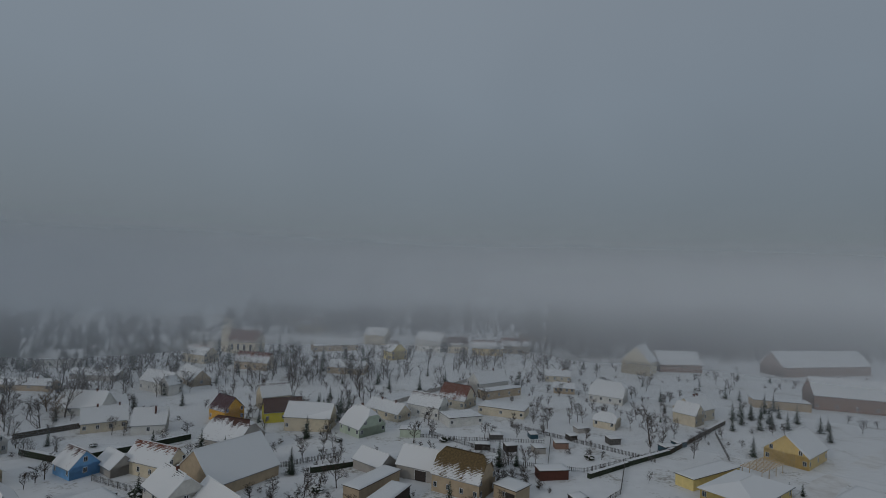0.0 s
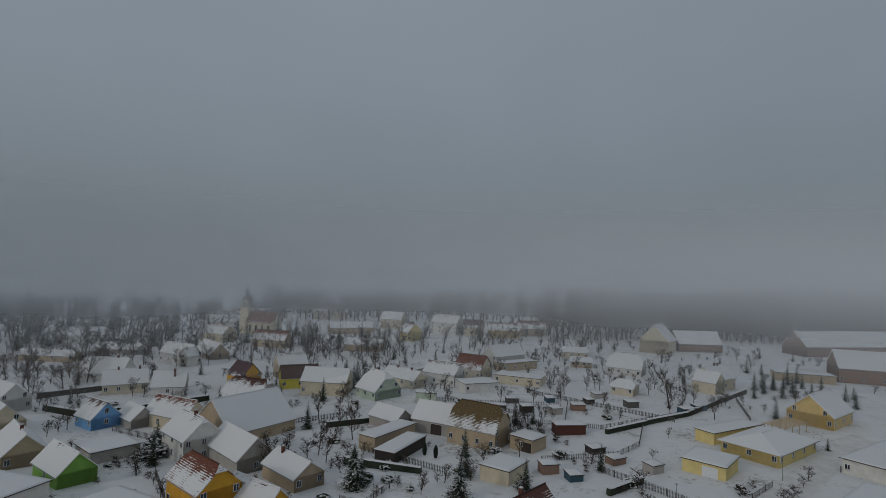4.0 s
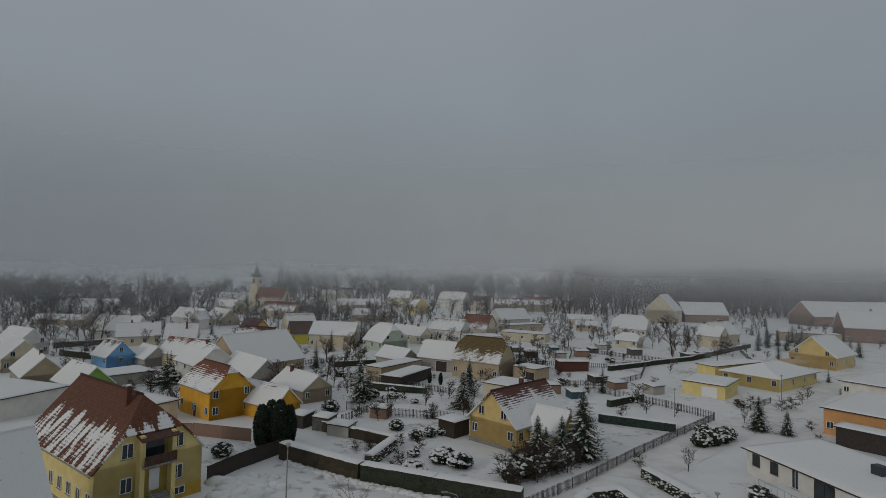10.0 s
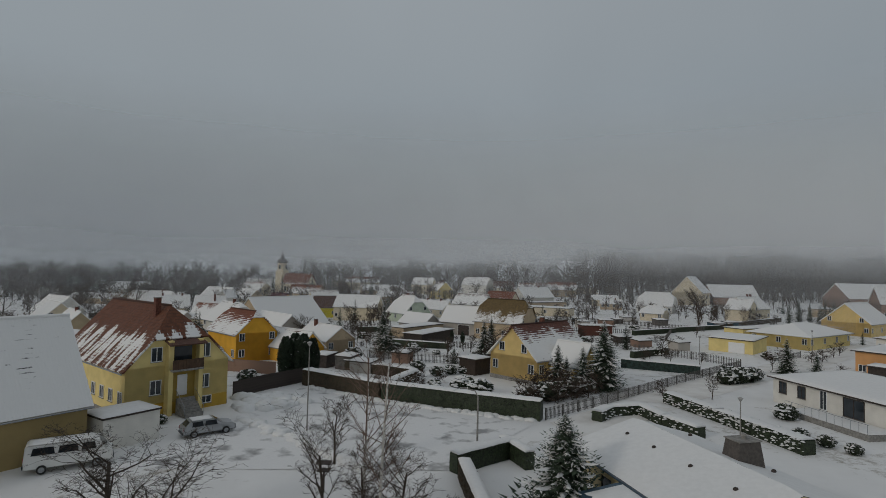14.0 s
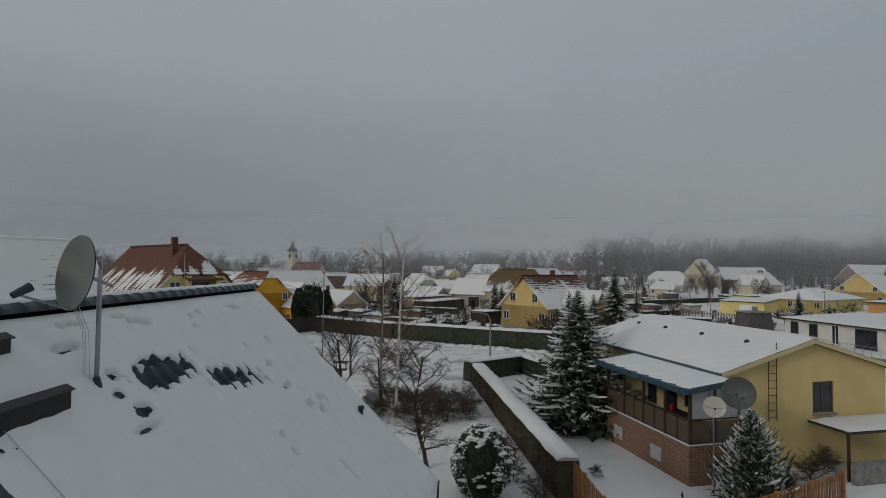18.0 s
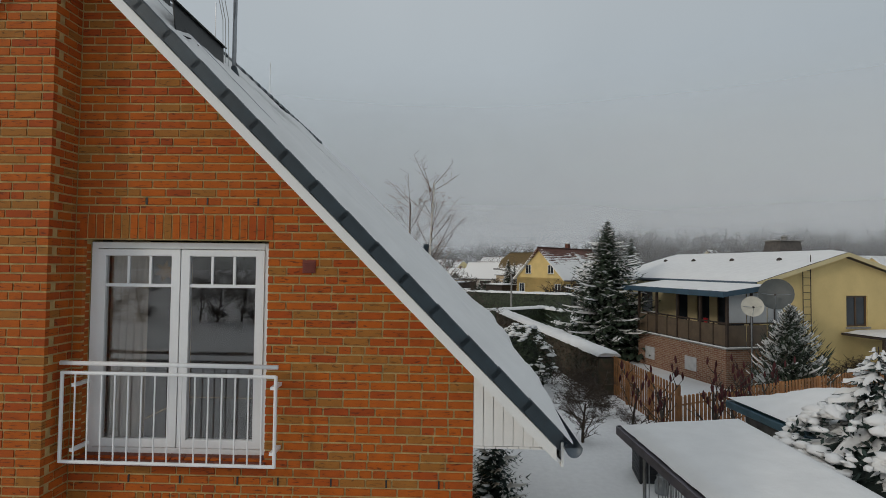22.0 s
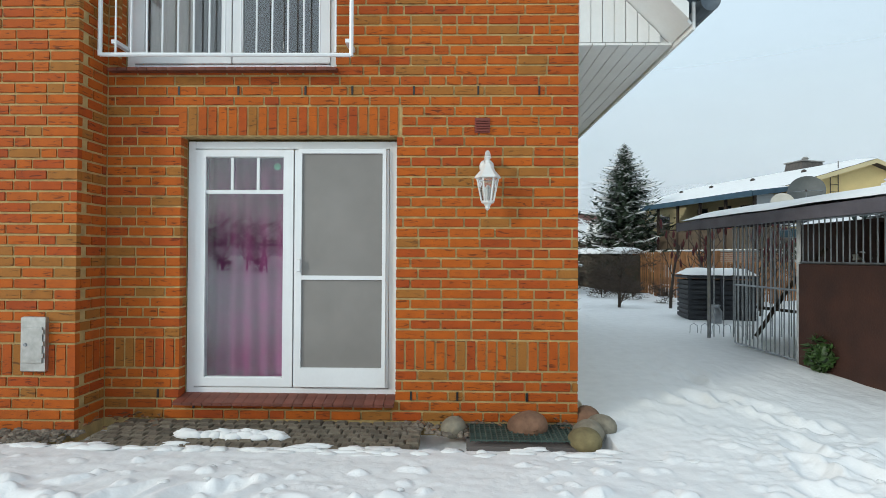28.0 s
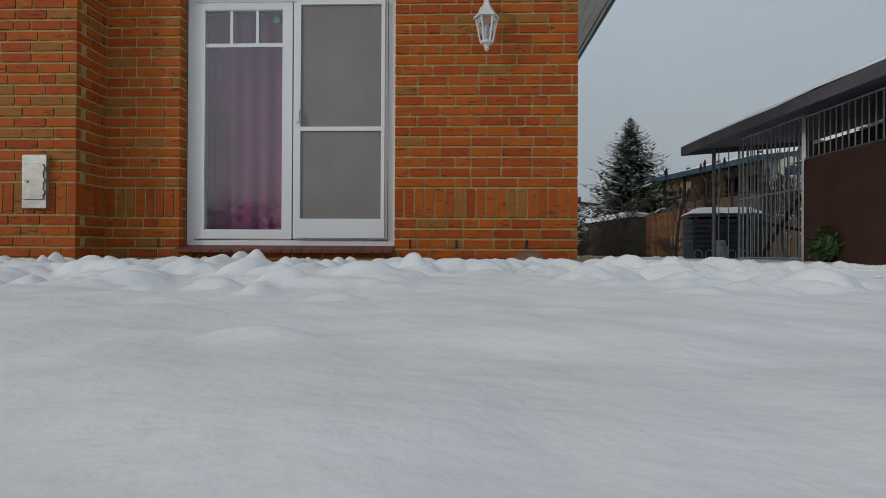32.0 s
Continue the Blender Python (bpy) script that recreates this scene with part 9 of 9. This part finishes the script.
for x, y, s in ((12.5, 61.5, 1.1), (16.2, 62.8, 1.2), (18.4, 64.9, 1.2), (30.5, 68.0, 0.9), (63.0, 100.0, 0.9), (70.0, 98.0, 1.1), (73.0, 99.5, 1.2), (66.0, 85.0, 0.8), (62.0, 78.0, 0.8), (20.6, 66.0, 1.3), (-8.0, 92.0, 1.0)):
    tree(THICKET, x, y, x * 70, s, "leafless brown garden shrub", "snowy bushes", "bare_shrub")
WILLOW = [("crown", bare_tree_mesh(33, 8.0, 3, (14, 9, 6), 0.6, 0.5, 0.1, 0.1, 0.15, 0.15, 0.2, 0.02, 0.45).mesh("crown", surf("ochre_willow_twigs", (0.16, 0.10, 0.045), 0.9, 0.2, 2, 0)))]
for x, y in ((-112, 196), (-120, 204)):
    tree(WILLOW, x, y, x, 1.2, "bare willow with ochre twigs", "bare trees of the village", "willow")

# ---- the church ----
ch_ = thing("church", pose(-101.2, 348, -2.5, 0, 0, -18), "small village church with a cream tower and dark baroque dome", "church")
part("tower", M().box((-2.9, -2.9, -1), (2.9, 2.9, 15.5), 0.05).lathe([(3.0, 15.5), (3.0, 20.5)], 8), CREAM, ch_)
part("dome", M().lathe([(3.5, 20.5), (3.3, 21.2), (3.0, 22.0), (1.7, 23.2), (1.1, 23.6), (1.1, 25.2), (1.4, 25.4), (0.5, 26.6), (0.18, 28.5), (0.06, 31.3)], 10), DARK_WOOD, ch_, "dark slate dome and spire", smooth=True)
for w in (0, 90, 180, 270):
    part("belfry_opening", M().box((-0.7, -3.06, 16.5), (0.7, -2.9, 19.2)), GLASS_FAR, ch_, at=pose(0, 0, 0, 0, 0, w))
part("nave_wall", M().box((3.0, -5.2, -1), (22, 5.2, 7.5)), CREAM, ch_)
CR = roof_mat(RED, 7.0, 0.2, 70.0)
for s in (-1, 1):
    q = [(2.92, 0, 14.0), (2.92, s * 5.8, 7.3), (22.4, s * 5.8, 7.3), (22.4, 0, 14.0)]
    uv = [(2.9, 0), (2.9, 8.8), (22.4, 8.8), (22.4, 0)]
    part("roof_slope", M().slab(q if s < 0 else q[::-1], 0.2, uv if s < 0 else uv[::-1]), CR, ch_)
part("nave_gable", M().add([(22.0, -5.2, 7.5), (22.0, 5.2, 7.5), (22.0, 0, 13.6)], [(0, 1, 2)]), CREAM, ch_)
for i in range(4):
    part("window", M().box((5.5 + i * 4.2, -5.26, 2.0), (6.9 + i * 4.2, -5.2, 5.6)), GLASS_FAR, ch_)

# ---- woods on the skyline ----
def wood(name, spots, seed, mat_, label, slim=1.0, lod=(7, 5, 3)):
    rg = random.Random(seed)
    protos = [bare_tree_mesh(seed * 10 + i, 1.0, 3, lod, 0.5, 0.5, 0.1, 0.0, 0.14, 0.22, 0.017, 0.0045, 0.5) for i in range(4)]
    arrs = [(np.array(p.v), p.f) for p in protos]
    allv, allf, k = [], [], 0
    for (x, y, h) in spots:
        v, f = arrs[rg.randrange(4)]
        a = rg.uniform(0, 6.3)
        c_, s_ = math.cos(a), math.sin(a)
        w = h * slim
        q = np.stack([(v[:, 0] * c_ - v[:, 1] * s_) * w + x, (v[:, 0] * s_ + v[:, 1] * c_) * w + y, v[:, 2] * h + ground_z(x, y)], 1)
        allv.append(q)
        allf += [tuple(i + k for i in t) for t in f]
        k += len(v)
    m = M()
    m.v, m.f = [tuple(q) for q in np.concatenate(allv).tolist()], allf
    return solid(name, m, mat_, label, "wood", "stuff")


wr = random.Random(23)
right = [(x, 330 + 0.42 * (x - 100) * 0.2 + wr.uniform(0, 95), 36 + 8 * noise.noise(Vector((x * 0.022, 1, 0))) + 5 * min(1, max(0, (x - 150) / 100)) + wr.uniform(-12, 7)) for x in (wr.uniform(92, 470) for _ in range(330))]
left = [(x, 345 + wr.uniform(-60, 110), wr.uniform(16, 27)) for x in (wr.uniform(-420, -115) for _ in range(240))]
mid = [(x, 430 + wr.uniform(0, 90), wr.uniform(20, 33)) for x in (wr.uniform(-130, 120) for _ in range(170))]
near_l = [(wr.uniform(-250, -105), wr.uniform(175, 310), wr.uniform(8, 16)) for _ in range(190)]
near_l += [(wr.uniform(-110, -50), wr.uniform(225, 320), wr.uniform(6, 11)) for _ in range(40)]
vill = [(wr.uniform(-75, 100), wr.uniform(262, 345), wr.uniform(8, 15)) for _ in range(100)]
vill += [(wr.uniform(-62, -6), wr.uniform(205, 300), wr.uniform(8, 14)) for _ in range(40)]
lane = [(18 + i * 5.2 - 60, 252 + i * 2.2, 6.5) for i in range(12)]
right += [(x, 318 + 0.04 * (x - 100) + wr.uniform(0, 40), wr.uniform(7, 15)) for x in (wr.uniform(110, 470) for _ in range(170))]
wood("bare_wood", right, 5, BARK_FAR, "bare winter wood on the skyline behind the barns")
wood("bare_wood", left, 6, BARK_FAR, "bare winter wood on the western skyline")
wood("bare_wood", mid, 7, BARK_FAR, "bare trees beyond the church in the haze")
wood("bare_wood", near_l + vill + lane, 8, BARK_FAR, "bare trees among the far gardens")
wood("poplar_row", [(160, 418, 42), (164, 421, 44), (182, 419, 43), (195, 420, 44), (-40, 440, 32), (-34, 442, 33), (-12, 455, 30)], 9, BARK_FAR, "tall slim bare poplars on the skyline", 0.3, (14, 6, 3))
dk = [(wr.uniform(-330, -120), wr.uniform(250, 420), wr.uniform(9, 17)) for _ in range(34)]
for i, (x, y, h) in enumerate(dk + [(wr.uniform(-70, -10), wr.uniform(280, 330), 11) for _ in range(8)]):
    tree(SPRUCE_D, x, y, i * 50, h / 8.0, "dark spruce rising from the far gardens", "spruces of the village", "spruce")
# behind the camera: what the panes mirror
back_rng = random.Random(19)
for x, y, s in ((-18.5, -33.5, 0.80), (-16.8, -34.2, 0.76), (-15.2, -33.0, 0.74), (-20.4, -34.5, 0.7), (-13.2, -34.0, 0.66), (-22.5, -36.0, 0.62), (-27.0, -37.0, 0.66), (-9.0, -38.0, 0.6), (-4.0, -40.0, 0.62), (2.0, -39.0, 0.6), (8.0, -41.0, 0.66), (-33.0, -38.0, 0.7), (14.0, -40.0, 0.6)):
    tree(MID_BARE2, x, y, x * 20, s, "leafless tree beyond the lawn", "bare trees of the garden")
for i in range(16):
    tree(SHRUB, -34 + i * 3.1, -33.0 - 2.5 * back_rng.random(), i * 55, back_rng.uniform(0.8, 1.3), "dense leafless brown shrub", "garden shrubs", "bare_shrub")
sw = thing("swing_frame", pose(-12.6, -29.0, 0), "dark wooden swing frame on the lawn", "swing frame")
for x in (-0.9, 0.9):
    part("leg", M().tube([(x, -0.6, 0), (x, 0, 2.0)], 0.05, 6).tube([(x, 0.6, 0), (x, 0, 2.0)], 0.05, 6), DARK_WOOD, sw)
part("beam", M().tube([(-1.1, 0, 2.0), (1.1, 0, 2.0)], 0.06, 6), DARK_WOOD, sw)

# ---- the big yellow house: front with balcony, steps, windows ----
yh_m = pose(-31.2, 61.1, 0, 0, 0, -39) @ Matrix.Translation((0.5, 0.2, 0.25))
bal = thing("balcony", yh_m, "brown wooden balcony and entrance steps of the yellow house", "balcony")
WB = surf("brown_balcony_boards", (0.10, 0.055, 0.03), 0.75, 0.2, 3, 0.3)
# flat panel on the wall: the recess's shade is in its darker ochre
part("recess_shade_panel", M().box((8.49, -1.4, 0.9), (8.56, 1.6, 7.4)), stucco("shaded_ochre", (0.40, 0.28, 0.07)), bal)
part("pillar", M().box((8.5, -1.75, -0.3), (9.4, -1.3, 7.2)), LIGHTYEL, bal)
part("pillar", M().box((8.5, 1.3, -0.3), (9.4, 1.75, 7.2)), LIGHTYEL, bal)
part("balcony_floor", M().box((8.5, -1.6, 4.15), (9.9, 1.6, 4.35)), CONCRETE, bal)
for i in range(12):
    part("balcony_board", M().box((9.82, -1.58 + i * 0.265, 4.36), (9.88, -1.34 + i * 0.265, 5.3)), WB, bal)
part("entrance_door", M().box((8.56, -0.5, 1.5), (8.62, 0.5, 3.6)), WHITE, bal)
part("upper_door", M().box((8.56, -0.9, 4.4), (8.62, 0.9, 6.5)), GLASS_FAR, bal)
for i in range(7):
    part("step", M().box((9.3 + i * 0.3, -0.9, -0.2), (9.6 + i * 0.3, 0.9, 1.4 - i * 0.2)), CONCRETE, bal)
for y in (-0.95, 0.95):
    part("step_rail", M().tube([(9.3, y, 2.3), (11.3, y, 0.9), (11.3, y, 0.0)], 0.025, 5), METAL, bal)
part("porch_roof", M().slab([(8.4, -1.9, 7.35), (9.9, -1.9, 6.85), (9.9, 1.9, 6.85), (8.4, 1.9, 7.35)], 0.14, [(0, 0), (0, 2), (4, 2), (4, 0)]), roof_mat(BROWN, 1.8, 0.25, 71.0), bal)
part("painted_plinth", M().box((8.49, -5.38, -0.5), (8.54, 4.98, 1.05)), stucco("ochre_plinth", (0.52, 0.33, 0.05)), bal)
for y in (-2.6, 2.35):
    for z in (1.9, 5.15):
        fm, pm_, sm_ = window_meshes(1.1, 1.45, WHITE)
        wo = part("window", fm, None, bal, at=pose(8.53, y, z, 0, 0, 90))
        part("pane", pm_, None, wo)
        part("sill", sm_, None, wo)
fm, pm_, sm_ = window_meshes(1.2, 0.8, WHITE)
wo = part("window", fm, None, bal, at=pose(8.56, 2.6, 0.25, 0, 0, 90))
part("pane", pm_, None, wo)
part("sill", sm_, None, wo)
flat_house(-24.6, 46.2, 57, 4.6, 3.6, 2.5, WHT, "white flat-roofed annexe between barn and yellow house", "annexe", over=0.12)
# white bungalow with terrace
wbm = pose(47.5, 60.5, 0, 0, 0, -66)
wb_ = flat_house(50.4, 59.9, -80, 15.6, 11, 2.9, WHT, "white flat-roofed bungalow with a terrace", "bungalow", over=0.5, tilt=0.5)
for u, w, h in ((-6.3, 1.1, 1.4), (-3.6, 1.1, 1.4)):
    put_window(wb_, "s", u, 1.25, w, h, 17.0, 11.0, DARK_WOOD)
put_window(wb_, "s", -0.7, 0.7, 0.9, 2.1, 17.0, 11.0, BEIGE and WHITE)
put_window(wb_, "s", 2.9, 0.7, 2.4, 2.0, 17.0, 11.0, DARK_WOOD)
part("terrace", M().box((-2.2, -9.2, -0.2), (7.8, -5.52, 0.55), 0.02), CONCRETE, wb_, "grey raised terrace")
part("terrace_snow", M().box((-2.1, -9.1, 0.555), (7.7, -5.6, 0.65), 0.04), SNOW, wb_)
for i in range(12):
    part("terrace_rail", M().tube([(-2.1 + i * 0.88, -9.1, 0.55), (-2.1 + i * 0.88, -9.1, 1.5)], 0.02, 5), METAL, wb_)
part("terrace_rail", M().tube([(-2.1, -9.1, 1.5), (7.7, -9.1, 1.5)], 0.025, 5), METAL, wb_)
part("chimney", M().box((3.0, 0.5, 3.1), (4.2, 1.5, 4.5), 0.02), surf("dark_clad_flue", (0.04, 0.055, 0.07), 0.6, 0.15, 4, 0.1), wb_)
# the yellow gabled house: porch and front gable wing
pt_ = flat_house(7.7, 81.8, 45, 3.4, 3.2, 2.3, VWOOD, "open timber porch with a snowy roof beside the yellow house", "porch", over=0.35)
house(21, 74.8, -45, 4.6, 4.4, 3, 5.6, YEL, roof_mat((0.16, 0.055, 0.035), -1, 1.1, 72.0), "small front gable of the yellow house under snow", wins="e1x1", name="annexe", gover=0.4)
# pergola by the yellow bungalow
pg = thing("pergola", pose(101.0, 140.0, 0, 0, 0, 30), "white timber pergola between the bungalow and the yellow house", "pergola")
for x in (-6, -2, 2, 6):
    for y in (-2.5, 2.5):
        part("post", M().box((x, y, 0), (x + 0.15, y + 0.15, 2.6)), BEIGE, pg)
for i in range(12):
    part("beam", M().box((-6.2 + i * 1.1, -3.0, 2.6), (-6.05 + i * 1.1, 3.0, 2.78)), BEIGE, pg)

# ---- gardens of the village: trees, shrubs, hedges and fences between the houses ----
LANES = (((9, 50), (30, 66), 4.5), ((25, 64), (160, 160), 5.5), ((-20, 42), (12, 52), 13.0), ((-18, 62), (3, 50), 9.0))


def free(x, y, r):
    for fx, fy, fr in FOOT:
        if (fx - x) ** 2 + (fy - y) ** 2 < (fr * 0.86 + r) ** 2:
            return False
    for (x0, y0), (x1, y1), w in LANES:
        dx, dy = x1 - x0, y1 - y0
        t = min(1, max(0, ((x - x0) * dx + (y - y0) * dy) / (dx * dx + dy * dy)))
        if math.hypot(x - x0 - t * dx, y - y0 - t * dy) < w + r:
            return False
    return True


gr = random.Random(41)
EVER_DARK = bush_meshes(51, 1.5, 1.5, LEAF, 900, 0.16, 150, 0.26)


def plant(n, x0, x1, y0, y1, mix):
    """Scatter n plants over a stretch of gardens, clear of houses and streets."""
    done = tries = 0
    while done < n and tries < n * 30:
        tries += 1
        x, y = gr.uniform(x0, x1), gr.uniform(y0, y1)
        if abs(x - 1.5) > 0.95 * y + 8:
            continue
        kind = gr.choices(range(5), mix)[0]
        if not free(x, y, (1.4, 1.4, 1.2, 1.6, 1.2)[kind]):
            continue
        a = gr.uniform(0, 360)
        if kind == 0:
            tree(BARE_G, x, y, a, gr.uniform(0.55, 1.05), "leafless garden tree among the snowy houses", "bare trees of the village")
        elif kind == 1:
            tree(BARE_H, x, y, a, gr.uniform(0.6, 1.2), "slim leafless tree with reddish twigs", "bare trees of the village")
        elif kind == 2:
            tree(THICKET, x, y, a, gr.uniform(0.5, 0.95), "dense leafless garden shrub", "garden shrubs", "bare_shrub")
        elif kind == 3:
            tree(SPRUCE_D, x, y, a, gr.uniform(0.4, 1.0), "dark spruce with a little snow in a village garden", "spruces of the village", "spruce")
        else:
            tree(EVER_DARK, x, y, a, gr.uniform(0.5, 1.1), "dark evergreen bush dusted with snow", "snowy bushes", "evergreen_shrub")
        done += 1


plant(38, -60, -12, 90, 135, (2, 1, 6, 0, 1.4))
plant(80, -125, -40, 95, 215, (5, 5, 4, 2, 0.7))
plant(105, -60, 60, 135, 260, (5, 5, 5, 2, 1.0))
plant(66, -14, 45, 88, 150, (2, 1, 7, 1, 1.8))
plant(77, 40, 120, 152, 260, (4, 4, 5, 2, 1.0))
plant(12, 64, 100, 92, 104, (0, 0, 6, 0, 1.4))
plant(70, 100, 240, 165, 300, (5, 4, 3, 4, 0.3))
plant(87, -190, -70, 200, 330, (6, 6, 2, 4, 0.3))
plant(70, -70, 130, 250, 400, (5, 6, 2, 3, 0.3))
plant(14, -8, 8, 62, 78, (1, 0, 7, 0, 1.8))
# the overgrown front garden of the yellow gabled house
for x, y, s in ((13.6, 61.0, 1.2), (16.6, 64.5, 1.4), (19.4, 66.4, 1.1)):
    tree(THICKET, x, y, x * 77, s, "tall dense leafless shrub in a front garden", "garden shrubs", "bare_shrub")
for x, y, s in ((14.4, 66.4, 1.5), (17.6, 67.8, 1.6), (22.6, 69.0, 1.3), (15.8, 68.4, 1.7), (12.6, 64.4, 1.4)):
    tree(THICKET, x, y, x * 31, s, "tall dense leafless shrub in a front garden", "garden shrubs", "bare_shrub")
for x, y, s in ((19.0, 70.6, 0.55), (21.4, 71.6, 0.7), (25.4, 75.0, 1.0)):
    tree(SPRUCE_B, x, y, x * 31, s, "dark spruce dusted with snow before the yellow house", "spruces of the village", "spruce")
# dark hedges and board fences that part the far gardens
for i, (a, b, h, w) in enumerate((((-40, 100), (-26, 96), 1.5, 1.0), ((-12, 118), (4, 112), 1.5, 1.0), ((38, 100), (47, 106), 1.3, 1.0), ((-60, 150), (-44, 144), 1.6, 1.2),
                                  ((-20, 146), (-6, 152), 1.5, 1.1), ((-100, 160), (-82, 152), 1.8, 1.3), ((-14, 200), (10, 204), 1.6, 1.3), ((96, 112), (108, 121), 1.2, 1.0))):
    hedge([a, b], h, w, LEAF if i % 3 else LEAF_BROWN, "dark clipped hedge between snowy gardens", 60 + i, 0.16, 22, 0.14)
for a, b, h in (((-10, 88), (-2, 104), 1.3), ((24, 150), (34, 176), 1.2), ((44, 148), (52, 172), 1.2), ((56, 128), (66, 148), 1.3), ((-48, 112), (-40, 98), 1.6), ((-30, 150), (-14, 158), 1.4), ((98, 150), (110, 176), 1.3), ((-72, 142), (-58, 134), 1.6), ((8, 150), (24, 158), 1.3), ((64, 98), (72, 104), 1.2)):
    fence([a, b], h, FENCE_GREY, "dark weathered fence between gardens", 0.42, 0.14, 3.0, "garden_fence")
# rows of shrubs, spruces and hedges of the outer gardens
for i, (line, h) in enumerate(((((-110.7, 173.1), (-97.9, 185.6)), 1.8), (((-81.6, 156.0), (-71.3, 164.5), (-60.7, 174.8)), 1.7), (((-65.3, 122.1), (-61.1, 131.2)), 1.5), (((51.8, 138.0), (66.2, 146.8), (83.2, 156.3)), 1.3), (((83.2, 156.3), (98.6, 169.5), (121.1, 188.3)), 1.5))):
    hedge(list(line), h, 1.1, LEAF if i % 2 else LEAF_BROWN, "dark clipped hedge between snowy gardens", 80 + i, 0.16, 22, 0.12)
for line in (((13.1, 177.2), (25.1, 163.5), (35.0, 154.5)), ((-8.7, 127.0), (0.3, 119.3), (8.8, 111.5)), ((41.5, 183.8), (60.0, 164.6), (75.3, 149.0))):
    fence(list(line), 1.3, FENCE_GREY, "dark weathered fence between gardens", 0.42, 0.16, 3.0, "garden_fence")
for x, y, s in ((-24.8, 197.5, 1.2), (-21.6, 195.6, 1.1), (-18.0, 193.8, 1.2), (-14.6, 195.4, 1.1), (-44.0, 136.5, 1.1), (-51.0, 117.4, 1.0), (-34.8, 203.2, 1.1), (12.8, 110.2, 0.9), (-7.4, 105.1, 0.8),
                (118.9, 180.2, 0.7), (127.7, 188.0, 0.9), (137.3, 196.6, 0.8), (129.8, 181.1, 0.8), (139.1, 189.0, 0.9), (149.4, 197.6, 0.7), (140.9, 181.9, 0.8), (150.8, 189.9, 0.9)):
    tree(SPRUCE_D, x, y, x * 37, s, "dark spruce with a little snow in a village garden", "spruces of the village", "spruce")
for x, y, s in ((27.9, 138.5, 1.3), (31.5, 138.4, 1.5), (35.1, 138.2, 1.4), (38.7, 138.1, 1.2), (26.8, 132.7, 1.3), (30.2, 132.5, 1.4), (33.6, 132.4, 1.3), (37.1, 132.3, 1.2)):
    tree(THICKET, x, y, x * 61, s, "dense leafless garden shrub", "garden shrubs", "bare_shrub")
for x, y, s in ((81.7, 165.3, 1.9), (53.6, 181.8, 1.3), (-23.6, 155.0, 1.2), (-12.2, 135.9, 1.3), (-18.5, 124.4, 1.1), (67.3, 190.5, 1.0), (74.0, 186.7, 1.0)):
    tree(BARE_H, x, y, x * 23, s, "slim leafless tree with reddish twigs", "bare trees of the village")
# ---- curved see-through sheets that stand in for winter haze, denser with height ----
def haze_sheet_mat(depth):
    m, n, l, p = nodes_of("winter_haze_veil")
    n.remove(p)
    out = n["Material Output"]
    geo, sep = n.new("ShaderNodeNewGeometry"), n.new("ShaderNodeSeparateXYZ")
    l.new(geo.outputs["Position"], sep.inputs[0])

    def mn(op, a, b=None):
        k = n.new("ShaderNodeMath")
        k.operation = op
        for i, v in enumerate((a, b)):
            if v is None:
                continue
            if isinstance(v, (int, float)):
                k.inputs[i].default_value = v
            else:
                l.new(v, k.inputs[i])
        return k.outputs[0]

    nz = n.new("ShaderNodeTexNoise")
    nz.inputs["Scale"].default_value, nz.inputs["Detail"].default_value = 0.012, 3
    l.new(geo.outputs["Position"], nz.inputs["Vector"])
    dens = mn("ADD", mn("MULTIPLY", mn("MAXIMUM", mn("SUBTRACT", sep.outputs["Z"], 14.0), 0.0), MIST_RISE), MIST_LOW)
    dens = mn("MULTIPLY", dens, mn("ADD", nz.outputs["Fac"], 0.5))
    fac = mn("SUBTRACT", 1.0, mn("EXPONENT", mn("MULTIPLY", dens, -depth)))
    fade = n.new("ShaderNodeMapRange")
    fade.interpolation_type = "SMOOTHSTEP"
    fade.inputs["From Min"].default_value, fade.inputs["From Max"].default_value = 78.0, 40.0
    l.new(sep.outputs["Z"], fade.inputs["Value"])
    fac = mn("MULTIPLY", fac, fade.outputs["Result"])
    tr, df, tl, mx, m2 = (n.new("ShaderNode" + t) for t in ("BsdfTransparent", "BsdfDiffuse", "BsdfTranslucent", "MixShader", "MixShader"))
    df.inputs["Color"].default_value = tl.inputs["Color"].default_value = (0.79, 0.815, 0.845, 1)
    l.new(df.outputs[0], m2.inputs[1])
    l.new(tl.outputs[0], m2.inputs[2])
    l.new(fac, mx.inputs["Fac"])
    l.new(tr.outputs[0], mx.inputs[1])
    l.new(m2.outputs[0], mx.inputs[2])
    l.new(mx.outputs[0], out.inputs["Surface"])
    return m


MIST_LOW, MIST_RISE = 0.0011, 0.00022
# added arcs of sheet geometry: each veils what lies behind in haze colour
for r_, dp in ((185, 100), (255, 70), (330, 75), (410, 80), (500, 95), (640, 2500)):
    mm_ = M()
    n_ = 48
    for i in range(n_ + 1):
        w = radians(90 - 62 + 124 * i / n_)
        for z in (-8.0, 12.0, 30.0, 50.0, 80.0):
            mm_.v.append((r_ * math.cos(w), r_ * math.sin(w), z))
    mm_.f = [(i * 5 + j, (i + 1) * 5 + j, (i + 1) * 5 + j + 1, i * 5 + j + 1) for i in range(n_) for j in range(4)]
    solid("haze_sheet", mm_, haze_sheet_mat(dp), "curved translucent sheet standing in for winter haze over the village", "mist", "structure", True)
